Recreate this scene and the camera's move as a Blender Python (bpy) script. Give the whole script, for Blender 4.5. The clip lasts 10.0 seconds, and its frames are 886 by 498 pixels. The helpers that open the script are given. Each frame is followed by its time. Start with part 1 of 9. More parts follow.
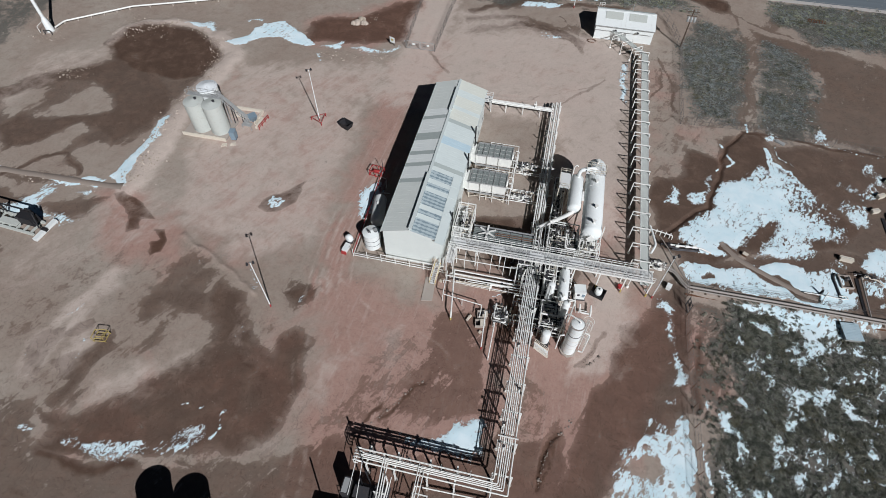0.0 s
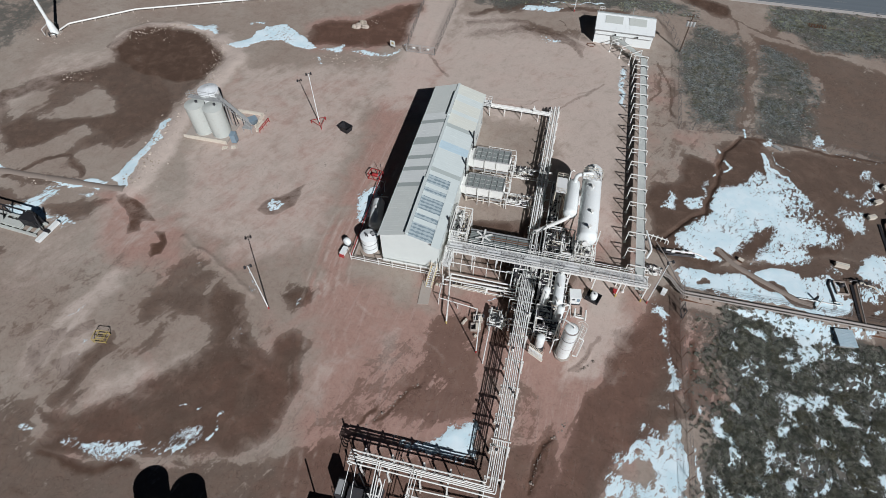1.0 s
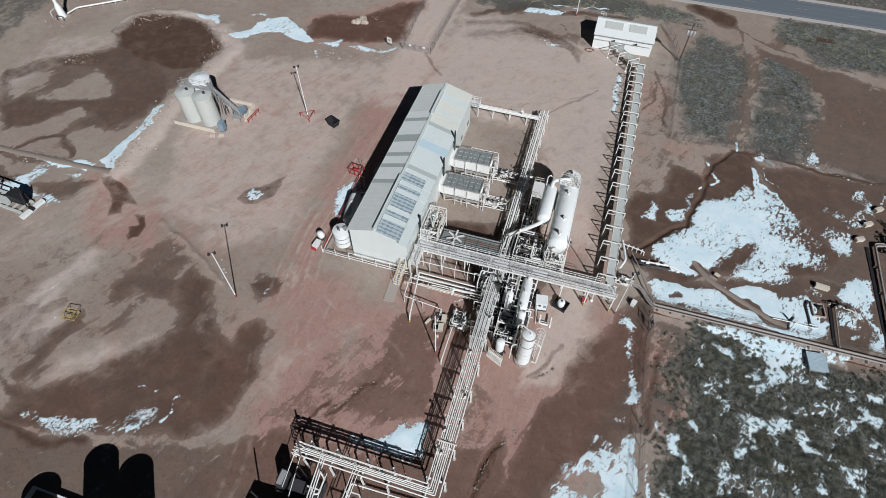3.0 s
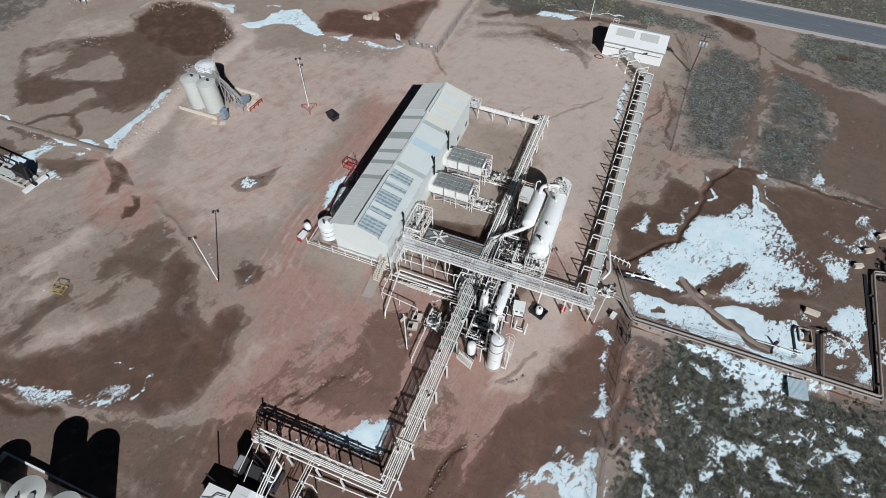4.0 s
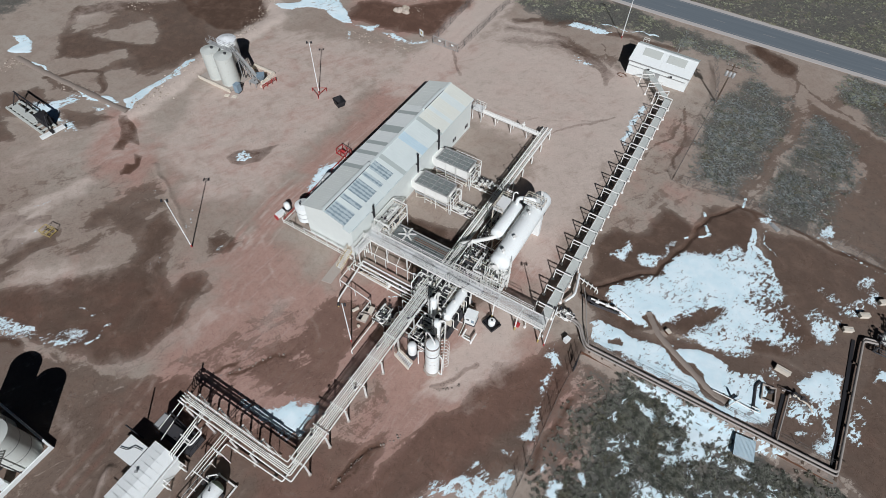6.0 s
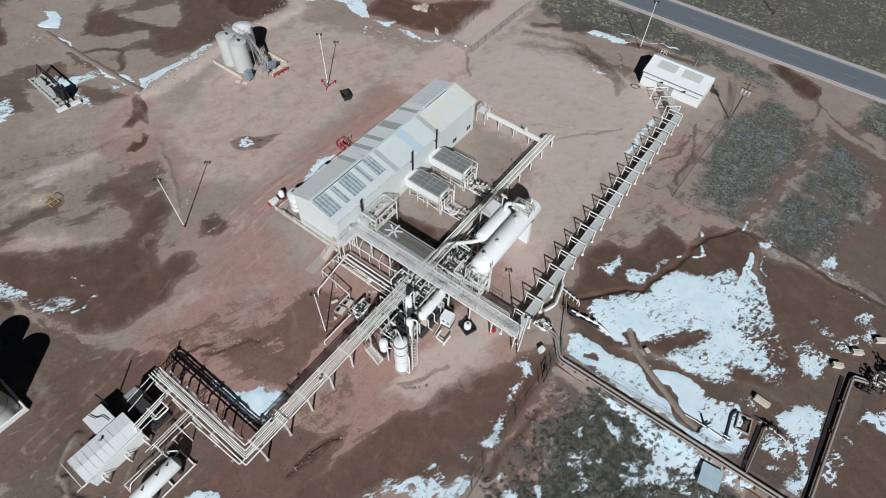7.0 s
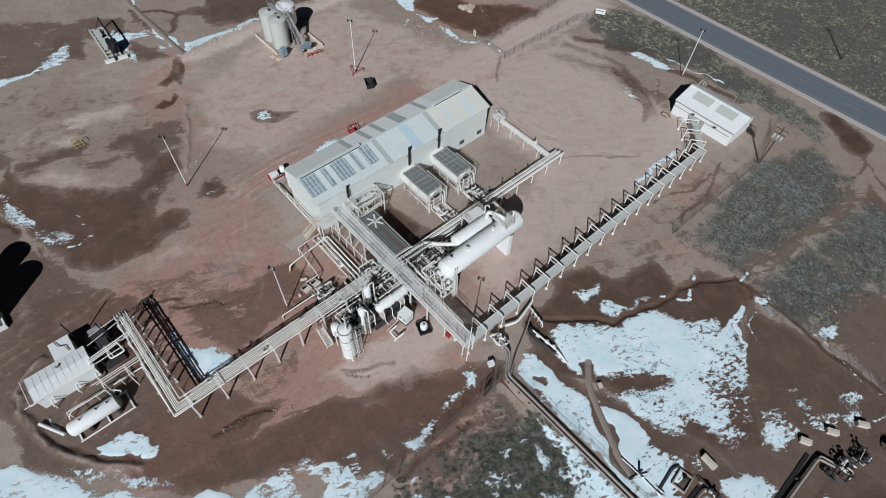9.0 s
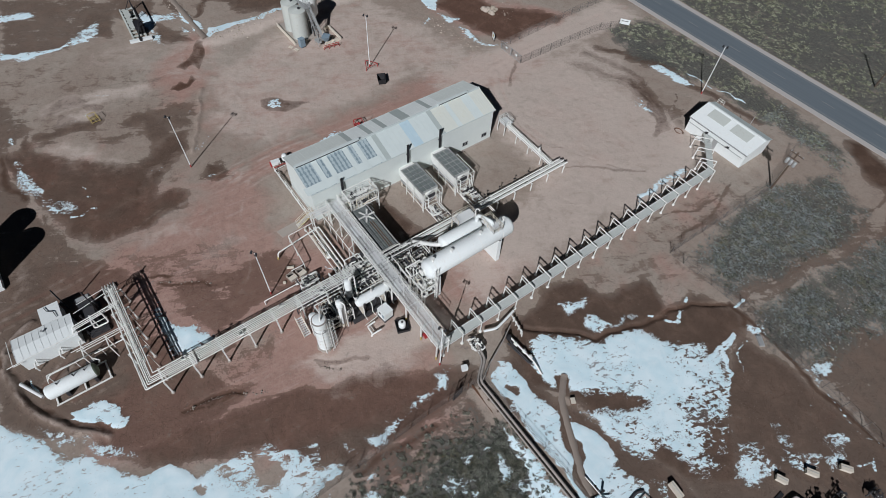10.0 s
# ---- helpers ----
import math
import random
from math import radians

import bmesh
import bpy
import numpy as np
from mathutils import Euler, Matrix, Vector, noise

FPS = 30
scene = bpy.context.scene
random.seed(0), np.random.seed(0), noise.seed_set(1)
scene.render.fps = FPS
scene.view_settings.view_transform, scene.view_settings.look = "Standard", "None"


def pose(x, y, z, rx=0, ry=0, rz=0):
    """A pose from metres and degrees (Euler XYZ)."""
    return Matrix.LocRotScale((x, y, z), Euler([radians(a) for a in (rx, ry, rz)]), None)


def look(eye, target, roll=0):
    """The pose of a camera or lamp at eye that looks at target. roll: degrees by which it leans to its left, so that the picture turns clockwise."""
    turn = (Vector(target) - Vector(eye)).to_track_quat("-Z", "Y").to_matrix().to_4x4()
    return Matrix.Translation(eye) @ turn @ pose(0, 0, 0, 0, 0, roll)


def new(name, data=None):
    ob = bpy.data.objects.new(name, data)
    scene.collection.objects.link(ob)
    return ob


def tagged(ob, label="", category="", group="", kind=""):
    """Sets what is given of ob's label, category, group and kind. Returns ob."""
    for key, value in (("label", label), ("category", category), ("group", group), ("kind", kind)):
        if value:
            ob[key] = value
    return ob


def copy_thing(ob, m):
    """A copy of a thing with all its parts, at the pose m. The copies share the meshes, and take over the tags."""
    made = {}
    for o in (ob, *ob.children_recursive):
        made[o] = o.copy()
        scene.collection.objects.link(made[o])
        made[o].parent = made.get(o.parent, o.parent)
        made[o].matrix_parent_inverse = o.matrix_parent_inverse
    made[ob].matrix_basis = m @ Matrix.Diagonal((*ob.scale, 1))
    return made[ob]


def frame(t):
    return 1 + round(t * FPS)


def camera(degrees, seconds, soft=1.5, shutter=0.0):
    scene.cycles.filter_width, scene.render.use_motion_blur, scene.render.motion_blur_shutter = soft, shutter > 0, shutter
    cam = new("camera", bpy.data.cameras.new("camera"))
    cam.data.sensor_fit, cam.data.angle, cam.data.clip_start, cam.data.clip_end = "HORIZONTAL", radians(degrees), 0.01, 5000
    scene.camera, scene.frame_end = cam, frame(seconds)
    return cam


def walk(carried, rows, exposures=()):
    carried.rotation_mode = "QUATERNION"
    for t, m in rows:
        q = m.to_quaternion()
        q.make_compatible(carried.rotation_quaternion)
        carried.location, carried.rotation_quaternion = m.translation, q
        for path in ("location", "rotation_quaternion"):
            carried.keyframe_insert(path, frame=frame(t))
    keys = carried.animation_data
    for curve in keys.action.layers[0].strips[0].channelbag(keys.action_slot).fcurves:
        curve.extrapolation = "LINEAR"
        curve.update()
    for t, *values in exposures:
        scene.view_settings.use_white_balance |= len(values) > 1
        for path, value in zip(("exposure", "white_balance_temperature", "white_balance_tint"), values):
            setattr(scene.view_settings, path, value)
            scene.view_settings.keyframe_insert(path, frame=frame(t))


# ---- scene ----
cam = camera(78.62, 10.0, soft=0.65)

SUN_STRENGTH, SKY_STRENGTH = 5.5, 0.009
EXPOSURES = [(0, -0.37, 6010, 12), (5.5, -0.31, 5980, 12), (7.5, -0.35, 5970, 12), (10, -0.54, 5920, 11.5)]
PATH = [
    (0, (13.982, -51.490, 72.516), (13.723, -50.315, 70.918), 0.37),
    (0.5, (14.478, -51.436, 73.398), (14.210, -50.263, 71.801), 0.31),
    (1, (15.103, -51.121, 73.514), (14.830, -49.950, 71.915), 0.15),
    (1.5, (15.912, -50.900, 73.379), (15.644, -49.727, 71.781), 0.32),
    (2, (17.656, -50.460, 73.312), (17.374, -49.290, 71.715), 0.43),
    (2.5, (20.048, -49.804, 73.277), (19.740, -48.642, 71.679), 0.52),
    (3.25, (24.367, -48.437, 73.235), (24.005, -47.292, 71.636), 0.69),
    (4, (29.081, -46.644, 73.175), (28.657, -45.522, 71.574), 0.94),
    (4.5, (32.261, -45.235, 73.124), (31.795, -44.132, 71.523), 1.16),
    (5, (35.394, -43.672, 73.072), (34.885, -42.589, 71.469), 1.42),
    (5.5, (38.443, -41.970, 73.027), (37.891, -40.909, 71.423), 1.70),
    (6.25, (42.830, -39.183, 72.994), (42.214, -38.160, 71.390), 2.15),
    (7, (46.991, -36.147, 73.026), (46.313, -35.168, 71.419), 2.59),
    (7.5, (49.652, -33.995, 73.086), (48.932, -33.049, 71.478), 2.87),
    (8, (52.225, -31.744, 73.169), (51.463, -30.834, 71.559), 3.12),
    (8.5, (54.702, -29.389, 73.259), (53.899, -28.517, 71.648), 3.36),
    (9, (57.057, -26.920, 73.328), (56.215, -26.090, 71.715), 3.58),
    (9.5, (59.243, -24.322, 73.336), (58.364, -23.534, 71.721), 3.80),
    (10, (61.181, -21.572, 73.225), (60.268, -20.825, 71.610), 4.05),
]
walk(cam, [(t, look(eye, target, roll)) for t, eye, target, roll in PATH], EXPOSURES)

# ---- light ----
SUN_EL, SUN_X, SUN_Y = radians(36.6), 0.606, -0.795
sky_world = bpy.data.worlds.new("sky")
scene.world = sky_world
sky_world.use_nodes = True
sky_nodes = sky_world.node_tree.nodes
sky_tex = sky_nodes.new("ShaderNodeTexSky")
sky_tex.sky_type, sky_tex.sun_disc = "NISHITA", False
sky_tex.sun_elevation, sky_tex.sun_rotation = SUN_EL, math.atan2(SUN_X, SUN_Y)
sky_tex.altitude = 1800
sky_nodes["Background"].inputs["Strength"].default_value = SKY_STRENGTH
sky_world.node_tree.links.new(sky_tex.outputs[0], sky_nodes["Background"].inputs["Color"])
sun = new("sun", bpy.data.lights.new("sun", "SUN"))
sun.data.energy, sun.data.angle, sun.data.color = SUN_STRENGTH, radians(0.53), (1.0, 0.98, 0.95)
c_el, s_el = math.cos(SUN_EL), math.sin(SUN_EL)
sun.matrix_world = look((SUN_X * c_el * 200, SUN_Y * c_el * 200, s_el * 200), (0, 0, 0))

# ---- materials ----


def tree_of(name):
    m = bpy.data.materials.new(name)
    m.use_nodes = True
    return m, m.node_tree, m.node_tree.nodes["Principled BSDF"]


def noise_of(t, scale, detail=4.0, rough=0.6, vec=None, distort=0.0):
    n = t.nodes.new("ShaderNodeTexNoise")
    n.inputs["Scale"].default_value, n.inputs["Detail"].default_value = scale, detail
    n.inputs["Roughness"].default_value, n.inputs["Distortion"].default_value = rough, distort
    if vec is not None:
        t.links.new(vec, n.inputs["Vector"])
    return n.outputs["Fac"]


def math_of(t, op, a, b=0.0, c=None, clamp=False):
    n = t.nodes.new("ShaderNodeMath")
    n.operation, n.use_clamp = op, clamp
    for k, v in enumerate((a, b, c)):
        if v is None:
            continue
        if isinstance(v, (int, float)):
            n.inputs[k].default_value = v
        else:
            t.links.new(v, n.inputs[k])
    return n.outputs[0]


def span_of(t, v, lo, hi, smooth=True):
    n = t.nodes.new("ShaderNodeMapRange")
    n.interpolation_type = "SMOOTHSTEP" if smooth else "LINEAR"
    t.links.new(v, n.inputs[0])
    n.inputs[1].default_value, n.inputs[2].default_value = lo, hi
    return n.outputs[0]


def blend(t, fac, a, b, mode="MIX"):
    n = t.nodes.new("ShaderNodeMix")
    n.data_type, n.blend_type = "RGBA", mode
    for sock, v in ((n.inputs[0], fac), (n.inputs[6], a), (n.inputs[7], b)):
        if isinstance(v, (int, float)):
            sock.default_value = v
        elif isinstance(v, tuple):
            sock.default_value = (*v, 1.0)
        else:
            t.links.new(v, sock)
    return n.outputs[2]


def bump_of(t, height, strength, distance, bsdf):
    n = t.nodes.new("ShaderNodeBump")
    n.inputs["Strength"].default_value, n.inputs["Distance"].default_value = strength, distance
    t.links.new(height, n.inputs["Height"])
    t.links.new(n.outputs[0], bsdf.inputs["Normal"])


def place_of(t):
    return t.nodes.new("ShaderNodeNewGeometry").outputs["Position"]


def chance_of(t):
    return t.nodes.new("ShaderNodeObjectInfo").outputs["Random"]


def stretched(t, pos, angle, long, short):
    """Coordinates drawn out along one direction of the plan."""
    n = t.nodes.new("ShaderNodeMapping")
    n.vector_type = "TEXTURE"
    n.inputs["Rotation"].default_value = (0, 0, angle)
    n.inputs["Scale"].default_value = (long, short, 1.0)
    t.links.new(pos, n.inputs["Vector"])
    return n.outputs[0]


def paint(name, colour, dirt=(0.22, 0.15, 0.11), amount=0.35, rough=0.55, metal=0.0, scale=1.6, vary=0.12):
    """Painted or bare surface with patchy fading, grime and fine grain."""
    m, t, b = tree_of(name)
    pos = place_of(t)
    big, fine = noise_of(t, scale, 5, 0.65, pos), noise_of(t, scale * 9, 4, 0.6, pos)
    dark = tuple(max(0.0, c * (1 - vary * 1.6)) for c in colour)
    base = blend(t, big, dark, colour)
    base = blend(t, math_of(t, "MULTIPLY", chance_of(t), vary), base, dark)
    grime = math_of(t, "MULTIPLY", span_of(t, math_of(t, "ADD", math_of(t, "MULTIPLY", big, 0.6), math_of(t, "MULTIPLY", fine, 0.4)), 0.5, 0.72), amount)
    t.links.new(blend(t, grime, base, dirt), b.inputs["Base Color"])
    t.links.new(math_of(t, "MULTIPLY_ADD", fine, 0.25, rough - 0.1), b.inputs["Roughness"])
    b.inputs["Metallic"].default_value = metal
    b.inputs["Specular IOR Level"].default_value = 0.3
    bump_of(t, fine, 0.15, 0.01, b)
    return m


WHITE = paint("white paint", (0.86, 0.86, 0.81), (0.42, 0.31, 0.22), 0.32, 0.5)
CREAM = paint("cream paint", (0.72, 0.66, 0.55), (0.3, 0.19, 0.12), 0.55, 0.5)
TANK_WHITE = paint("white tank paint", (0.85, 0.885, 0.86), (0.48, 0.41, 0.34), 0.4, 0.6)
BEIGE = paint("pale green-grey tank paint", (0.56, 0.585, 0.54), (0.30, 0.28, 0.23), 0.6, 0.6)
WALL = paint("pale metal cladding", (0.74, 0.79, 0.75), (0.62, 0.63, 0.57), 0.35, 0.6, 0.0, 0.4)
GALV = paint("galvanised steel", (0.50, 0.51, 0.50), (0.3, 0.27, 0.24), 0.4, 0.45, 0.35)
GRATE = paint("weathered grating", (0.78, 0.79, 0.77), (0.40, 0.37, 0.34), 0.45, 0.6, 0.05)
TRAY = paint("pale grey-green cable cover", (0.60, 0.63, 0.59), (0.42, 0.41, 0.37), 0.45, 0.6, 0.05)
STEEL = paint("dark steel", (0.07, 0.07, 0.075), (0.16, 0.09, 0.06), 0.5, 0.5, 0.3)
BLACK = paint("black sooty steel", (0.025, 0.025, 0.028), (0.07, 0.05, 0.04), 0.5, 0.6)
RUST = paint("rusty steel", (0.17, 0.085, 0.05), (0.06, 0.04, 0.03), 0.6, 0.8)
RED = paint("red paint", (0.42, 0.045, 0.045), (0.2, 0.08, 0.06), 0.4, 0.5)
YELLOW = paint("yellow paint", (0.52, 0.40, 0.13), (0.3, 0.2, 0.08), 0.4, 0.5)
BLUE = paint("grey blue paint", (0.24, 0.32, 0.38), (0.2, 0.18, 0.16), 0.4, 0.5)
GREEN = paint("dull green paint", (0.22, 0.27, 0.19), (0.2, 0.16, 0.1), 0.4, 0.6)
CONCRETE = paint("concrete", (0.43, 0.38, 0.33), (0.28, 0.2, 0.15), 0.5, 0.85)
WOOD = paint("weathered timber", (0.13, 0.095, 0.07), (0.05, 0.04, 0.035), 0.5, 0.8)
# dimmer than the west sheets, since the east slope faces the sun
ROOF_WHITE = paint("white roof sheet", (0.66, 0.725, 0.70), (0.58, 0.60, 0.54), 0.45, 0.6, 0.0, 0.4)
# west slope only, lightened to make up for grazing sun
ROOF_TAN = paint("tan grey roof sheet lightened for the west slope", (0.76, 0.80, 0.75), (0.62, 0.63, 0.57), 0.5, 0.6, 0.0, 0.45)
ROOF_PALE = paint("pale yellowed roof sheet", (0.70, 0.72, 0.645), (0.60, 0.59, 0.49), 0.6, 0.6, 0.0, 0.3)
# also west slope only: sunlight it lacks is put into the colour
ROOF_LIFTED = paint("pale roof sheet lightened for the west slope", (0.86, 0.90, 0.865), (0.74, 0.75, 0.69), 0.5, 0.6, 0.0, 0.4)
ROOF_GREY = paint("greenish translucent roof sheet", (0.46, 0.51, 0.485), (0.36, 0.39, 0.36), 0.5, 0.45)


def slate_mat():
    """Translucent roof sheets, blue-grey in beaded rows between worn pale ribs."""
    m, t, b = tree_of("patched blue-grey roof sheet")
    pos = place_of(t)
    wobble = math_of(t, "MULTIPLY_ADD", noise_of(t, 2.2, 3, 0.5, pos), 0.5, -0.25)
    axis = t.nodes.new("ShaderNodeSeparateXYZ")
    t.links.new(pos, axis.inputs[0])
    rows = math_of(t, "SINE", math_of(t, "MULTIPLY", math_of(t, "ADD", axis.outputs[1], wobble), 9.2))
    beads = math_of(t, "SINE", math_of(t, "MULTIPLY", axis.outputs[0], 8.5))
    wear = noise_of(t, 7.0, 4, 0.65, pos)
    patch = noise_of(t, 0.8, 3, 0.55, pos)
    mark = math_of(t, "ADD", math_of(t, "MULTIPLY", rows, 0.55), math_of(t, "MULTIPLY_ADD", beads, 0.22, math_of(t, "MULTIPLY_ADD", patch, 1.6, -0.8)))
    col = blend(t, span_of(t, mark, -0.25, 0.45), (0.40, 0.47, 0.485), (0.185, 0.248, 0.278))
    col = blend(t, math_of(t, "MULTIPLY", span_of(t, wear, 0.5, 0.7), 0.35), col, (0.64, 0.70, 0.71))
    t.links.new(col, b.inputs["Base Color"])
    b.inputs["Roughness"].default_value = 0.6
    bump_of(t, wear, 0.2, 0.02, b)
    return m


ROOF_SLATE = slate_mat()
ROOF_BLUE = paint("pale blue stained roof sheet", (0.52, 0.66, 0.72), (0.7, 0.72, 0.7), 0.6, 0.45, 0.0, 0.5)
COIL = paint("grey finned coil", (0.22, 0.245, 0.235), (0.38, 0.375, 0.35), 0.5, 0.7, 0.2)
GLASS_DARK = paint("dark window glass", (0.03, 0.035, 0.04), (0.05, 0.05, 0.05), 0.2, 0.15)
LINE_WHITE = paint("worn road paint", (0.30, 0.30, 0.29), (0.13, 0.13, 0.13), 0.8, 0.7, 0.0, 2.5)


SHOULDER = paint("pale grey gravel", (0.50, 0.47, 0.44), (0.34, 0.29, 0.25), 0.5, 0.9)


def asphalt_mat():
    m, t, b = tree_of("weathered asphalt")
    pos = place_of(t)
    streak = t.nodes.new("ShaderNodeMapping")
    streak.inputs["Scale"].default_value = (0.03, 1.1, 1.0)
    t.links.new(pos, streak.inputs["Vector"])
    a = noise_of(t, 1.0, 4, 0.6, streak.outputs[0])
    g = noise_of(t, 14.0, 3, 0.6, pos)
    col = blend(t, a, (0.084, 0.112, 0.134), (0.150, 0.184, 0.206))
    col = blend(t, math_of(t, "MULTIPLY", g, 0.35), col, (0.20, 0.195, 0.19))
    t.links.new(col, b.inputs["Base Color"])
    b.inputs["Roughness"].default_value = 0.85
    bump_of(t, g, 0.3, 0.02, b)
    return m


ASPHALT = asphalt_mat()


def soil_mat():
    """Red-grey yard soil; damp soil, with some painted shade, pale crust, scrub soil and snow lie where the sheet's
    fields say.
    """
    m, t, b = tree_of("yard soil and snow")
    pos = place_of(t)
    fields = t.nodes.new("ShaderNodeAttribute")
    fields.attribute_name = "fields"
    sep = t.nodes.new("ShaderNodeSeparateColor")
    t.links.new(fields.outputs["Color"], sep.inputs[0])
    snow, damp, scrub = sep.outputs[0], sep.outputs[1], sep.outputs[2]
    tones = t.nodes.new("ShaderNodeAttribute")
    tones.attribute_name = "redness"
    red = span_of(t, math_of(t, "ADD", tones.outputs["Fac"], math_of(t, "MULTIPLY_ADD", noise_of(t, 0.16, 5, 0.6, pos, 0.5), 1.3, -0.67)), 0.1, 0.7)
    crust = fields.outputs["Alpha"]
    n_wide = noise_of(t, 0.045, 4, 0.55, pos, 0.6)
    n_mid = noise_of(t, 0.35, 6, 0.62, pos, 0.4)
    n_fine = noise_of(t, 2.4, 6, 0.7, pos)
    n_grain = noise_of(t, 16.0, 3, 0.7, pos)
    n_flow = noise_of(t, 0.75, 6, 0.62, stretched(t, pos, 1.08, 4.5, 1.0), 0.9)
    n_sweep = noise_of(t, 0.6, 5, 0.65, stretched(t, pos, 1.42, 14.0, 1.0), 0.5)
    n_track = noise_of(t, 1.7, 4, 0.6, stretched(t, pos, 1.5, 16.0, 1.0), 0.8)
    col = blend(t, span_of(t, n_wide, 0.35, 0.65), (0.310, 0.252, 0.205), (0.362, 0.312, 0.260))
    col = blend(t, math_of(t, "MULTIPLY", red, 0.86), col, (0.400, 0.244, 0.198))
    col = blend(t, math_of(t, "MULTIPLY", span_of(t, n_mid, 0.46, 0.66), 0.24), col, (0.225, 0.148, 0.114))
    col = blend(t, math_of(t, "MULTIPLY", span_of(t, n_flow, 0.5, 0.72), 0.07), col, (0.235, 0.155, 0.120))
    col = blend(t, math_of(t, "MULTIPLY", span_of(t, n_sweep, 0.5, 0.68), math_of(t, "MULTIPLY_ADD", red, 0.20, 0.01)), col, (0.265, 0.150, 0.115))
    lines = math_of(t, "MULTIPLY", span_of(t, n_track, 0.57, 0.64), math_of(t, "MULTIPLY_ADD", red, 0.4, 0.06))
    col = blend(t, lines, col, (0.45, 0.33, 0.285))
    col = blend(t, math_of(t, "MULTIPLY", span_of(t, n_fine, 0.53, 0.66), 0.26), col, (0.42, 0.335, 0.282))
    col = blend(t, math_of(t, "MULTIPLY", span_of(t, n_fine, 0.47, 0.36), 0.25), col, (0.20, 0.135, 0.105))
    blotch = noise_of(t, 0.95, 5, 0.62, pos, 0.8)
    col = blend(t, math_of(t, "MULTIPLY", span_of(t, blotch, 0.52, 0.62), 0.15), col, (0.20, 0.135, 0.105))
    col = blend(t, math_of(t, "MULTIPLY", span_of(t, blotch, 0.46, 0.34), 0.10), col, (0.44, 0.36, 0.31))
    pale = math_of(t, "ADD", crust, math_of(t, "ADD", math_of(t, "MULTIPLY_ADD", n_mid, 1.0, -0.5), math_of(t, "MULTIPLY_ADD", n_flow, 0.5, -0.25)))
    pale = math_of(t, "MULTIPLY", span_of(t, pale, 0.12, 0.7), math_of(t, "MULTIPLY_ADD", n_fine, 0.5, 0.5), clamp=True)
    wet = math_of(t, "ADD", math_of(t, "MULTIPLY_ADD", n_mid, 1.0, -0.5), math_of(t, "ADD", math_of(t, "MULTIPLY_ADD", n_flow, 0.9, -0.45), math_of(t, "MULTIPLY_ADD", n_fine, 0.6, -0.3)))
    wet = math_of(t, "ADD", damp, wet)
    wet = math_of(t, "MULTIPLY", span_of(t, wet, 0.26, 0.37), math_of(t, "MULTIPLY_ADD", damp, 0.68, 0.36), clamp=True)
    soaked = blend(t, red, (0.072, 0.046, 0.032), (0.088, 0.047, 0.031))
    soaked = blend(t, math_of(t, "MULTIPLY", span_of(t, n_mid, 0.40, 0.7), 0.7), soaked, blend(t, red, (0.150, 0.098, 0.070), (0.168, 0.095, 0.066)))
    soaked = blend(t, math_of(t, "MULTIPLY", n_fine, 0.3), soaked, (0.165, 0.100, 0.074))
    col = blend(t, wet, col, soaked)
    col = blend(t, math_of(t, "MULTIPLY", pale, math_of(t, "SUBTRACT", 1.0, math_of(t, "MULTIPLY", wet, 0.5))), col, (0.575, 0.485, 0.42))
    pebble = span_of(t, noise_of(t, 5.2, 2, 0.5, pos), 0.70, 0.76)
    col = blend(t, math_of(t, "MULTIPLY", pebble, 0.42), col, (0.56, 0.48, 0.42))
    crack = span_of(t, math_of(t, "ABSOLUTE", math_of(t, "SUBTRACT", noise_of(t, 0.42, 5, 0.62, pos, 1.2), 0.5)), 0.012, 0.003)
    col = blend(t, math_of(t, "MULTIPLY", crack, math_of(t, "MULTIPLY_ADD", damp, 0.6, 0.14), clamp=True), col, (0.075, 0.045, 0.033))
    green = span_of(t, math_of(t, "ADD", scrub, math_of(t, "ADD", math_of(t, "MULTIPLY_ADD", n_fine, 1.2, -0.6), math_of(t, "MULTIPLY_ADD", n_mid, 1.6, -0.8))), 0.2, 0.65)
    litter = blend(t, span_of(t, n_fine, 0.35, 0.65), (0.044, 0.047, 0.042), (0.125, 0.130, 0.114))
    litter = blend(t, math_of(t, "MULTIPLY", span_of(t, n_mid, 0.5, 0.68), 0.5), litter, (0.19, 0.165, 0.14))
    col = blend(t, math_of(t, "MULTIPLY", green, 0.92), col, litter)
    col = blend(t, math_of(t, "MULTIPLY", span_of(t, n_grain, 0.5, 0.8), 0.14), col, (0.36, 0.28, 0.235))
    edge = math_of(t, "ADD", math_of(t, "MULTIPLY_ADD", n_mid, 0.55, -0.275), math_of(t, "ADD", math_of(t, "MULTIPLY_ADD", n_fine, 0.75, -0.375), math_of(t, "MULTIPLY_ADD", n_flow, 0.6, -0.3)))
    edge = math_of(t, "ADD", edge, math_of(t, "MULTIPLY_ADD", noise_of(t, 6.5, 3, 0.6, pos), 0.5, -0.25))
    white = span_of(t, math_of(t, "ADD", snow, edge), 0.49, 0.52)
    fleck = noise_of(t, 1.7, 6, 0.7, stretched(t, pos, 1.05, 1.8, 1.0), 0.5)
    sparse = noise_of(t, 0.13, 3, 0.5, pos)
    shallow = math_of(t, "MULTIPLY_ADD", snow, -0.42, 0.36)
    specks = span_of(t, math_of(t, "ADD", shallow, math_of(t, "ADD", fleck, math_of(t, "MULTIPLY_ADD", sparse, 0.5, -0.25))), 0.615, 0.635)
    deep = span_of(t, snow, 0.70, 0.86)
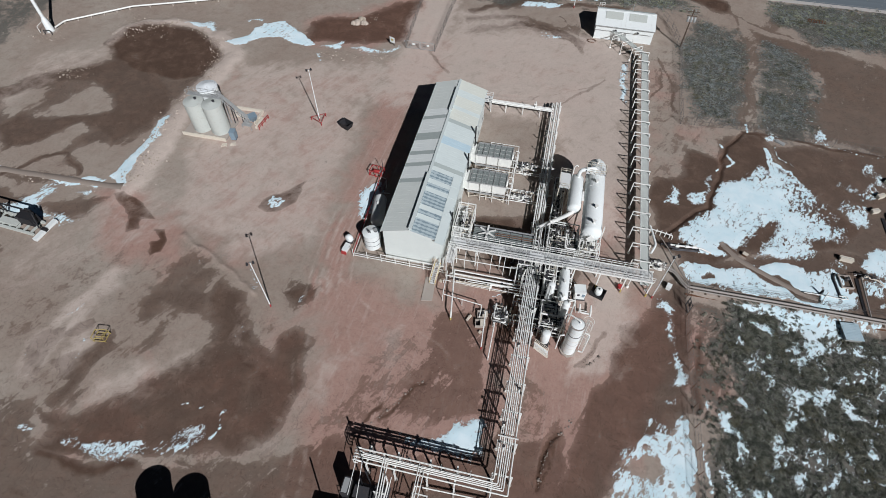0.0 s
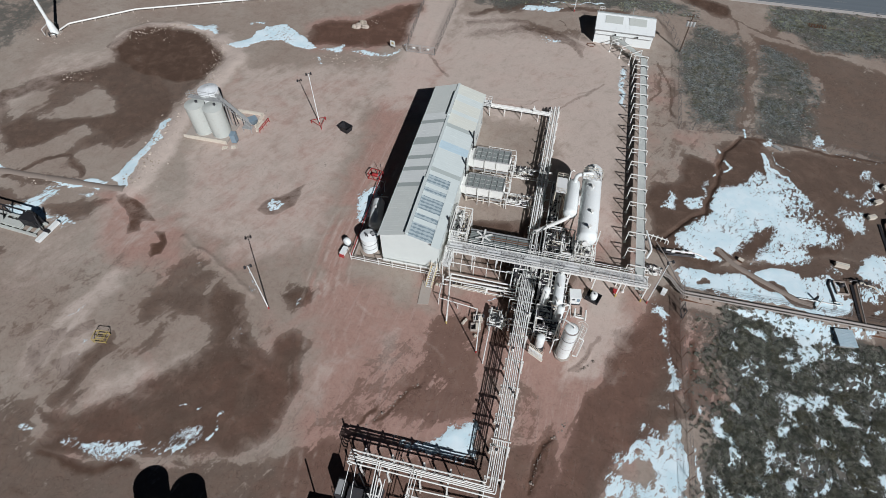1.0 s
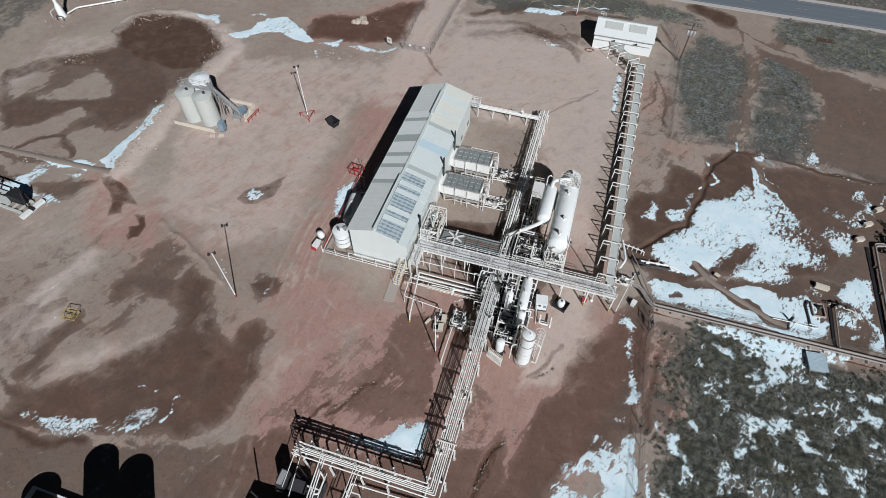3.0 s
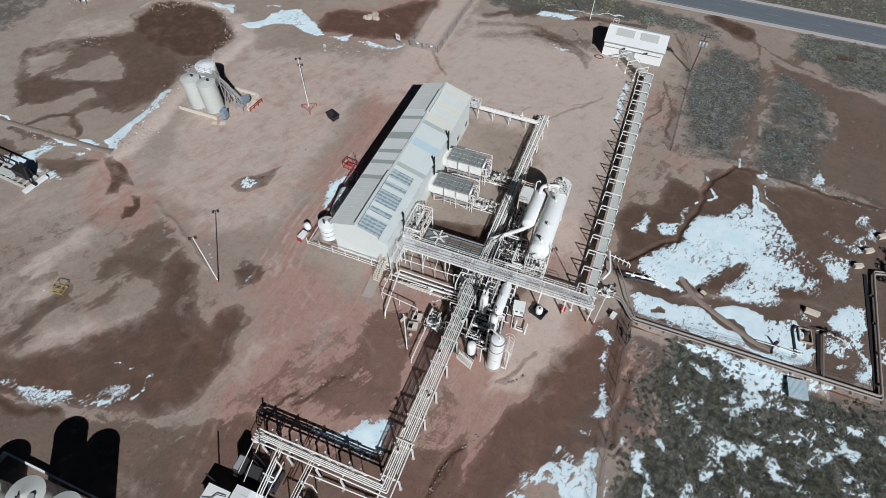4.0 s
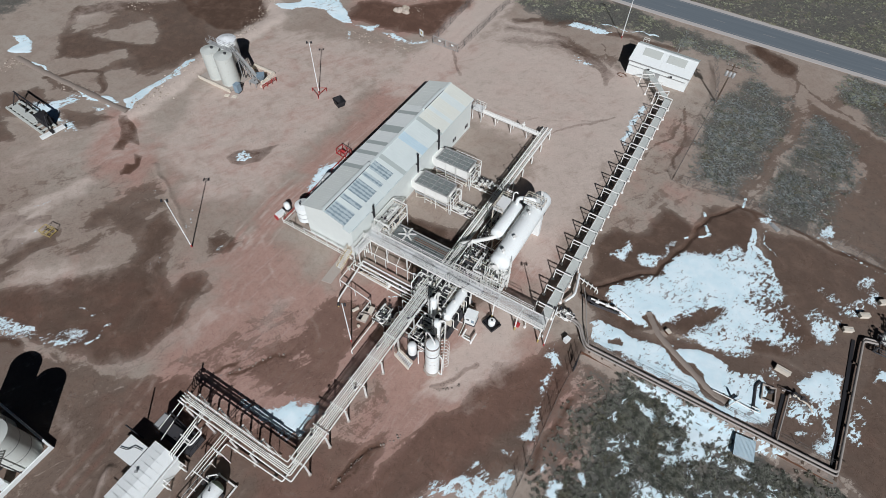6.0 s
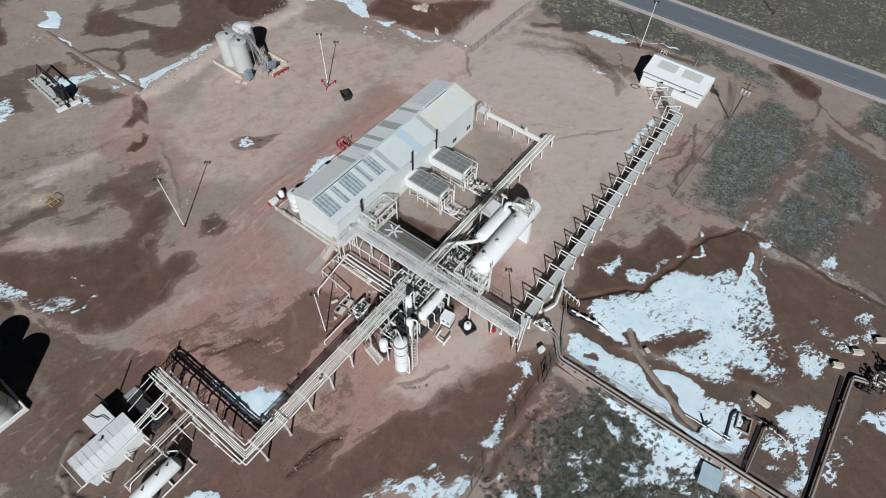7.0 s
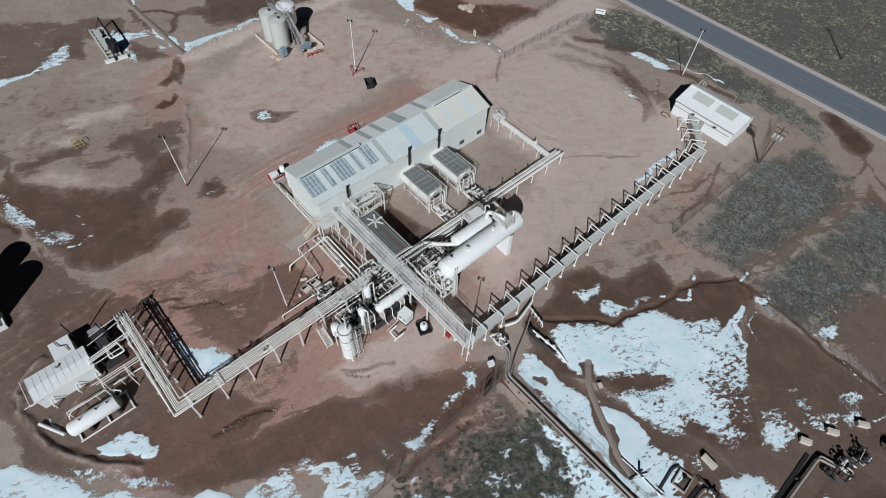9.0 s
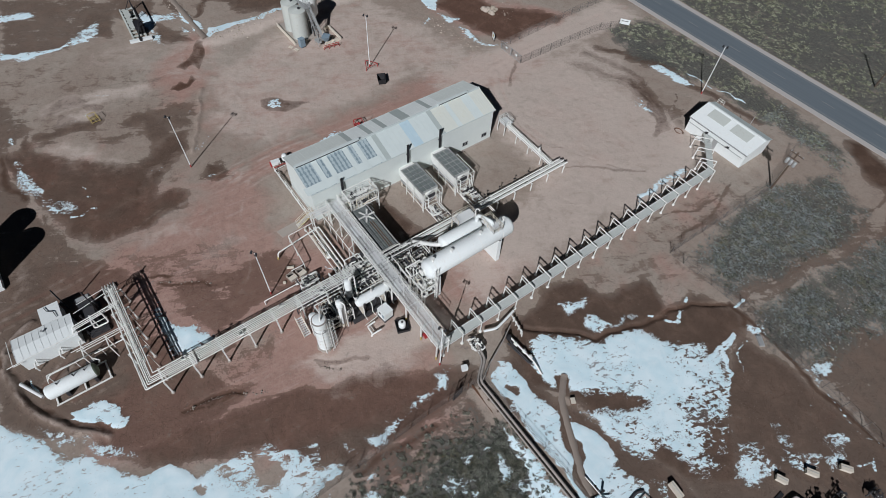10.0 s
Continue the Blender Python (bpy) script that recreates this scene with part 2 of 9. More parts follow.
    white = math_of(t, "MULTIPLY", white, math_of(t, "SUBTRACT", 1.0, math_of(t, "MULTIPLY", specks, math_of(t, "SUBTRACT", 1.0, math_of(t, "MULTIPLY", deep, 0.35)))))
    ice = blend(t, span_of(t, n_mid, 0.3, 0.7), (0.64, 0.81, 0.86), (0.77, 0.89, 0.92))
    thin = span_of(t, math_of(t, "ADD", snow, math_of(t, "MULTIPLY", edge, 0.8)), 0.5, 0.64)
    ice = blend(t, thin, blend(t, 0.5, ice, (0.36, 0.33, 0.32)), ice)
    t.links.new(blend(t, white, col, ice), b.inputs["Base Color"])
    t.links.new(math_of(t, "SUBTRACT", 0.95, math_of(t, "MULTIPLY", wet, 0.3)), b.inputs["Roughness"])
    b.inputs["Specular IOR Level"].default_value = 0.2
    h = math_of(t, "ADD", math_of(t, "MULTIPLY", n_fine, 0.6), math_of(t, "MULTIPLY", n_grain, 0.25))
    h = math_of(t, "ADD", h, math_of(t, "MULTIPLY", n_flow, 0.25))
    h = math_of(t, "MULTIPLY", h, math_of(t, "SUBTRACT", 1.0, math_of(t, "MULTIPLY", white, 0.86)))
    h = math_of(t, "ADD", h, math_of(t, "MULTIPLY", white, 0.7))
    bump_of(t, h, 0.6, 0.15, b)
    return m


SOIL = soil_mat()


def leaf_mat(name, dark, light, clump=0.0, dry=(0.17, 0.15, 0.085)):
    """Leaf by leaf and, where it grows in clumps, bush by bush another tone."""
    m, t, b = tree_of(name)
    r = t.nodes.new("ShaderNodeNewGeometry").outputs["Random Per Island"]
    n = noise_of(t, 0.25, 4, 0.6, place_of(t))
    if clump:
        bush = span_of(t, noise_of(t, clump, 2, 0.5, place_of(t)), 0.36, 0.64)
        r = math_of(t, "ADD", math_of(t, "MULTIPLY", r, 0.4), math_of(t, "MULTIPLY", bush, 0.6))
    col = blend(t, r, dark, light)
    col = blend(t, math_of(t, "MULTIPLY", span_of(t, n, 0.45, 0.7), 0.5), col, dry)
    t.links.new(col, b.inputs["Base Color"])
    b.inputs["Roughness"].default_value = 0.9
    b.inputs["Specular IOR Level"].default_value = 0.1
    return m


SAGE = leaf_mat("sagebrush leaves", (0.085, 0.093, 0.076), (0.33, 0.336, 0.28), 1.1)
LOW_SAGE = leaf_mat("low sagebrush leaves", (0.135, 0.152, 0.145), (0.37, 0.40, 0.385), 0.7, (0.27, 0.25, 0.165))
ROAD_SAGE = leaf_mat("olive roadside scrub leaves", (0.115, 0.126, 0.082), (0.46, 0.475, 0.335), 0.6)
DRY = leaf_mat("dry grass", (0.10, 0.09, 0.05), (0.25, 0.21, 0.13))
PIPE_GREY = paint("weathered grey pipe", (0.34, 0.31, 0.28), (0.2, 0.15, 0.11), 0.5, 0.6)
FENCE_GREY = paint("dull dark fence steel", (0.17, 0.16, 0.15), (0.12, 0.09, 0.07), 0.4, 0.6, 0.2)
SPOTTED = paint("snow-spotted sheet", (0.80, 0.83, 0.83), (0.10, 0.10, 0.10), 1.0, 0.8, 0.0, 0.9)
TRACK_DIRT = paint("packed pale dirt", (0.30, 0.25, 0.21), (0.22, 0.165, 0.13), 0.6, 0.95, 0.0, 1.2)
STONE = leaf_mat("pale stones", (0.33, 0.27, 0.22), (0.62, 0.54, 0.46))

# ---- building helpers ----


class Geo:
    """Collects faces for one mesh."""

    def __init__(self):
        self.v, self.f, self.s = [], [], []

    def add(self, verts, faces, smooth=False):
        k = len(self.v)
        self.v += [tuple(p) for p in verts]
        self.f += [tuple(i + k for i in f) for f in faces]
        self.s += [smooth] * len(faces)
        return self

    def box(self, x0, y0, z0, x1, y1, z1):
        p = [(x, y, z) for z in (z0, z1) for x, y in ((x0, y0), (x1, y0), (x1, y1), (x0, y1))]
        return self.add(p, [(3, 2, 1, 0), (4, 5, 6, 7), (0, 1, 5, 4), (1, 2, 6, 5), (2, 3, 7, 6), (3, 0, 4, 7)])

    def beam(self, a, b, w, h=None):
        """A square bar from a to b, w wide and h high."""
        a, b, h = Vector(a), Vector(b), h or w
        d = (b - a).normalized()
        up = Vector((0, 0, 1)) if abs(d.z) < 0.95 else Vector((0, 1, 0))
        s = d.cross(up).normalized()
        u = s.cross(d)
        p = [q + s * i * w / 2 + u * j * h / 2 for q in (a, b) for i, j in ((-1, -1), (1, -1), (1, 1), (-1, 1))]
        return self.add(p, [(0, 1, 2, 3), (7, 6, 5, 4), (0, 4, 5, 1), (1, 5, 6, 2), (2, 6, 7, 3), (3, 7, 4, 0)])

    def loft(self, rings, cap=True, smooth=True):
        n = len(rings[0])
        faces = [(r * n + i, r * n + (i + 1) % n, (r + 1) * n + (i + 1) % n, (r + 1) * n + i) for r in range(len(rings) - 1) for i in range(n)]
        self.add([p for ring in rings for p in ring], faces, smooth)
        if cap:
            self.add(rings[0], [tuple(range(n))[::-1]])
            self.add(rings[-1], [tuple(range(n))])
        return self

    def turned(self, a, b, profile, n=16, cap=True):
        """Turned body on the axis from a to b: profile rows are (share of the way, radius)."""
        a, b = Vector(a), Vector(b)
        d = (b - a).normalized()
        up = Vector((0, 0, 1)) if abs(d.z) < 0.95 else Vector((0, 1, 0))
        s = d.cross(up).normalized()
        u = s.cross(d)
        rings = []
        for k, r in profile:
            c = a + (b - a) * k
            rings.append([c + (s * math.cos(i * math.tau / n) + u * math.sin(i * math.tau / n)) * r for i in range(n)])
        return self.loft(rings, cap)

    def tube(self, a, b, r, n=8, cap=True):
        return self.turned(a, b, ((0, r), (1, r)), n, cap)

    def vessel(self, a, b, r, n=24, head=0.5):
        """A drum with dished heads."""
        length = (Vector(b) - Vector(a)).length
        k = head * r / length
        dome = [(k * (1 - math.cos(x)), r * math.sin(x)) for x in (0.12, 0.45, 0.8, 1.15, 1.5708)]
        return self.turned(a, b, dome + [(1 - s, q) for s, q in dome[::-1]], n)

    def pipe(self, points, r, bend=3.0, n=8):
        """A pipe through the points, its corners rounded to bend times its radius."""
        pts = [Vector(p) for p in points]
        path = [pts[0]]
        for p, q, s in zip(pts, pts[1:], pts[2:]):
            a, b = (p - q), (s - q)
            cut = min(bend * r, a.length * 0.45, b.length * 0.45)
            a, b = q + a.normalized() * cut, q + b.normalized() * cut
            path += [a.lerp(q, k).lerp(q.lerp(b, k), k) for k in (0, 0.33, 0.67, 1)]
        path.append(pts[-1])
        d0 = (path[1] - path[0]).normalized()
        side = d0.orthogonal().normalized()
        rings = []
        for i, p in enumerate(path):
            d = (path[min(i + 1, len(path) - 1)] - path[max(i - 1, 0)]).normalized()
            side = (side - d * side.dot(d)).normalized()
            u = d.cross(side)
            rings.append([p + (side * math.cos(j * math.tau / n) + u * math.sin(j * math.tau / n)) * r for j in range(n)])
        return self.loft(rings)

    def rail(self, points, height=1.05, step=1.6, r=0.03):
        """A hand rail with a middle bar and posts along the points."""
        for a, b in zip(points, points[1:]):
            a, b = Vector(a), Vector(b)
            for h in (height, height * 0.55):
                self.beam(a + Vector((0, 0, h)), b + Vector((0, 0, h)), r * 2)
            n = max(1, round((b - a).length / step))
            for i in range(n + 1):
                p = a.lerp(b, i / n)
                self.beam(p, p + Vector((0, 0, height)), r * 2)
        return self

    def ridged(self, w, d, n, h):
        """A slab with n low ridges along its width."""
        prof = [(-d / 2, 0.0)]
        for k in range(n):
            c = -d / 2 + (k + 0.5) * d / n
            prof += [(c - 0.3 * d / n, 0.03), (c - 0.16 * d / n, h), (c + 0.16 * d / n, h), (c + 0.3 * d / n, 0.03)]
        prof.append((d / 2, 0.0))
        m = len(prof)
        self.add([(x, y, z) for x in (-w / 2, w / 2) for y, z in prof], [(i, i + m, i + m + 1, i + 1) for i in range(m - 1)] + [(m - 1, 2 * m - 1, m, 0), tuple(range(m)), tuple(range(m, 2 * m))[::-1]])
        return self

    def mesh(self, name, material):
        m = bpy.data.meshes.new(name)
        m.from_pydata(self.v, [], self.f)
        m.polygons.foreach_set("use_smooth", self.s)
        m.materials.append(material)
        m.update()
        return m


def thing(name, at, label, category, group="", kind="", turn=0):
    ob = new(name)
    ob.empty_display_size = 0.3
    ob.matrix_world = pose(*at, 0, 0, turn)
    return tagged(ob, label, category, group, kind)


def part(name, geo, material, parent, label=""):
    """One mesh under a thing; geo is given in the thing's own measures."""
    ob = new(name, geo.mesh(name, material))
    ob.parent = parent
    return tagged(ob, label)


def share(name, mesh, parent, m):
    ob = new(name, mesh)
    ob.parent = parent
    ob.matrix_local = m
    return ob


def lone(name, geo, material, label, category, group="", kind="", at=(0, 0, 0), turn=0):
    ob = new(name, geo.mesh(name, material))
    ob.matrix_world = pose(*at, 0, 0, turn)
    return tagged(ob, label, category, group, kind)


# ---- ground ----
def lattice(seed):
    return np.random.RandomState(seed).rand(260, 260)


def cloud(x, y, size, seed, octaves=4):
    """Smooth noise of about 0 to 1 with blobs of that size."""
    table, out, amp, total = lattice(seed), np.zeros_like(x), 1.0, 0.0
    for k in range(octaves):
        u, v = (x / size + 31.7 * k) % 256, (y / size + 11.3 * k) % 256
        i, j = np.floor(u).astype(int), np.floor(v).astype(int)
        fu, fv = u - i, v - j
        fu, fv = fu * fu * (3 - 2 * fu), fv * fv * (3 - 2 * fv)
        a = table[i, j] * (1 - fu) + table[i + 1, j] * fu
        b = table[i, j + 1] * (1 - fu) + table[i + 1, j + 1] * fu
        out += amp * (a * (1 - fv) + b * fv)
        total += amp
        amp, size = amp * 0.5, size * 0.5
    return out / total


def spread(lo, hi, step, far):
    inner = np.arange(lo, hi + step / 2, step)
    ring = step * np.cumsum(1.22 ** np.arange(1, 60))
    ring = ring[ring < far]
    return np.concatenate([lo - ring[::-1], inner, hi + ring])


GX, GY = np.meshgrid(spread(-112, 92, 0.3, 3600), spread(-62, 112, 0.3, 3600))
WX = GX + (cloud(GX, GY, 7, 1, 5) - 0.5) * 4.5
WY = GY + (cloud(GX, GY, 7, 2, 5) - 0.5) * 4.5
SX = GX + (cloud(GX, GY, 2.6, 21, 4) - 0.5) * 2.2
SY = GY + (cloud(GX, GY, 2.6, 22, 4) - 0.5) * 2.2
SNOW = np.full(GX.shape, -1.0)
DAMP_SHADE, SCRUB, CRUST, RISE, REDNESS = (np.zeros(GX.shape) for _ in range(5))


def window_of(points, margin):
    p = np.array(points)
    lo, hi = p.min(0) - margin, p.max(0) + margin
    xs, ys = GX[0], GY[:, 0]
    return slice(*np.searchsorted(ys, (lo[1], hi[1]))), slice(*np.searchsorted(xs, (lo[0], hi[0])))


def from_line(points, x, y, closed):
    far = np.full(x.shape, 1e9)
    ends = points[1:] + points[:1] if closed else points[1:]
    for (ax, ay), (bx, by) in zip(points, ends):
        dx, dy = bx - ax, by - ay
        k = np.clip(((x - ax) * dx + (y - ay) * dy) / (dx * dx + dy * dy + 1e-9), 0, 1)
        far = np.minimum(far, np.hypot(x - ax - k * dx, y - ay - k * dy))
    return far


def outside(points, x, y):
    """Metres outside the outline; inside it is negative."""
    inside = np.zeros(x.shape, bool)
    for (ax, ay), (bx, by) in zip(points, points[1:] + points[:1]):
        if ay != by:
            inside ^= ((ay > y) != (by > y)) & (x < (bx - ax) * (y - ay) / (by - ay) + ax)
    far = from_line(points, x, y, True)
    return np.where(inside, -far, far)


def lay(layer, points, margin, value, fine=False):
    w = window_of(points, margin)
    layer[w] = np.maximum(layer[w], value(SX[w], SY[w]) if fine else value(WX[w], WY[w]))


def snow_field(points, cap):
    lay(SNOW, points, 6, lambda x, y: np.minimum(0.5 - outside(points, x, y) / (1.0 if cap > 0.85 else 2.6), cap), True)


def snow_line(points, width):
    lay(SNOW, points, 6, lambda x, y: np.minimum(0.5 - (from_line(points, x, y, False) - width) / 0.6, 0.86), True)


# lays damp soil, and soil darkened to paint in shade
def damp_shade_field(points, amount):
    lay(DAMP_SHADE, points, 8, lambda x, y: amount * np.clip(0.6 - outside(points, x, y) / 2.2, 0, 1))


# lays damp streaks, and dark lines for the shade inside rills
def damp_shade_line(points, width, amount):
    lay(DAMP_SHADE, points, 8, lambda x, y: amount * np.clip(1.1 - from_line(points, x, y, False) / width, 0, 1))


def pale_field(points, amount):
    lay(CRUST, points, 8, lambda x, y: amount * np.clip(0.5 - outside(points, x, y) / 5.0, 0, 1))


def scrub_field(points, amount):
    lay(SCRUB, points, 6, lambda x, y: amount * np.clip(0.55 - outside(points, x, y) / 5.0, 0, 1))


def clear_line(points, width):
    w = window_of(points, 5)
    SNOW[w] = np.minimum(SNOW[w], 0.1 + np.maximum(from_line(points, SX[w], SY[w], False) - width, 0) / 0.8)


def bare_field(points, level):
    w = window_of(points, 5)
    SNOW[w] = np.minimum(SNOW[w], level + np.maximum(outside(points, SX[w], SY[w]), 0) / 1.2)


def red_field(points, amount):
    lay(REDNESS, points, 10, lambda x, y: amount * np.clip(0.5 - outside(points, x, y) / 9.0, 0, 1))


def rill(points, width, depth):
    w = window_of(points, 4)
    d = from_line(points, SX[w], SY[w], False) / width
    RISE[w] -= 0.35 * depth * np.exp(-d * d)


def channel(points, width, depth):
    """A narrow washed-out gully, its steep sides darkened to paint in their shade."""
    w = window_of(points, 4)
    x, y = GX[w] + 0.35 * (SX[w] - GX[w]), GY[w] + 0.35 * (SY[w] - GY[w])
    d = from_line(points, x, y, False)
    RISE[w] -= depth * np.exp(-(d / width) ** 4)
    DAMP_SHADE[w] = np.maximum(DAMP_SHADE[w], 1.5 * np.exp(-(d / width) ** 4))
    SNOW[w] = np.where(d < 1.2 * width, np.minimum(SNOW[w], 0.0), SNOW[w])


def wet_patch(points):
    """Freshly wetted dirt with a sharp edge."""
    w = window_of(points, 4)
    x, y = 0.5 * (GX[w] + SX[w]), 0.5 * (GY[w] + SY[w])
    DAMP_SHADE[w] = np.maximum(DAMP_SHADE[w], 0.95 * np.clip(0.45 - outside(points, x, y) / 0.6, 0, 1))


def ice_field(points):
    lay(SNOW, points, 4, lambda x, y: np.minimum(0.5 - outside(points, x, y) / 0.45, 0.66), True)


def dry_field(points, amount):
    w = window_of(points, 4)
    DAMP_SHADE[w] *= 1 - amount * np.clip(0.6 - outside(points, WX[w], WY[w]) / 2.2, 0, 1)


def thin_field(points, amount):
    """Snow worn through in streaks."""
    w = window_of(points, 4)
    x, y = GX[w], GY[w]
    k = amount * np.clip(0.5 - outside(points, x, y) / 5.0, 0, 1)
    SNOW[w] = np.where(SNOW[w] > 0.3, SNOW[w] * (1 - k) + k * (0.30 + 0.46 * cloud((x * 0.5 + y * 0.866) * 0.45, (y * 0.5 - x * 0.866) * 1.1, 1.7, 14, 4)), SNOW[w])


def berm(points, width, height, crusted=0.5):
    w = window_of(points, 5)
    d = from_line(points, 0.5 * (GX[w] + SX[w]), 0.5 * (GY[w] + SY[w]), False) / width
    RISE[w] = np.maximum(RISE[w], height * np.exp(-d * d))
    CRUST[w] = np.maximum(CRUST[w], crusted * np.exp(-d * d))


def wheel_tracks(points, gap=0.95, depth=0.05):
    """A pair of shallow worn ruts of redder soil, broken here and there."""
    ends = [Vector((*p, 0)) for p in points]
    way = []
    for i in range(len(ends) - 1):
        a, b, c, d = ends[max(i - 1, 0)], ends[i], ends[i + 1], ends[min(i + 2, len(ends) - 1)]
        for k in range(5):
            u = k / 5
            way.append(0.5 * (2 * b + (c - a) * u + (2 * a - 5 * b + 4 * c - d) * u * u + (3 * b - a - 3 * c + d) * u ** 3))
    way.append(ends[-1])
    for side in (-gap, gap):
        line = []
        for i, p in enumerate(way):
            d = (way[min(i + 1, len(way) - 1)] - way[max(i - 1, 0)]).normalized()
            line.append((p.x - d.y * side, p.y + d.x * side))
        w = window_of(line, 3)
        q = from_line(line, GX[w], GY[w], False)
        worn = np.clip(1.9 * cloud(GX[w], GY[w], 9, 61, 3) - 0.45, 0, 1)
        RISE[w] += 0.5 * depth * worn * (0.6 * np.exp(-((q - 0.7) / 0.3) ** 2) - np.exp(-(q / 0.34) ** 2))
        REDNESS[w] = np.maximum(REDNESS[w], 0.7 * worn * np.exp(-(q / 0.6) ** 2))
        CRUST[w] = np.maximum(CRUST[w], 0.42 * worn * np.exp(-((q - 0.85) / 0.3) ** 2))


snow_field([(40.8, 13.6), (41.2, 15.5), (43.2, 18.4), (46.3, 20.7), (47.3, 22.1), (47.3, 24.6), (47.9, 27.1), (48.9, 28.6), (50, 28.5), (51.9, 29.6), (54, 31.7), (56, 34.6), (57.3, 34), (58.1, 32), (58.7, 34.1), (59.2, 35.9), (61.6, 33.1), (63.1, 30.1), (63, 31.5), (65.3, 29.1), (68.7, 24.5), (67.5, 23.6), (66.6, 25.5), (66.2, 23.6), (67.6, 19.3), (66.1, 17.7), (63.8, 17.6), (62.4, 16.9), (63.4, 14.6), (61.4, 13), (58.7, 13.1), (55, 12.5), (53.6, 11.8), (54.8, 13.9), (57.7, 19.9), (56.3, 19.1), (52.9, 15.7), (50.6, 12.4), (48.7, 10.4), (46.2, 10.5), (43.5, 11.2)], 0.84)
snow_field([(67.6, 18.1), (67.4, 20.2), (68.1, 21.9), (69.4, 21.8), (68.8, 19.5), (68.5, 18.2)], 0.7)
snow_field([(69.3, 25.5), (69.3, 26.7), (71.1, 28), (72.7, 27.7), (74.6, 28), (73.5, 25.2), (73.3, 23.1), (71.6, 22.5)], 0.72)
snow_field([(70.7, 32.6), (72.3, 32.9), (73.8, 31.8), (74.9, 32.1), (76.5, 33.7), (76.7, 32.1), (74.9, 28.3), (72.9, 30.6)], 0.7)
snow_field([(77.4, 34.3), (77.7, 37.3), (78.8, 36.9), (78.4, 33.9)], 0.74)
snow_field([(74.8, 36.4), (75.6, 39.5), (76.9, 40.1), (77.2, 36.6), (75.7, 35.7)], 0.62)
snow_field([(40.6, 7.1), (41.9, 8.2), (46.7, 8.4), (51.2, 9.1), (52.8, 9.3), (56, 6.7), (59.2, 6.2), (61.9, 5.1), (65.1, 4.3), (64.3, 3.2), (60.2, 3.2), (54, 3.9), (50, 3.4), (45.1, 4.5), (42.8, 4.3)], 0.87)
snow_field([(53.3, 10), (55.4, 11), (58.1, 11.6), (60.5, 11.2), (60.6, 9.5), (62.2, 10.5), (64.6, 12.1), (67.1, 10.4), (65.9, 6.5), (62.5, 6), (59.4, 6.6), (56.7, 7.6)], 0.87)
snow_field([(53.6, 9.8), (55.9, 10), (59.8, 11), (60.9, 10.7), (60, 9.3), (61.3, 10.3), (64.4, 11.5), (65.8, 11.8), (65.5, 8.3), (68, 8.6), (68.3, 7.7), (68.2, 5.4), (65.9, 3.8), (64, 3.6), (62.6, 4.1), (60.5, 5.8), (57.3, 7.1)], 0.84)
snow_field([(69.5, 13.2), (71.3, 16.3), (73.9, 18.2), (75.5, 18), (75.7, 13.8), (75.4, 10.5), (75.8, 8.4), (75.5, 5.2), (73.1, 4.8), (73.9, 7.4), (74.1, 8.7), (73, 7.4), (70.7, 5.4), (71.2, 6.9), (73.6, 8.4), (73.8, 10.4), (71.7, 8.6), (69.5, 7.9), (69.3, 9.2), (72.2, 11.7), (72.9, 11.2), (70.9, 12.3)], 0.84)
snow_field([(48.6, 1.3), (50.5, 2), (52.8, 2), (55.5, 1.8), (57.1, 0.5), (59.9, 0.8), (62.4, 1.3), (63.6, 0.8), (65.4, 1.7), (69.9, 2.4), (67.9, 1.1), (63.7, 0.1), (60.9, -2.1), (59, -1.9), (55.7, -1.2), (56.1, 0.4), (55.7, 1), (52.7, 1.1), (49.4, 1)], 0.8)
snow_field([(51, -1.8), (52.4, -0.8), (54.5, -1.5), (53, -2.2)], 0.7)
snow_field([(65.1, 12.2), (66.3, 13.4), (67.5, 13), (66.4, 11.9)], 0.72)
snow_field([(69.5, 25.7), (71.5, 27.2), (73.6, 26.2), (73.7, 24.4), (71.7, 22.3), (71, 23.9)], 0.7)
snow_field([(77.2, 12.6), (78.4, 14), (79.1, 13.1), (78.4, 8.9), (77.2, 9.1)], 0.72)
snow_field([(66.1, 13.7), (66.4, 14.7), (67.6, 13.2), (66.9, 12.2)], 0.7)
snow_field([(39.3, 20.8), (39.3, 22.7), (40.2, 24.9), (41, 24.1), (40.5, 20.9)], 0.72)
snow_field([(42.3, 23.4), (44, 24.9), (45.9, 26), (46.5, 28.6), (47.1, 30.3), (46.8, 28.2), (46.1, 24.6), (46.9, 23.2), (44.8, 22.8)], 0.78)
snow_field([(58.5, 44), (59.5, 44.7), (60, 46.3), (60.6, 44.6), (60.8, 42.9), (59.4, 42.8)], 0.76)
snow_line([(55.5, 44.2), (55.2, 46.4)], 0.35)
snow_field([(67.5, 44.6), (69, 47.5), (70.2, 48.5), (70.2, 46.2), (71.1, 43.7), (69.5, 43.7)], 0.74)
snow_line([(66.7, 44.3), (71.2, 43.1), (75.4, 42.7), (78.3, 42), (81.1, 42.6)], 0.15)
damp_shade_line([(54.2, 43.4), (58, 43.6), (66.7, 44.0), (75.4, 42.5), (84, 41.8)], 0.7, 1.1)
snow_line([(66.4, 50.3), (68.9, 50.7)], 0.15)
snow_line([(80, 37.4), (80.8, 39.7), (81.5, 38.8)], 0.2)
snow_line([(71.7, 39.4), (72.7, 39.8)], 0.12)
snow_field([(70, 32.3), (70.9, 33.6), (71.6, 31.9)], 0.56)
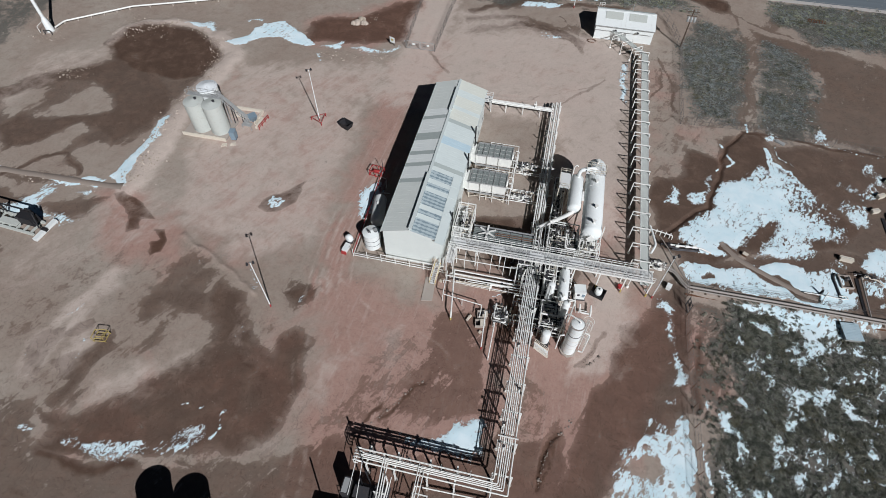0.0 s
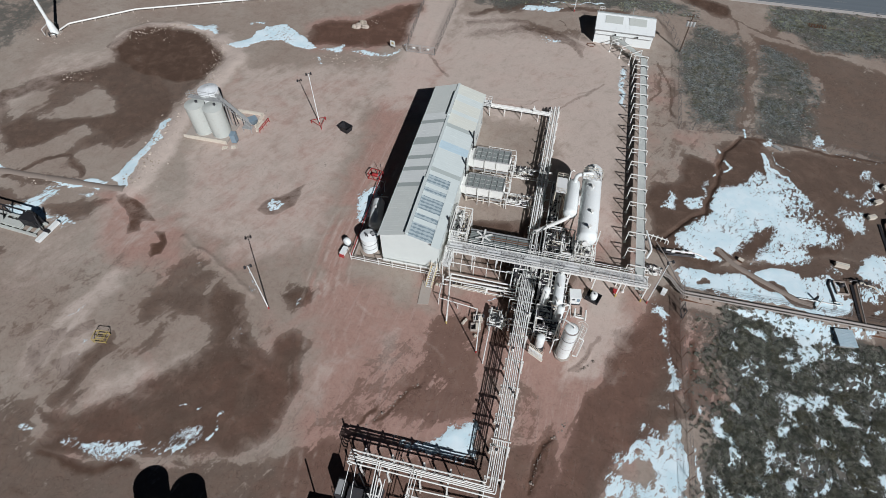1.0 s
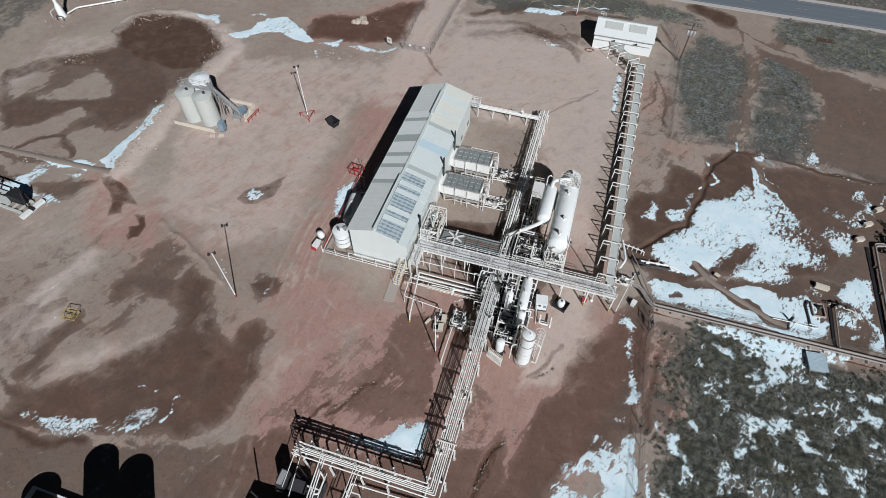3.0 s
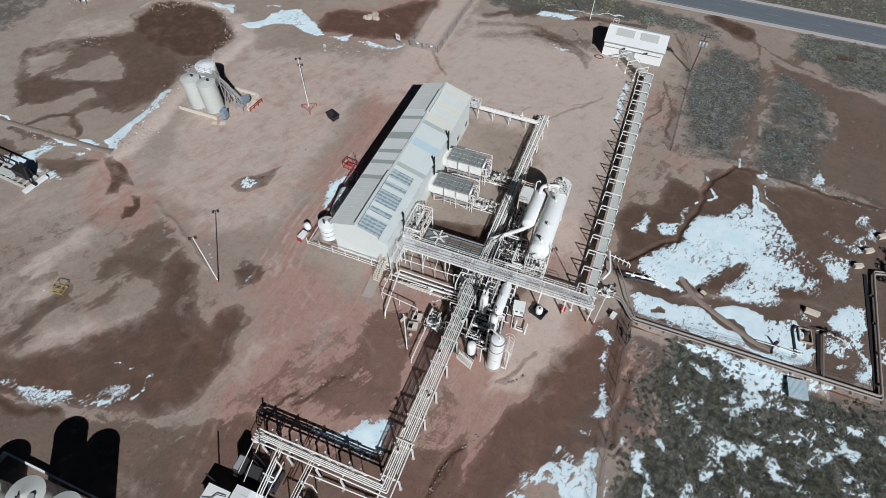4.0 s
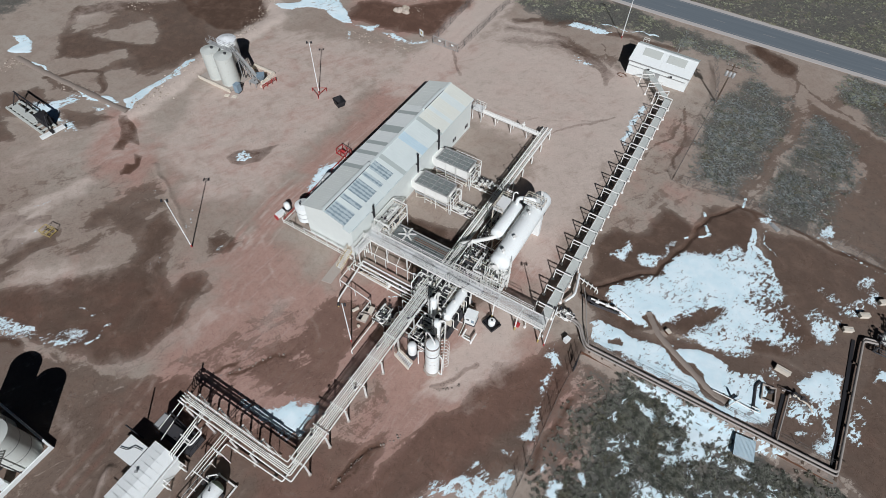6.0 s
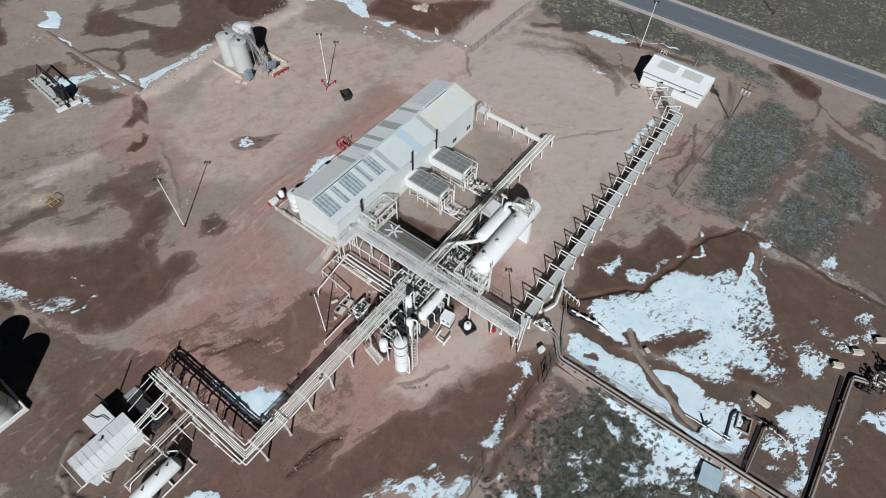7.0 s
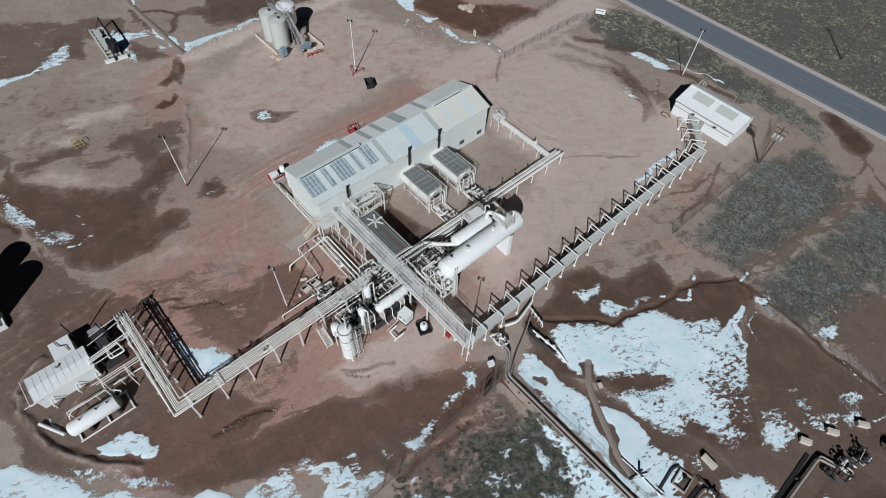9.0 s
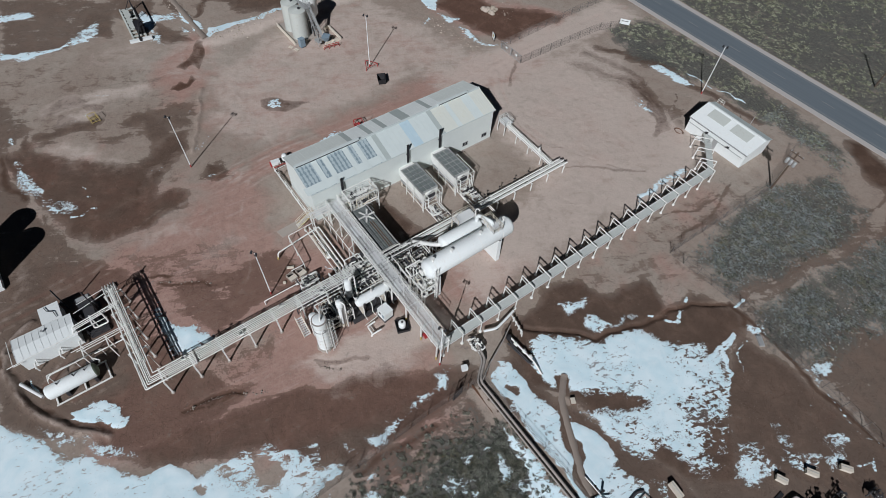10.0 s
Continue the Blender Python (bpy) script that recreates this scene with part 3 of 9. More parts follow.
snow_field([(48.7, 1.5), (50.5, 2), (52.7, 2.1), (54.2, 2.8), (56.2, 2), (59.4, 2), (57.8, -0.4), (55.4, -0.2), (53.4, 0.5), (50.9, 0.7)], 0.74)
snow_line([(51.1, -1.4), (53.2, -2.2), (54.3, -1.7)], 0.35)
snow_field([(77.6, 9), (78.9, 11.5), (77.8, 13.2), (79.2, 14.5), (79.6, 11.9), (78.8, 7.9)], 0.66)
snow_field([(42.6, 23.1), (45.7, 26), (47, 23.5), (44.5, 21.5)], 0.72)
snow_field([(38.8, 22.3), (40.3, 23.9), (40.6, 21.3)], 0.72)
snow_field([(9.1, -52.6), (11.1, -51.6), (13.9, -50.2), (16.3, -48.7), (21, -45.1), (23.7, -42.4), (26.8, -39.8), (27.8, -36.6), (29.4, -35), (30.9, -34.1), (30.4, -32.4), (31.3, -30.5), (31.6, -28.3), (32.8, -25.7), (34.2, -24), (36.1, -22.5), (37.1, -23), (38.3, -21.2), (40.6, -19.2), (41.9, -19.1), (42.3, -21), (42.2, -22.5), (41.7, -26.2), (38.2, -40.3), (23.3, -61.1), (7.3, -62)], 0.87)
snow_field([(13.9, -48.9), (16, -46.5), (20.2, -42.8), (23.6, -38.8), (23.7, -39.5), (22.7, -42.1), (18.3, -46.4)], 0.57)
snow_field([(21.6, -41.4), (23.7, -38.5), (23.8, -38.8)], 0.6)
snow_field([(31.6, -26.7), (32.3, -25.1), (32.8, -25.7)], 0.62)
snow_field([(13.4, -46.1), (14.2, -44.7), (13.3, -44.2), (13.9, -42.4), (14.2, -40.7), (16.0, -39.5), (17.6, -39.0), (18.6, -38.3), (19.7, -38.8), (19.2, -40.3), (17.3, -42.1), (15.1, -44.3)], 0.87)
snow_field([(2.8, -29.3), (5.2, -29.3), (7.4, -29.2), (9.1, -28.1), (10, -26.9), (13.6, -25.5), (14.8, -30), (10.1, -30.8), (4.7, -30.6)], 0.84)
snow_field([(31, -31.4), (31.6, -29.1), (32.3, -26.8), (33, -25.2), (34.4, -24.1), (35.9, -23), (37.7, -22.2), (38.1, -21), (39.6, -19.2), (41.5, -18.7), (41.8, -23.2), (42, -28.9), (41.8, -31.4), (30.8, -33.9)], 0.8)
snow_field([(42.3, -20.8), (43.5, -22), (44, -28.4), (42.5, -28.7)], 0.8)
snow_field([(43.1, -17.1), (43.9, -16.1), (44.4, -16.4), (44, -17.7)], 0.7)
snow_field([(35.5, -22.5), (36.6, -21.3), (37.7, -20.9), (37.3, -21.6)], 0.64)
snow_field([(37.3, -1.9), (38.4, -0.3), (39.4, -3.2), (38.7, -3.1)], 0.66)
snow_field([(38.5, -4.7), (39.5, -5), (40.1, -7.3), (39.1, -6.6)], 0.7)
snow_field([(39.6, -9.2), (40.5, -8.4), (40.8, -13.2), (40.6, -14.1), (39, -14.3)], 0.72)
snow_field([(38.3, -17.4), (39.7, -16.2), (39.7, -17.6)], 0.62)
snow_field([(48.9, 1.5), (54, 2), (56.4, 1), (58.9, 1.8), (63.1, 2.3), (70.4, 2.7), (69.2, 0.7), (64.8, -1), (59.8, -2.7), (59.2, -1.4), (57, -0.4), (52.1, 0.3)], 0.72)
snow_field([(60.3, -10.2), (62.3, -9.8), (61.9, -11.5), (59.4, -13.7)], 0.7)
snow_field([(63.2, -8.7), (66, -6.3), (68.6, -4.8), (67.7, -8.5)], 0.66)
snow_field([(55.6, -6.9), (57.4, -5.1), (57.3, -7)], 0.72)
snow_field([(56.6, -24.7), (58.4, -22.2), (60.5, -21.7), (57.8, -25.1)], 0.72)
snow_field([(45.3, -16.6), (46.8, -17), (47, -19), (49, -20), (48.9, -20.8), (46.1, -20.3), (45.6, -18.5)], 0.72)
snow_field([(50.5, -6.7), (51.4, -6), (50.5, -8.6)], 0.68)
snow_field([(47.4, -14), (48.9, -14.5), (49.1, -15.7), (47.7, -15.2)], 0.68)
snow_field([(45.1, -23.9), (46.9, -26.2), (48.2, -27.4), (45.4, -28.1)], 0.64)
snow_field([(52.4, -20.7), (54.7, -19.4), (53.6, -21.9)], 0.64)
snow_field([(49.1, -11.3), (49.2, -12.8), (48.7, -12.9)], 0.62)
snow_field([(-62.3, 4.5), (-61.7, 5.9), (-60.7, 10.9), (-60.7, 15.9), (-60.9, 22.1), (-60, 22.6), (-58.5, 16.4), (-58.8, 9.7), (-58.3, 5.2), (-57.3, 2.2), (-59.6, 2.6)], 0.86)
snow_field([(-74, 1.5), (-70.8, 2.7), (-66.6, 3.5), (-63.4, 3.1), (-62.3, 2), (-65.4, 1.7), (-69.8, 1.3)], 0.84)
snow_field([(-76.5, -6.6), (-74, -5.4), (-73.7, -2.8), (-72.6, -0.4), (-69.8, -0.2), (-70.4, -1.8), (-71.8, -3.8), (-70.4, -5.6), (-66.6, -6), (-63.9, -6.7), (-61.1, -6.2), (-63, -8), (-68, -7.3), (-72.5, -7.3)], 0.78)
snow_field([(-67.7, -0.3), (-66.5, 0.3), (-66.1, -0.5)], 0.7)
snow_field([(-64.9, -0.6), (-62.8, 0.4), (-62.7, -0.8)], 0.76)
snow_field([(-60.5, 49.6), (-57.5, 54), (-55.7, 59.6), (-50.5, 61.4), (-44.4, 57.2), (-39.6, 53.9), (-42.4, 52.3), (-49.2, 54.8), (-53.1, 53.9), (-56, 50.7), (-57.8, 48.6)], 0.86)
snow_field([(-74.8, 55), (-68, 57.2), (-64.4, 53.7), (-65.9, 53.1), (-71.1, 54.4)], 0.82)
snow_field([(-39.4, 53.5), (-35.2, 55.4), (-34, 56.7), (-33.2, 53.8), (-34.3, 53)], 0.72)
snow_field([(-31.5, 54.9), (-26.7, 55.1), (-22.7, 55.6), (-20.5, 59.9), (-21.2, 55), (-28.7, 52.7)], 0.76)
snow_field([(-39.1, 49.5), (-37.4, 50), (-36.6, 47.9)], 0.7)
snow_field([(-61.1, 59.1), (-56.7, 61.8), (-56.6, 59.9)], 0.75)
snow_field([(11.3, 69.3), (13.9, 70.7), (14.7, 69.4)], 0.6)
snow_field([(-75.8, -36.7), (-73, -30.6), (-71.9, -25.1), (-74.7, -19.6), (-76.7, -16.6), (-73.7, -16), (-70.6, -21.9), (-70.5, -31.1), (-73, -37.2)], 0.74)
snow_field([(-91.8, -33.7), (-89.7, -26.9), (-87.1, -26.3), (-87.6, -32.2), (-88.4, -34.3)], 0.74)
snow_field([(-74.5, -4.4), (-72.4, 0.2), (-69.4, -0.9), (-70.7, -5.1)], 0.66)
snow_field([(-39.7, -40.4), (-37, -40.2), (-32.5, -39.5), (-29.5, -38.4), (-28.5, -39.3), (-29.8, -40.5), (-32.4, -40.8), (-35.6, -41)], 0.56)
snow_field([(-27.4, -38.8), (-25.9, -36.9), (-24.1, -35.7), (-23, -34.7), (-21.9, -33.4), (-21.7, -34.8), (-22.3, -36.4), (-23.6, -38), (-25.6, -38.8)], 0.65)
snow_line([(-20.4, -35.2), (-20.1, -34), (-20.4, -31.7)], 0.2)
snow_field([(-47.1, -39.4), (-44.8, -39.3), (-44.7, -40.1), (-46.4, -40.1)], 0.6)
snow_line([(-27.1, -32.2), (-26, -32)], 0.15)
snow_line([(-24.5, -31.9), (-23.6, -31.8)], 0.12)
snow_field([(39.1, -14), (39.1, -12.7), (39.9, -11), (39.9, -8.1), (40.8, -10.3), (40.6, -13.2), (40.2, -13.9)], 0.68)
snow_field([(39.6, -6.9), (38.4, -4.9), (38.8, -3.7), (39.6, -5.3)], 0.68)
snow_field([(37.3, -1.4), (37.7, 0.2), (39.6, -2.1)], 0.68)
snow_field([(36.1, -21.3), (37.1, -19.3), (37.5, -20.8)], 0.6)
snow_field([(37.9, -18.5), (39, -16.6), (39.3, -17.6)], 0.6)
snow_field([(29.8, 62.3), (31.4, 62.3), (31.7, 48.4), (30.4, 49)], 0.77)
snow_field([(4.0, 81.4), (6.1, 83.9), (9, 84.6), (12.0, 84.7), (15.6, 84.2), (11.6, 82.4), (7.5, 82.0)], 0.74)
snow_line([(10.9, 86.8), (16.3, 86.9), (24.9, 89.5)], 0.25)
snow_field([(-13.4, 5.2), (-14.8, 8.5), (-15.1, 11.1), (-14.5, 13.0), (-12.8, 14.6), (-11.6, 13.9), (-11.2, 9), (-11.6, 5.4)], 0.8)
snow_field([(-37.2, -9.3), (-36, -9.2), (-35.9, -10.5)], 0.72)
snow_field([(-18.2, -13.2), (-17.1, -12.1), (-16.9, -14.3)], 0.64)
snow_field([(-26.4, -11.9), (-24.3, -12.3), (-25, -12.9)], 0.62)
snow_field([(-74.8, 1.5), (-72.6, 2.6), (-68.3, 3.4), (-62.6, 3.1), (-62.6, 1.5), (-68.3, 1.5)], 0.87)
snow_field([(-102.4, 6), (-99.7, 8.5), (-92.5, 5.2), (-95, 2.5), (-97.5, 1.9), (-98.4, 4.8)], 0.87)
snow_field([(-75.6, -20.8), (-78.2, -15.9), (-72.5, -16.3), (-71.1, -17.7), (-70.6, -23.1), (-73.4, -23.1)], 0.8)
snow_field([(-72.1, -7.8), (-72.9, -3.8), (-70.1, 0.7), (-70.9, -4.9), (-61.6, -6.6), (-63.1, -7.4), (-70, -6.7)], 0.8)
snow_field([(-65.4, -0.8), (-63.5, 1), (-62.6, -0.1)], 0.76)
snow_line([(-89.1, 2.7), (-81.5, 1.9)], 0.25)
snow_line([(-51.1, -23.2), (-49.3, -19.9), (-47.4, -16)], 0.05)
snow_line([(-45.4, -30.2), (-45.8, -25.7)], 0.03)
snow_line([(-52.1, -33.1), (-52.9, -30.2)], 0.03)
snow_line([(-24.6, -18.8), (-22.5, -21.3)], 0.05)
snow_line([(-25.4, -21), (-26.6, -19.8)], 0.04)
damp_shade_field([(-86.9, 43.3), (-86.8, 49), (-83.3, 52), (-76.6, 53.6), (-69.4, 52.7), (-62.1, 48), (-59.4, 42.2), (-60.8, 36.6), (-66.6, 33.5), (-73.7, 33.9), (-80.4, 36.7)], 1.0)
damp_shade_field([(-80.4, 36.7), (-66.6, 33.5), (-61, 37), (-60.8, 25.8), (-61.5, 18.3), (-65, 14.9), (-67.9, 12.5), (-69.2, 7.3), (-73.8, 8.6), (-72.9, 22)], 0.62)
damp_shade_field([(-98.9, 20.7), (-90.5, 27.8), (-80.4, 36.7), (-75.6, 29.3), (-83.2, 21.5), (-91.8, 12)], 0.5)
damp_shade_field([(-79.6, 1.7), (-69.8, 17.3), (-63.5, 14.4), (-69.9, 4.8)], 0.5)
damp_shade_field([(-43.5, 54.9), (-43.6, 62.5), (-36.3, 67), (-21.6, 77.5), (-20.2, 72.2), (-22.3, 58.8), (-32.5, 55.6)], 0.85)
# very dark patch at the yard's far western edge
damp_shade_field([(-113.9, -4.6), (-107.9, -1.5), (-96.9, -6.9), (-98, -10.1), (-104.1, -10)], 1.1)
damp_shade_field([(-84.7, -9.4), (-80.3, -3.4), (-72.4, -4.1), (-70.8, -8.5), (-78.3, -11.6)], 0.6)
damp_shade_field([(-83.9, -16.6), (-79.8, -10.8), (-69.5, -14.4), (-74.1, -20.4)], 0.6)
damp_shade_field([(-70.3, -6.2), (-65.9, -2.3), (-59.1, -0.8), (-61.1, -5.1)], 0.6)
damp_shade_field([(-43.4, -41.7), (-41.5, -38.6), (-38.8, -36.4), (-36.7, -34.4), (-32.9, -33.6), (-29.4, -30.9), (-28.3, -28.1), (-26.5, -24.1), (-28.9, -18.8), (-31.4, -15.2), (-30.9, -11.8), (-27.7, -13.3), (-23.8, -17.6), (-21.3, -21), (-20.5, -24.5), (-17.3, -23.8), (-17.2, -20), (-14.7, -17.5), (-12.3, -18.9), (-12.3, -23.5), (-12.2, -27.8), (-12.9, -32), (-15.9, -34.2), (-17.3, -36.4), (-19.3, -37.2), (-22.8, -38), (-28, -38.8), (-33.9, -39.8), (-39.4, -41.5)], 0.8)
damp_shade_line([(-37, -27), (-35.5, -20.3), (-35.2, -13.9), (-33.4, -10.7)], 2.2, 0.6)
damp_shade_line([(-50.2, -31.8), (-49.4, -26.5), (-46.1, -24.6)], 1.6, 0.5)
damp_shade_line([(-43.8, -34.2), (-43.4, -29.8), (-42.4, -25.9)], 2.4, 0.65)
damp_shade_line([(-41.5, -33.7), (-39.2, -30.6), (-33.1, -27.4)], 1.6, 0.5)
damp_shade_line([(-37, -32.7), (-32.2, -29), (-30, -26.7)], 1.4, 0.45)
damp_shade_line([(-41.7, -41.8), (-37.9, -42.4), (-29.2, -40.8)], 1.3, 1.0)
damp_shade_field([(-42.9, -47.5), (-43.9, -46.3), (-41.3, -45.4), (-37.9, -47.2)], 0.75)
damp_shade_line([(-50.1, -36.5), (-50.5, -31.4), (-50.6, -30.1)], 0.8, 0.3)
damp_shade_line([(-24.5, -21.7), (-21.3, -24.7), (-17.4, -25.6)], 1.2, 0.9)
damp_shade_field([(-59.8, -37.9), (-47.1, -35.8), (-42.5, -41.8), (-24.4, -39.5), (-12.1, -35.6), (-6, -42.9), (-46.7, -52.3)], 0.5)
damp_shade_field([(59.5, 83.4), (69.3, 79.5), (78.8, 77), (88.4, 72.5), (102.8, 69.6), (97.8, 26.5), (81, 42.6), (70.5, 46), (72.3, 58.4), (72.4, 68.7), (61.4, 77.6)], 0.56)
damp_shade_field([(36.5, 66.9), (45, 73.7), (43.3, 47.7), (52.9, 42.7), (51.9, 32.6), (36.2, 24.4)], 0.22)
damp_shade_field([(56.7, 81.4), (62.4, 80.3), (57.9, 43.9), (53.7, 44.6)], 0.4)
damp_shade_field([(67, 37.7), (80.2, 39.3), (92.5, 37.6), (85.8, 16.4), (74.1, 14.9), (66.6, 15.5), (64, 21.2)], 0.62)
damp_shade_field([(42.5, -0.2), (48.1, 1.1), (48.3, -4.9), (46.5, -15.9), (42.6, -18.4), (41.7, -15.4)], 0.4)
damp_shade_line([(61.7, 80.1), (71.3, 76.4), (76.5, 65.4), (78.5, 48.8)], 0.8, 0.5)
damp_shade_line([(66.5, 77.6), (75.4, 71.6), (82.1, 64.7), (87.3, 54.4)], 0.7, 0.45)
damp_shade_line([(57.4, 89.5), (69.5, 80.8), (81.4, 77.6)], 0.8, 0.5)
damp_shade_line([(57.2, 74.2), (56.1, 60.6), (55.2, 45.9)], 0.5, 0.6)
damp_shade_line([(60.5, 75), (58.3, 61.1), (57.1, 46.4)], 0.5, 0.45)
damp_shade_line([(56.2, 43.5), (57.7, 42.1)], 1.4, 1.0)
damp_shade_line([(42.6, -18.4), (42.7, -14.3), (43, -6.1)], 0.8, 0.9)
damp_shade_field([(-40.4, -15.2), (-37.6, -7.6), (-31, -10.7), (-32.4, -15.5), (-36.5, -18.5)], 0.45)
damp_shade_field([(-20.3, -11.6), (-20, -9.1), (-15.4, -11), (-16.9, -14.3)], 0.7)
damp_shade_field([(37.5, 18.3), (36.1, 20.7), (36.4, 24.8), (37.8, 27.3), (40.5, 27.1), (41.7, 29.8), (42, 34.9), (44.3, 36.3), (48.4, 35.7), (50.2, 39.2), (54.5, 43.6), (58, 41.7), (60.5, 35.5), (68.2, 26.4), (70.9, 21.5), (67, 16), (59.2, 13.7), (50.1, 11.8), (45.6, 8.3), (40.5, 10), (37.4, 12)], 0.85)
damp_shade_field([(59.2, 40.1), (64, 40.4), (66.5, 42.5), (73.8, 42.5), (81.3, 42.3), (85.8, 41.3), (84.9, 35.4), (80.4, 31.3), (74.6, 27.4), (69.1, 25.2), (63.8, 31.1)], 0.72)
damp_shade_field([(64.6, 58.1), (72.4, 59), (81.1, 55.7), (84.6, 46.9), (80.5, 43.8), (73.4, 44.7), (68, 46.1)], 0.55)
damp_shade_field([(22.9, -40), (23.7, -35.1), (26.6, -24.5), (29.3, -16.4), (34.3, -6.5), (36.4, -2), (37.1, 0.5), (39.4, 3.9), (41.9, 2.9), (41, -5.3), (40.4, -14), (36.8, -20.4), (32.1, -27), (29.4, -35), (26.9, -39.1)], 0.72)
damp_shade_field([(15.4, -36.1), (18.2, -30.8), (24.1, -30.7), (21.2, -37.3)], 0.4)
damp_shade_field([(1.1, -28), (2.5, -22.2), (4.6, -17.4), (4.6, -9.5), (13.6, -8.1), (12.4, -15.3), (13, -22.9), (6.5, -26.4)], 0.5)
damp_shade_line([(-6.9, 73.1), (2.7, 76.1), (11, 74.3), (20.8, 67.9)], 2.2, 0.55)
damp_shade_line([(-7, 76.9), (-0.7, 81.7), (8.4, 84.9), (17.6, 85.3), (30.9, 86.9)], 1.4, 0.75)
damp_shade_field([(32.6, -6.5), (36, -3.8), (41.9, -2.4), (41.5, -18.7), (34.4, -24.1), (29.7, -31.5), (28.7, -26.2), (31.3, -17.7)], 0.72)
damp_shade_field([(-73.6, -37.1), (-69.8, -25.6), (-74.4, -12.9), (-84.4, -8.6), (-99.4, -32.3)], 0.5)
damp_shade_field([(15.3, -34.8), (18.4, -15.5), (21.3, -20), (22.1, -33.3)], 0.3)
damp_shade_field([(1.9, -26.2), (3.5, -19.9), (12, -17), (13.2, -23.6), (7, -27.4)], 0.5)
damp_shade_field([(-59.7, -27), (-52.1, -24.2), (-50.5, -31.4)], 0.25)
damp_shade_field([(-83.8, 2.3), (-73.4, 6.3), (-67.4, 3), (-77.6, -2.3)], 0.5)
damp_shade_field([(-8.7, 65.7), (-4.1, 70.7), (18.9, 76.2), (24.8, 68.8), (16.5, 71.8), (3.1, 69.1)], 0.4)
damp_shade_field([(63.4, -10), (63, -3.9), (70.6, 3.7), (76.3, 2.7), (80.8, 4.4), (81, -1.7)], 0.4)
damp_shade_field([(74.6, 26.1), (80.1, 26.9), (80.5, 14.7), (76.9, 4.6)], 0.55)
damp_shade_line([(56.4, 78.9), (58, 69.7), (55.9, 45.2)], 1.0, 0.5)
pale_field([(25.4, -16.2), (26.2, -7.2), (30, -1.7), (33.6, -6), (31.1, -13.8)], 1.0)
pale_field([(26.2, 2.6), (31.5, 5), (33, -4.5), (31.1, -10.7), (28, -14.2), (24.8, -14.9), (27.8, -9.6)], 0.9)
pale_field([(-51.2, -23.5), (-50.3, -21.2), (-47.5, -15.9), (-46.1, -16.5), (-48.9, -21.9)], 1.0)
pale_field([(-52.6, -32.8), (-52.9, -28.3), (-51.3, -26), (-50.3, -26.7), (-51.2, -32.9)], 0.8)
pale_field([(-46.7, -31), (-46.8, -24.9), (-45.4, -25.6), (-45.4, -30.2)], 0.8)
pale_field([(-40.3, -34.3), (-40.8, -31), (-34.7, -27.8), (-31.9, -28), (-33.2, -31.8), (-38.2, -34.8)], 0.6)
pale_field([(-35.5, -28), (-31.8, -23.4), (-29, -21.8), (-26.9, -24.2), (-29.9, -28.4)], 0.35)
pale_field([(-27.2, -16.4), (-24.6, -17.8), (-22.5, -23.1), (-23.9, -22.5)], 0.5)
pale_field([(-15.8, -34.5), (-12.8, -32.3), (-12.7, -34.2)], 0.5)
pale_field([(-0.4, 65.3), (11.2, 70.5), (25, 64.2), (24.3, 53), (13.7, 48.4), (3.1, 52.2)], 0.4)
pale_field([(-5, -17.2), (-2, -12.6), (3.3, -19), (0.7, -24.8)], 0.35)
pale_field([(-67.1, -18), (-59.7, 1.9), (-38.6, 11.3), (-44.1, -5.4), (-56.5, -15.5), (-60.4, -26.1)], 0.3)
pale_field([(-12.7, -46.1), (-15.3, -44.4), (-10.2, -44.3)], 0.6)
pale_field([(-11.8, -45.6), (-10.5, -44.1), (-9.4, -46.7)], 0.5)
pale_field([(17.3, -44.1), (20.2, -41.3), (21.2, -43), (24.3, -40.4)], 0.5)
pale_field([(-56.7, 38), (-57, 46.9), (-62.3, 50.4), (-59.4, 35.2), (-59.6, 21.5), (-56.9, 21.2)], 0.45)
scrub_field([(48.1, 1.1), (54.7, 1.1), (63.4, -0.4), (70.2, -0.7), (81.7, -0.9), (82, -44), (43.1, -46), (44, -28.4), (46.5, -15.9), (48.6, -10.3), (47.1, -5.1)], 1.0)
scrub_field([(43.2, -0.6), (48, 0.6), (48.3, -6), (47.3, -14), (43.4, -15), (42.8, -8)], 0.42)
scrub_field([(43, -17.5), (46.7, -14.2), (47, -19), (44.1, -22.6)], 0.55)
scrub_field([(45.1, 76.2), (48.2, 84.6), (56.7, 81.4), (57, 71.8), (55.6, 58.4), (53.2, 45.4), (46.6, 46.6), (43.7, 57.6)], 0.95)
scrub_field([(62.2, 79), (68.5, 74.6), (71.7, 64.3), (68.5, 46.4), (63.5, 41.8), (58.7, 45.8), (60.1, 61.5)], 0.8)
scrub_field([(66.6, 97.3), (95.5, 100.9), (113.4, 103), (104.9, 76.5), (90.2, 79.7), (76.7, 78.9), (70.1, 84.7), (66.8, 89.1)], 0.9)
scrub_field([(-10.4, 84.3), (-9.2, 95.2), (-2, 97.4), (14.3, 97.7), (31.9, 95.7), (46.5, 93), (45, 90.3), (33.9, 88.5), (15.7, 87.8), (1.2, 81.5)], 0.85)
scrub_field([(34.2, 88.1), (47.8, 86.7), (47.3, 91.5), (36.4, 92.9)], 0.5)
red_field([(-60.7, 1.7), (-46.1, -1.9), (-38.3, -10.1), (-51.3, -10.8)], 1.0)
red_field([(-35.4, 4.7), (-23, 9), (-20.1, 4.2), (-30.6, -0.9)], 0.8)
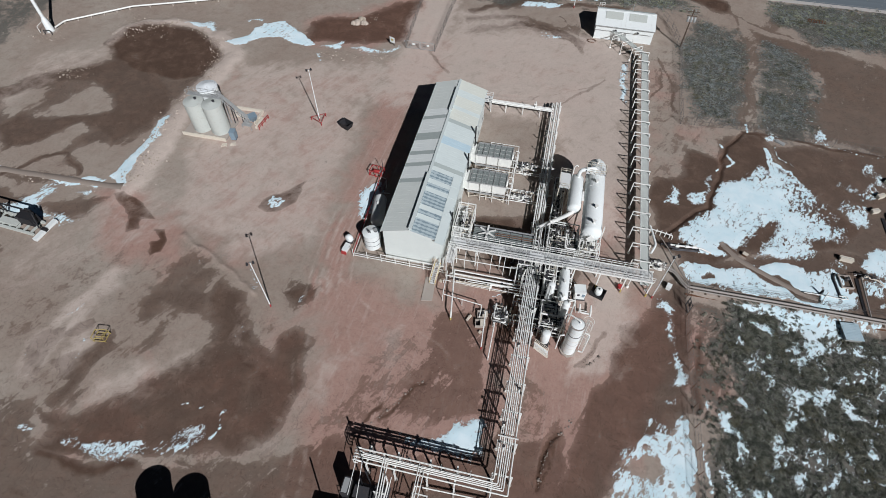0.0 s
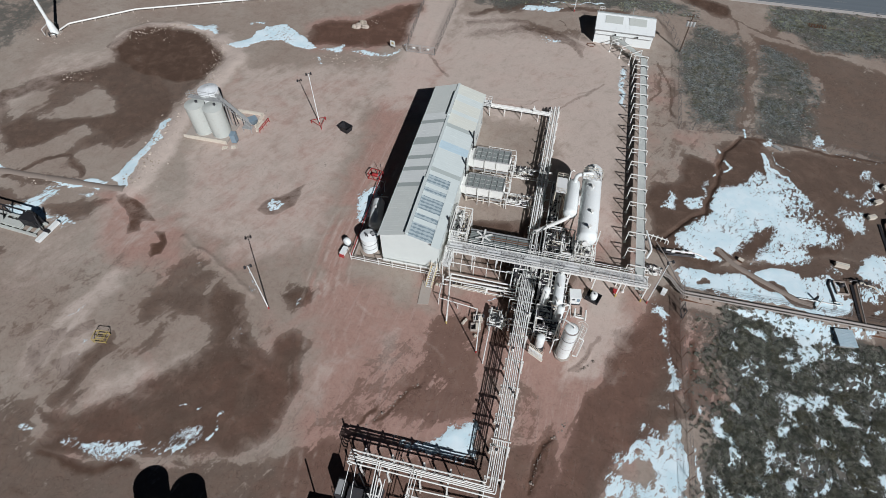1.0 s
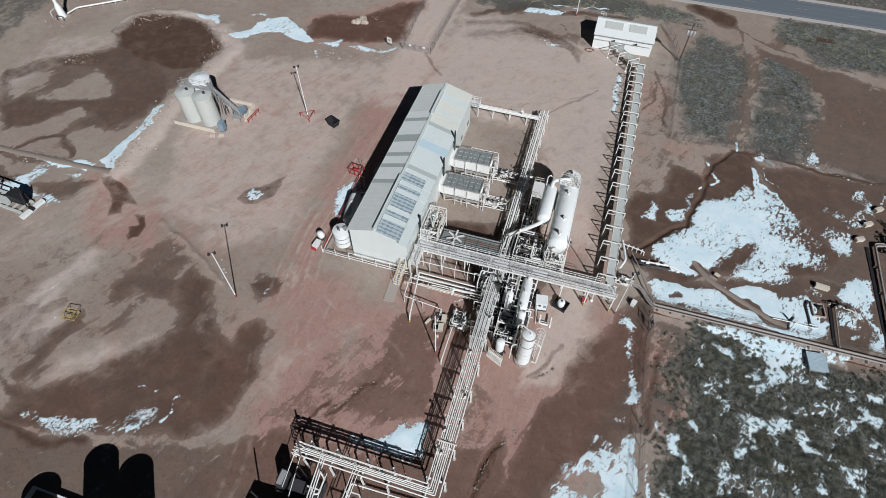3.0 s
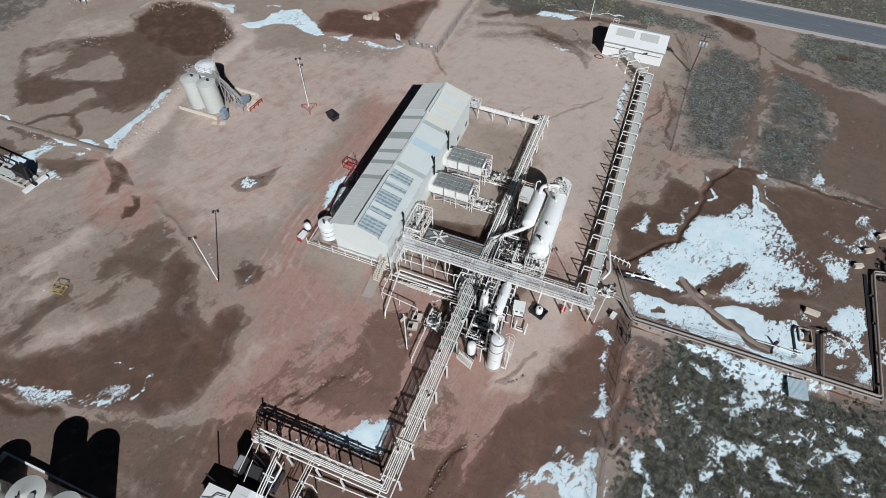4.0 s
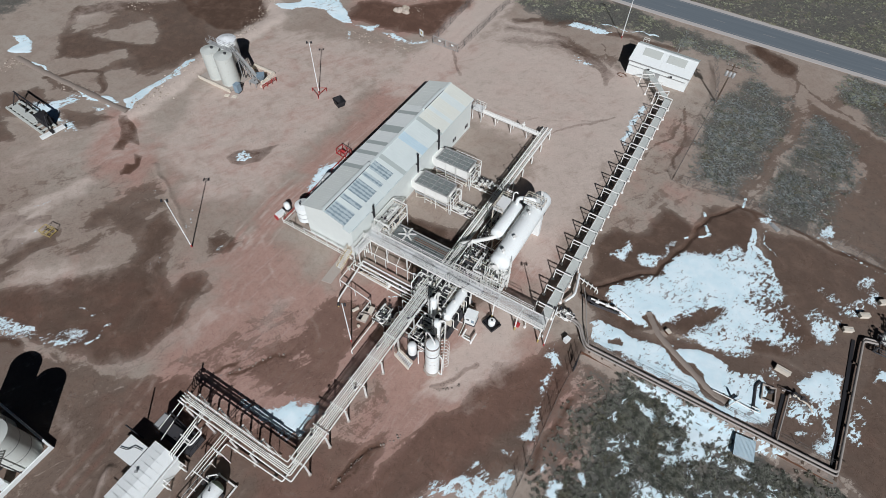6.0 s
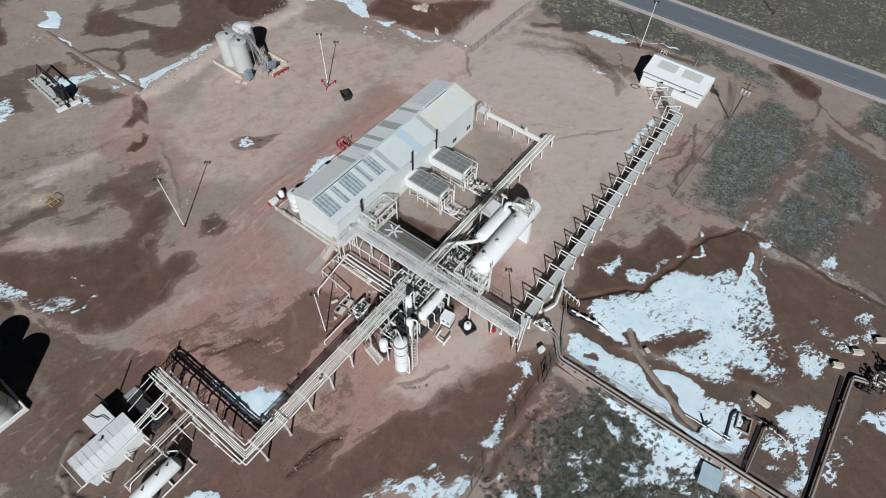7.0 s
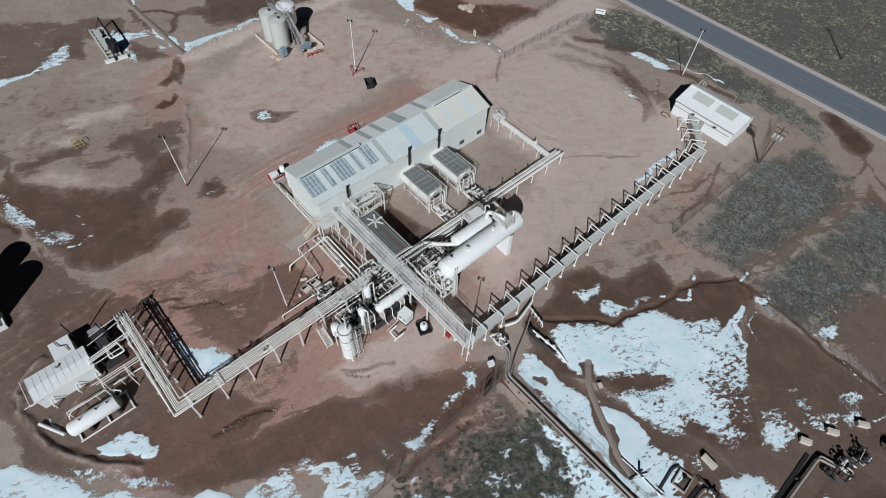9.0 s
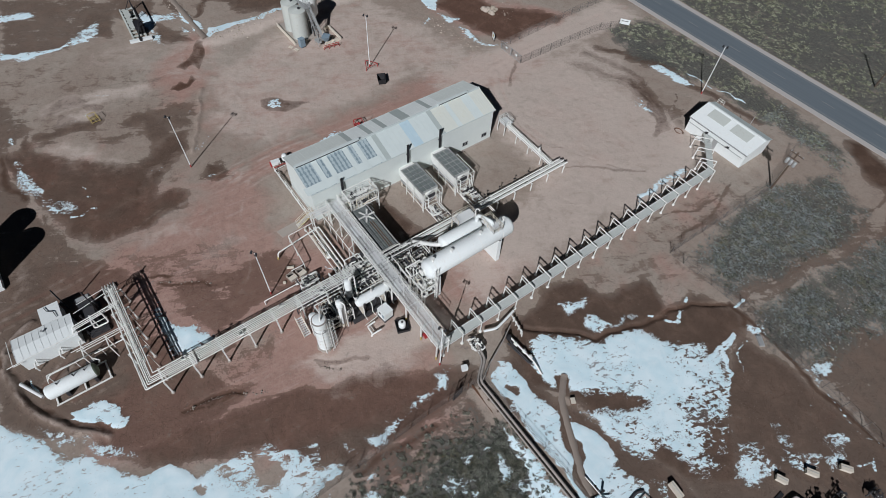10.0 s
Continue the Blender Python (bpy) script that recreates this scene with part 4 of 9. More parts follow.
red_field([(-53.1, 38.8), (-20.1, 51.1), (-20.4, 27.2), (-15.5, 0.1), (-28.8, -9.1), (-43.5, -6.5), (-52, 14.6)], 0.42)
red_field([(-10.1, 65.4), (24.5, 73.7), (29.2, 52.1), (20, 31.5), (4.5, 44.2)], 0.3)
red_field([(-16.5, 69), (-9.3, 56), (-11.1, 27.6), (-13.5, 12.7), (-11.8, -5.1), (-3.1, -8.7), (13.2, -9.1), (16.8, -21.1), (16, -34.7), (-8.5, -40.3), (-11, -22.3), (-17.4, -0.4), (-18.8, 22.4), (-19.5, 49)], 0.85)
red_field([(15.4, -36.1), (17.1, -20.2), (28.3, -2.6), (37.5, 1.2), (41.7, -5.8), (36.8, -20.4), (25.1, -39.3), (15.3, -45.7)], 0.75)
red_field([(-1.5, -28), (0.4, -15.6), (5.7, -3.8), (13.8, -4.1), (14.9, -21.9), (10.6, -28)], 1.0)
red_field([(17.3, 9), (21.1, 23.1), (31.6, 21.7), (33.4, 9.7), (28.9, 3.2)], 0.7)
red_field([(-0.3, -3.4), (18, -0.5), (42.7, 0.1), (39.3, -14.1), (22.5, -23), (9.1, -15.5)], 0.7)
red_field([(30.6, 44.7), (39.8, 46.8), (55.3, 45), (51.9, 32.6), (36.2, 24.4)], 0.25)
red_field([(38.5, -3.2), (47.9, -1), (46.5, -15.9), (39.6, -19.1)], 0.6)
red_field([(27.5, 62), (39.1, 66.1), (43.7, 51.7), (36.4, 45.4)], 0.4)
# dark lines along cracks and rills, painting in their shade
damp_shade_line([(2, -26.5), (4.3, -23.1), (5.8, -18.4)], 0.5, 0.6)
damp_shade_line([(21.2, -32.7), (21, -30.7), (22.5, -26.8), (23.2, -25.1)], 0.6, 0.9)
damp_shade_line([(15.2, -34.5), (16, -30.5), (16.4, -26), (16.2, -22.9)], 0.6, 0.7)
damp_shade_line([(17.6, 42.7), (21.9, 47.5), (27.1, 56)], 0.5, 0.6)
damp_shade_line([(-4.8, 41.1), (-0.3, 43.1), (18.7, 47.2), (24.4, 52)], 0.35, 0.4)
damp_shade_line([(26.5, -14.9), (28.5, -12.4), (29.9, -9.4)], 0.5, 0.7)
damp_shade_line([(-8.5, 49.5), (-11.3, 53.2), (-12.8, 56.3)], 0.6, 0.7)
damp_shade_line([(38.4, 67.4), (40.1, 60), (41.5, 47.2)], 0.4, 0.6)
damp_shade_line([(36.4, 45.4), (37.9, 54.4), (38.8, 63.1)], 0.5, 0.5)
clear_line([(48.5, 12.8), (50.5, 10.7), (52.9, 9.2), (55.9, 7.6), (59.5, 5.7), (61.9, 5.3)], 0.4)
clear_line([(40.1, 3.3), (48, 3.1), (54.9, 3.2), (60.5, 2.9)], 0.5)
clear_line([(42.1, -18.1), (42.3, -23), (42.5, -28.6)], 0.25)
bare_field([(32.7, -27.6), (34.4, -25.9), (36.9, -25), (37.6, -26.3), (36.5, -28.3), (34.4, -28.4)], 0.3)
bare_field([(31.5, -32.1), (31.9, -31.1), (33.4, -30.6), (33.1, -31.6)], 0.44)
bare_field([(34.6, -28.1), (35.1, -26.4), (36.6, -26.7), (36.4, -27.8)], 0.44)
bare_field([(34.8, -24.8), (35.9, -23.8), (36.6, -24.4)], 0.4)
bare_field([(31.8, -34.8), (32.3, -33.9), (32.9, -34.1)], 0.3)
bare_field([(44.9, 5.7), (45.7, 6.6), (46.2, 5.9)], 0.4)
pale_field([(27.2, 0.6), (30.7, 3.6), (33.4, -2.3), (31.2, -12.6), (27.2, -13.5), (24.1, -16), (26.1, -10)], 0.6)
pale_field([(2.6, 63.5), (16.7, 69.4), (27.6, 62.5), (25.7, 49.3), (11.4, 46.9), (2.8, 54.3)], 0.5)
pale_field([(-98.2, 19.9), (-101, 34.1), (-87.6, 44.4), (-82.3, 38.5), (-88.2, 30.5), (-94.3, 15.1)], 0.4)
pale_field([(-53.1, 38.8), (-37.6, 46.9), (-19.5, 49), (-20.9, 28.8), (-33.4, 12.6), (-42.4, 16.8)], 0.35)
pale_field([(13.9, -2), (13.4, 11.7), (17.4, 11.2), (18.7, -0.7)], 0.3)
pale_field([(-13.3, -31.5), (-11.2, -19.9), (-4.9, -19.3), (-5.6, -30.2)], 0.35)
pale_field([(-7.5, 49.6), (1.3, 66.6), (15.9, 65.2), (20.5, 48.9), (10.3, 41.9)], 0.4)
thin_field([(50, 28.5), (56.2, 35.7), (60.5, 35.5), (69.6, 24.5), (68.3, 17.9), (64.3, 14.7), (54.6, 11.8), (54.1, 14.6), (57.2, 21.7), (59.3, 29.1), (53.9, 29.2)], 0.5)
thin_field([(29.9, -33.7), (32.7, -24.9), (37.7, -20.9), (39, -23.2), (37, -28.4), (33.7, -33)], 0.6)
thin_field([(57.9, 10.7), (64.8, 13), (65.4, 10.1), (61.8, 8.8)], 0.5)
thin_field([(67.7, 25.8), (77.4, 42.1), (81, 35.7), (72.2, 21)], 0.6)
thin_field([(13.2, -49.3), (23, -38.6), (24.7, -39.8), (18.7, -46.5)], 0.7)
thin_field([(68.3, 9.8), (75.6, 12.9), (76.1, 5.1), (69.9, 3.3)], 0.25)
thin_field([(30.3, -31.5), (31.5, -25.5), (37.4, -21.2), (38.7, -23.9), (37.2, -30)], 0.5)
thin_field([(-40.9, -40), (-21.4, -33.1), (-18.9, -37.8), (-38.6, -43.1)], 0.7)
rill([(21.2, -32.7), (21, -30.7), (22.5, -26.8), (23.2, -25.1)], 0.3, 0.21)
rill([(15.2, -34.5), (16, -30.5), (16.4, -26), (16.2, -22.9)], 0.27, 0.21)
rill([(26.5, -14.9), (28.5, -12.4), (29.9, -9.4)], 0.24, 0.14)
rill([(2, -26.5), (4.3, -23.1), (5.8, -18.4)], 0.24, 0.17)
rill([(-8.5, 49.5), (-11.3, 53.2), (-12.8, 56.3)], 0.24, 0.17)
rill([(57, 71.8), (56.6, 58.6), (55.2, 48.6)], 0.24, 0.21)
# darker south-west soil: part damp, part lens falloff painted into the ground
damp_shade_field([(-7.8, -49.4), (9.5, -52.7), (23.7, -38.8), (24.3, -23.5), (13.6, -31.5), (1.7, -35.9)], 0.58)
damp_shade_field([(-71.6, -37.5), (-56.3, -6.8), (-21.5, -16), (-4, -29.9), (-5, -45.4), (-14.2, -48.2)], 0.2)
pale_field([(-10.1, 65.4), (24.5, 73.7), (29.2, 52.1), (20, 31.5), (4.5, 44.2)], 0.6)
pale_field([(-55, 42.8), (-20.1, 51.1), (-20.4, 27.2), (-19.3, -0.8), (-29.8, -7), (-44.8, -4.2), (-52, 14.6)], 0.5)
pale_field([(-63.4, 52.6), (-56.5, 45.8), (-56, 33.9), (-56, 19.6), (-55, 7.5), (-55.8, 2.1), (-57.2, 2.5), (-57.7, 10), (-58.9, 22.5), (-58.2, 35.5), (-59, 45.2)], 1.2)
pale_field([(-36.6, 39.4), (0.6, 65.6), (14, 65.5), (14.6, 45.5), (-6.9, 34)], 0.5)
damp_shade_line([(-0.5, 70.1), (4.7, 73), (10.5, 73.7), (15.8, 72.1), (19.2, 69), (21.7, 64.4)], 1.1, 0.75)
damp_shade_line([(2.3, 71.6), (8, 72.9), (13.8, 71.9), (17.9, 69.5), (20.9, 65.3)], 0.6, 0.9)
damp_shade_line([(14, 79.4), (17.4, 75), (19.8, 70.7)], 0.5, 0.6)
damp_shade_line([(13.9, 71.1), (17.5, 69), (19.7, 66)], 0.4, 0.9)
damp_shade_field([(-0.8, 69.9), (4.5, 74.7), (11.1, 74.4), (12.1, 71.3), (6.8, 71.5)], 0.55)
snow_field([(11.2, 68.2), (11.6, 69.2), (13.5, 68.1), (13.4, 67.7)], 0.62)
snow_field([(12.5, 69.6), (13, 70.5), (15.1, 69.6), (15.3, 68.6)], 0.66)
snow_line([(10.7, 70.6), (12.9, 71)], 0.15)
snow_line([(3.5, 46.5), (8.1, 47.1)], 0.06)
# soil darkened in place of the pipes' shade round the rack crossing
damp_shade_field([(5.9, 9.1), (13.7, 10.6), (21.1, 14.1), (24.1, 1.3), (19.2, -6.6), (16.7, -11.4), (14.1, -11.1), (13.6, -1.7)], 0.9)
damp_shade_field([(43.6, 96.2), (46.6, 98), (52.4, 96.5), (56.9, 93), (57.4, 89.5), (54, 88.6), (49.9, 90.3)], 1.0)
damp_shade_field([(-2.5, 82), (5.3, 86.4), (9.5, 84.7), (6.5, 82), (0.2, 79.4)], 0.8)
damp_shade_line([(53.5, 64.5), (54.9, 70), (56.6, 82.4), (58.1, 88.9)], 0.6, 0.5)
damp_shade_field([(62.1, 85.7), (67.5, 92.1), (69, 85.6), (64.4, 83)], 0.4)
red_field([(-43, 53.8), (-44, 63.8), (-36.7, 68.2), (-21.2, 79), (-19.2, 71.1), (-22, 57.6), (-32.2, 54.7)], 1.0)
pale_field([(-16.4, 59.8), (-10.9, 77.6), (2, 78.8), (15.7, 66.8), (20.7, 48.9), (15.2, 40.1), (-1.2, 40.9)], 0.5)
red_field([(-47.1, -35.8), (-27, -22.3), (-13.7, -15.3), (-7.9, -34.6), (-39.2, -41.8)], 0.4)
berm([(-41.7, -5.3), (-35.6, -7.8), (-29.9, -10.7), (-24.8, -13.5)], 0.4, 0.24, 0.3)
berm([(-3.4, -45.6), (-2.6, -47.3), (-2.1, -48.8), (-0.3, -49.9), (2.4, -50.4), (5.0, -50.2), (8.7, -49.3), (11.9, -48.1), (14.8, -46.2), (17.3, -44.2), (19.5, -41.8)], 0.45, 0.42, 0.5)
ditch = [(-0.6, -48.9), (0.3, -49.6), (2.7, -49.6), (5.2, -49.3), (8.4, -48.5), (10.7, -47.6), (13.0, -46.2), (15.1, -44.8), (17.1, -42.6), (18.8, -40.9)]
rill(ditch, 0.35, 0.3)
# dark line painted along the bank's shaded inner side
damp_shade_line(ditch, 0.5, 1.0)
snow_line([(6.2, -48.3), (7.4, -47.7), (8.0, -47.6)], 0.2)
berm([(-63.5, 51.4), (-56.5, 45.8), (-57, 35.8), (-58, 20.9), (-56.9, 8.6), (-56.7, 2.6)], 2.6, 0.6, 1.0)
berm([(-86.9, 43.3), (-87.1, 49.5), (-83.9, 52.9), (-76.1, 55.3), (-67.9, 54.1), (-62.3, 50.4)], 1.4, 0.3, 0.8)
berm([(42.8, 2.6), (56.2, 1.8), (69.1, 2.5), (76.2, 2.2)], 1.2, 0.3, 0.4)
wheel_tracks([(-16.4, 96), (-15.9, 75), (-15.5, 57), (-13.4, 45), (-12.2, 30), (-12.6, 12), (-13.6, -2), (-9.5, -18), (0, -32), (9, -46)])
wheel_tracks([(-15.6, 90), (-15.2, 62), (-14.6, 42), (-15.2, 20), (-16.4, 0), (-13.5, -20), (-8, -34), (-6, -50)])
wheel_tracks([(-14.8, 54), (-8, 47), (4, 44), (15, 46), (25, 52), (32, 62)], 0.9, 0.04)
wheel_tracks([(-15, -8), (-6, -14), (6, -18), (12, -30), (13, -44)], 0.9, 0.04)
damp_shade_field([(42, 9.5), (52, 11), (60, 13), (66, 16), (77, 15), (77, 3.4), (60, 4), (44, 5)], 0.7)
damp_shade_field([(77.4, 2), (85, 2), (90, 12), (88, 32), (78.4, 30)], 0.75)
snow_line([(9.9, -7.2), (10.9, -6.7), (11.9, -5.7), (13.2, -4.9)], 0.1)
pale_field([(-12, 38), (-11, 70), (5, 68), (20, 62), (27, 84), (33, 62), (32, 10), (20, 12), (18, 38)], 0.62)
pale_field([(-21, 40), (-21, 95), (-11, 95), (-10, 40)], 0.7)
snow_line([(58.1, 39.6), (58.6, 36.4), (58.5, 33.4), (58.5, 29.9)], 0.38)
snow_line([(58.7, 39.4), (59.6, 35.8), (62.1, 34.0), (62.8, 30.6)], 0.36)
snow_line([(60.2, 41.2), (60.7, 37.6), (62.6, 35.8)], 0.16)
snow_line([(50.3, 38.5), (50.2, 36.8), (51.3, 34.2), (49.1, 31.9)], 0.36)
channel([(38.4, 13.4), (39.9, 15.0), (41.4, 16.7), (42.8, 18.5), (44.4, 20.2), (46.3, 21.3), (47.0, 24.6), (47.8, 27.6), (49.1, 30.0), (49.7, 32.7), (49.3, 34.8), (51.2, 38.9), (54.2, 43.4)], 0.34, 0.3)
channel([(22.0, -32.4), (21.9, -30.3), (22.2, -28.4), (23.0, -26.0), (24.0, -25.0)], 0.28, 0.2)
ice_field([(-30.5, 4.4), (-30.8, 6.3), (-28.7, 7.1), (-27.5, 6.5), (-27.9, 4.8), (-29.3, 3.9)])
snow_field([(-74.1, 1.5), (-71.8, 2.5), (-66.7, 3.4), (-61.9, 3.9), (-62.6, 2.4), (-66.9, 1.1), (-70.9, 0.8)], 0.88)
snow_field([(-74.0, -4.4), (-72.7, -2.5), (-71.7, 0.1), (-70.4, 0.4), (-70.8, -2.4), (-70.0, -4.8), (-66.1, -5.9), (-61.3, -6.0), (-62.3, -6.9), (-67.1, -6.8)], 0.8)
snow_line([(-90.7, 1.9), (-86.6, 2.3), (-82.0, 2.1)], 0.3)
snow_field([(79.1, 20.5), (79.8, 22.7), (81.7, 23.7), (84.0, 23.5), (84.3, 21.2), (82.1, 20.3), (80.6, 20.4)], 0.76)
snow_field([(78.2, 16.7), (79.0, 16.9), (80.4, 15.5), (79.5, 15.0)], 0.7)
for streak in ([(-51.6, -22.6), (-49.1, -18.2), (-47.3, -13.9)], [(-51.7, -25.2), (-49.5, -22.1)], [(-50.4, -30.2), (-49.5, -26.1), (-48.4, -22.9)], [(-46.3, -30.6), (-45.7, -26.7)]):
    pale_field(streak + [(x + 0.5, y - 0.2) for x, y in streak[::-1]], 1.3)
    snow_line(streak, 0.0)
for streak in ([(-23.9, -19.1), (-23.8, -21.6)], [(-27.4, -9.2), (-24.9, -11.4)], [(-37.1, -9.1), (-36.1, -9.8)]):
    snow_line(streak, 0.1)
dry_field([(-82.9, 25.1), (-81.7, 28.1), (-76.9, 27.1), (-73.9, 23.9), (-73.7, 20.2), (-78.6, 20.3), (-82.1, 22)], 0.9)
dry_field([(-95.2, 20), (-94.4, 23.8), (-90, 24.1), (-87.9, 20), (-89.7, 16.5), (-93.5, 16.8)], 0.8)
dry_field([(-72.1, 7.3), (-72, 10.6), (-67.2, 12.2), (-64.3, 9.6), (-63.3, 5.6), (-67.5, 4.1), (-69.8, 5.1)], 0.9)
dry_field([(-79.9, 3.9), (-75.9, 8.5), (-71.4, 6.9), (-70.2, 4), (-74.8, 2.5), (-78.9, 1.5)], 0.8)
dry_field([(-41.1, -31.1), (-37.9, -28.5), (-35.8, -24.9), (-35.3, -18.1), (-31, -16.4), (-28.2, -21.8), (-31, -26.1), (-33.4, -29.6), (-36.9, -32.6), (-39.3, -34.2)], 0.85)
damp_shade_field([(-80.4, 39.2), (-62.3, 30.5), (-61, 24.3), (-62.3, 19.1), (-65.2, 15), (-66.9, 12.3), (-76.1, 15.4), (-80.2, 10.9), (-86.3, 5.6), (-91.7, 12.3), (-89.7, 16.5), (-83.6, 17.9), (-78.3, 17.9), (-71.8, 21.2), (-76.2, 27.3), (-82.5, 29.3), (-91.3, 25.9), (-97.5, 19.5), (-99.9, 22.5), (-95.5, 27.7), (-88.3, 32.2), (-83, 37.1)], 0.75)
damp_shade_line([(-82.4, 0.7), (-78.9, 3.6), (-74.9, 7.1), (-73, 8.5), (-69.7, 6.7), (-67.8, 4.6)], 0.9, 0.8)
damp_shade_field([(-46.5, -36.3), (-41.2, -36.2), (-36.6, -34.3), (-31.6, -28.9), (-30.2, -26.1), (-27.6, -23), (-28.5, -20), (-30.6, -17.7), (-30.5, -14.9), (-29.7, -12.5), (-26.1, -14.6), (-24.6, -19.1), (-21.8, -21.1), (-18.9, -22.3), (-15.9, -22.3), (-13.3, -22.9), (-13.9, -19.9), (-12.6, -24.6), (-12.8, -29.7), (-17, -32.8), (-21.2, -34.3), (-23.4, -36.4), (-26.6, -36.6), (-29.1, -38.2), (-36.3, -38.3), (-39.4, -39.5), (-43.2, -38.3)], 0.72)
damp_shade_field([(-52.5, -30), (-51.9, -27.3), (-49.8, -24.9), (-48.8, -27.2), (-50.1, -30.7), (-51.9, -32.3)], 0.7)
damp_shade_field([(-47.9, -30.2), (-45.4, -28.4), (-43.3, -29.7), (-43.9, -32.3), (-45.9, -32.1)], 0.7)
damp_shade_field([(-40, -15.6), (-35.6, -13.9), (-31.7, -13.7), (-30.9, -17.8), (-37.3, -17.9), (-37.5, -22), (-39.9, -23.3), (-40.4, -19.3)], 0.62)
damp_shade_field([(-20.8, -11.2), (-18.7, -9.2), (-15.2, -9.9), (-15.3, -11.4), (-18.5, -12.9)], 0.85)
damp_shade_field([(-10.3, -32.7), (-6.4, -26.9), (-4.1, -20.9), (-2.5, -16.5), (2.5, -14.7), (5.3, -16.8), (4.1, -20.9), (7.5, -23.1), (12.8, -23.6), (10.7, -27), (5.3, -29.1), (-2.1, -30.4)], 0.3)
pale_field([(-52.6, -33.1), (-53, -27.6), (-48.8, -22.6), (-47.7, -16.2), (-46.9, -16.5), (-47.4, -23), (-48.5, -27.9), (-50.6, -33.3)], 0.7)
wet_patch([(-58.3, 0.6), (-56.8, 1.4), (-53.4, 0.4), (-48.3, -2.8), (-50.9, -3.1), (-49.7, -5.4), (-51.8, -6.6), (-52.8, -4.1), (-54.4, -2.0)])
wet_patch([(-47.0, -5.3), (-45.3, -4.9), (-44.1, -6.4), (-43.7, -9.1), (-45.1, -10.4), (-46.0, -8.0), (-45.2, -6.7)])
wet_patch([(-32.0, 3.7), (-31.4, 6.0), (-28.9, 8.1), (-26.1, 11.6), (-25.9, 9.7), (-25.6, 6.2), (-28.1, 3.4), (-30.0, 2.9)])
for crack in ([(-1.3, -29.7), (1.3, -26.3), (2.8, -24.8), (3.8, -22.4), (4.9, -21.2)], [(22.7, -25.7), (22.9, -27.2), (22.3, -28.8), (22, -30.3), (22.1, -31.3), (22, -32.5)], [(25.9, -14.9), (27.8, -13.6), (28.8, -12.1)]):
    rill(crack, 0.2, 0.1)
    # the crack's inner shade is laid on as a dark line
    damp_shade_line(crack, 0.4, 1.1)
damp_shade_field([(-60, -52), (-45, -42), (-25, -41), (-8, -40), (4, -46), (0, -55), (-30, -60)], 0.5)
damp_shade_field([(-16, -48), (-12, -37), (-4, -32), (14, -31), (24, -24), (26, -34), (16, -46), (0, -50)], 0.6)
# plain scrub land beyond the road and round about
SCRUB = np.maximum(SCRUB, np.where(GY > 110.5, 0.72, 0.0))
beyond = np.maximum(np.maximum(-108 - GX, GX - 88), np.maximum(-58 - GY, GY - 108))
SCRUB = np.maximum(SCRUB, np.clip(beyond / 6, 0, 1) * (0.35 + 0.5 * cloud(GX, GY, 40, 7)))
patchy = (GX > 36) & (GY > 40) & (GY < 101)
SCRUB = np.where(patchy, SCRUB * np.clip(0.35 + 1.25 * cloud(GX, GY, 6.0, 41, 4), 0, 1), SCRUB)
thick = cloud(GX, GY, 4.0, 5, 3)
SNOW = np.maximum(SNOW, np.where((SCRUB > 0.9) & (GX > 40) & (GY < 5), 0.012 + 0.92 * cloud(GX, GY, 1.7, 9, 4), -1))
GZ = (cloud(GX, GY, 5, 3) - 0.5) * 0.10 + (cloud(GX, GY, 1.2, 4, 2) - 0.5) * 0.05 + RISE
GZ += np.where(SCRUB > 0.5, (thick - 0.5) * 0.3, 0) + np.clip(SNOW - 0.5, 0, 0.3) * 0.25
flat_road = np.clip((np.abs(GY - 104.5) - 4.6) / 3, 0, 1)
GZ = GZ * flat_road - 0.12 * (1 - flat_road)


def ground_sheet():
    rows, cols = GX.shape
    m = bpy.data.meshes.new("ground")
    m.vertices.add(rows * cols)
    m.vertices.foreach_set("co", np.stack([GX, GY, GZ], -1).ravel().astype(np.float32))
    i = (np.arange(rows - 1)[:, None] * cols + np.arange(cols - 1)).ravel()
    quads = np.stack([i, i + 1, i + cols + 1, i + cols], -1)
    m.loops.add(quads.size)
    m.loops.foreach_set("vertex_index", quads.ravel().astype(np.int32))
    m.polygons.add(len(quads))
    m.polygons.foreach_set("loop_start", (np.arange(len(quads)) * 4).astype(np.int32))
    m.polygons.foreach_set("use_smooth", np.ones(len(quads), bool))
    m.update(calc_edges=True)
    tint = m.attributes.new("fields", "FLOAT_COLOR", "POINT")
    tint.data.foreach_set("color", np.stack([SNOW, DAMP_SHADE, SCRUB, CRUST], -1).ravel().astype(np.float32))
    m.attributes.new("redness", "FLOAT", "POINT").data.foreach_set("value", REDNESS.ravel().astype(np.float32))
    m.materials.append(SOIL)
    return tagged(new("ground", m), "red-grey dirt yard with damp patches and melting snow", "ground", kind="structure")


ground_sheet()


def height_at(x, y):
    """Height of the ground near a place."""
    j, i = np.searchsorted(GX[0], x), np.searchsorted(GY[:, 0], y)
    return float(GZ[min(i, GZ.shape[0] - 1), min(j, GZ.shape[1] - 1)])


# road with worn lines
road = lone("road", Geo().box(-900, 100.3, -0.3, 900, 108.7, 0.06), ASPHALT, "two-lane grey asphalt road with worn white lines", "road", kind="structure")
for y in (100.75, 108.25):
    part("edge_line", Geo().box(-600, y - 0.07, 0.05, 600, y + 0.07, 0.066), LINE_WHITE, road)
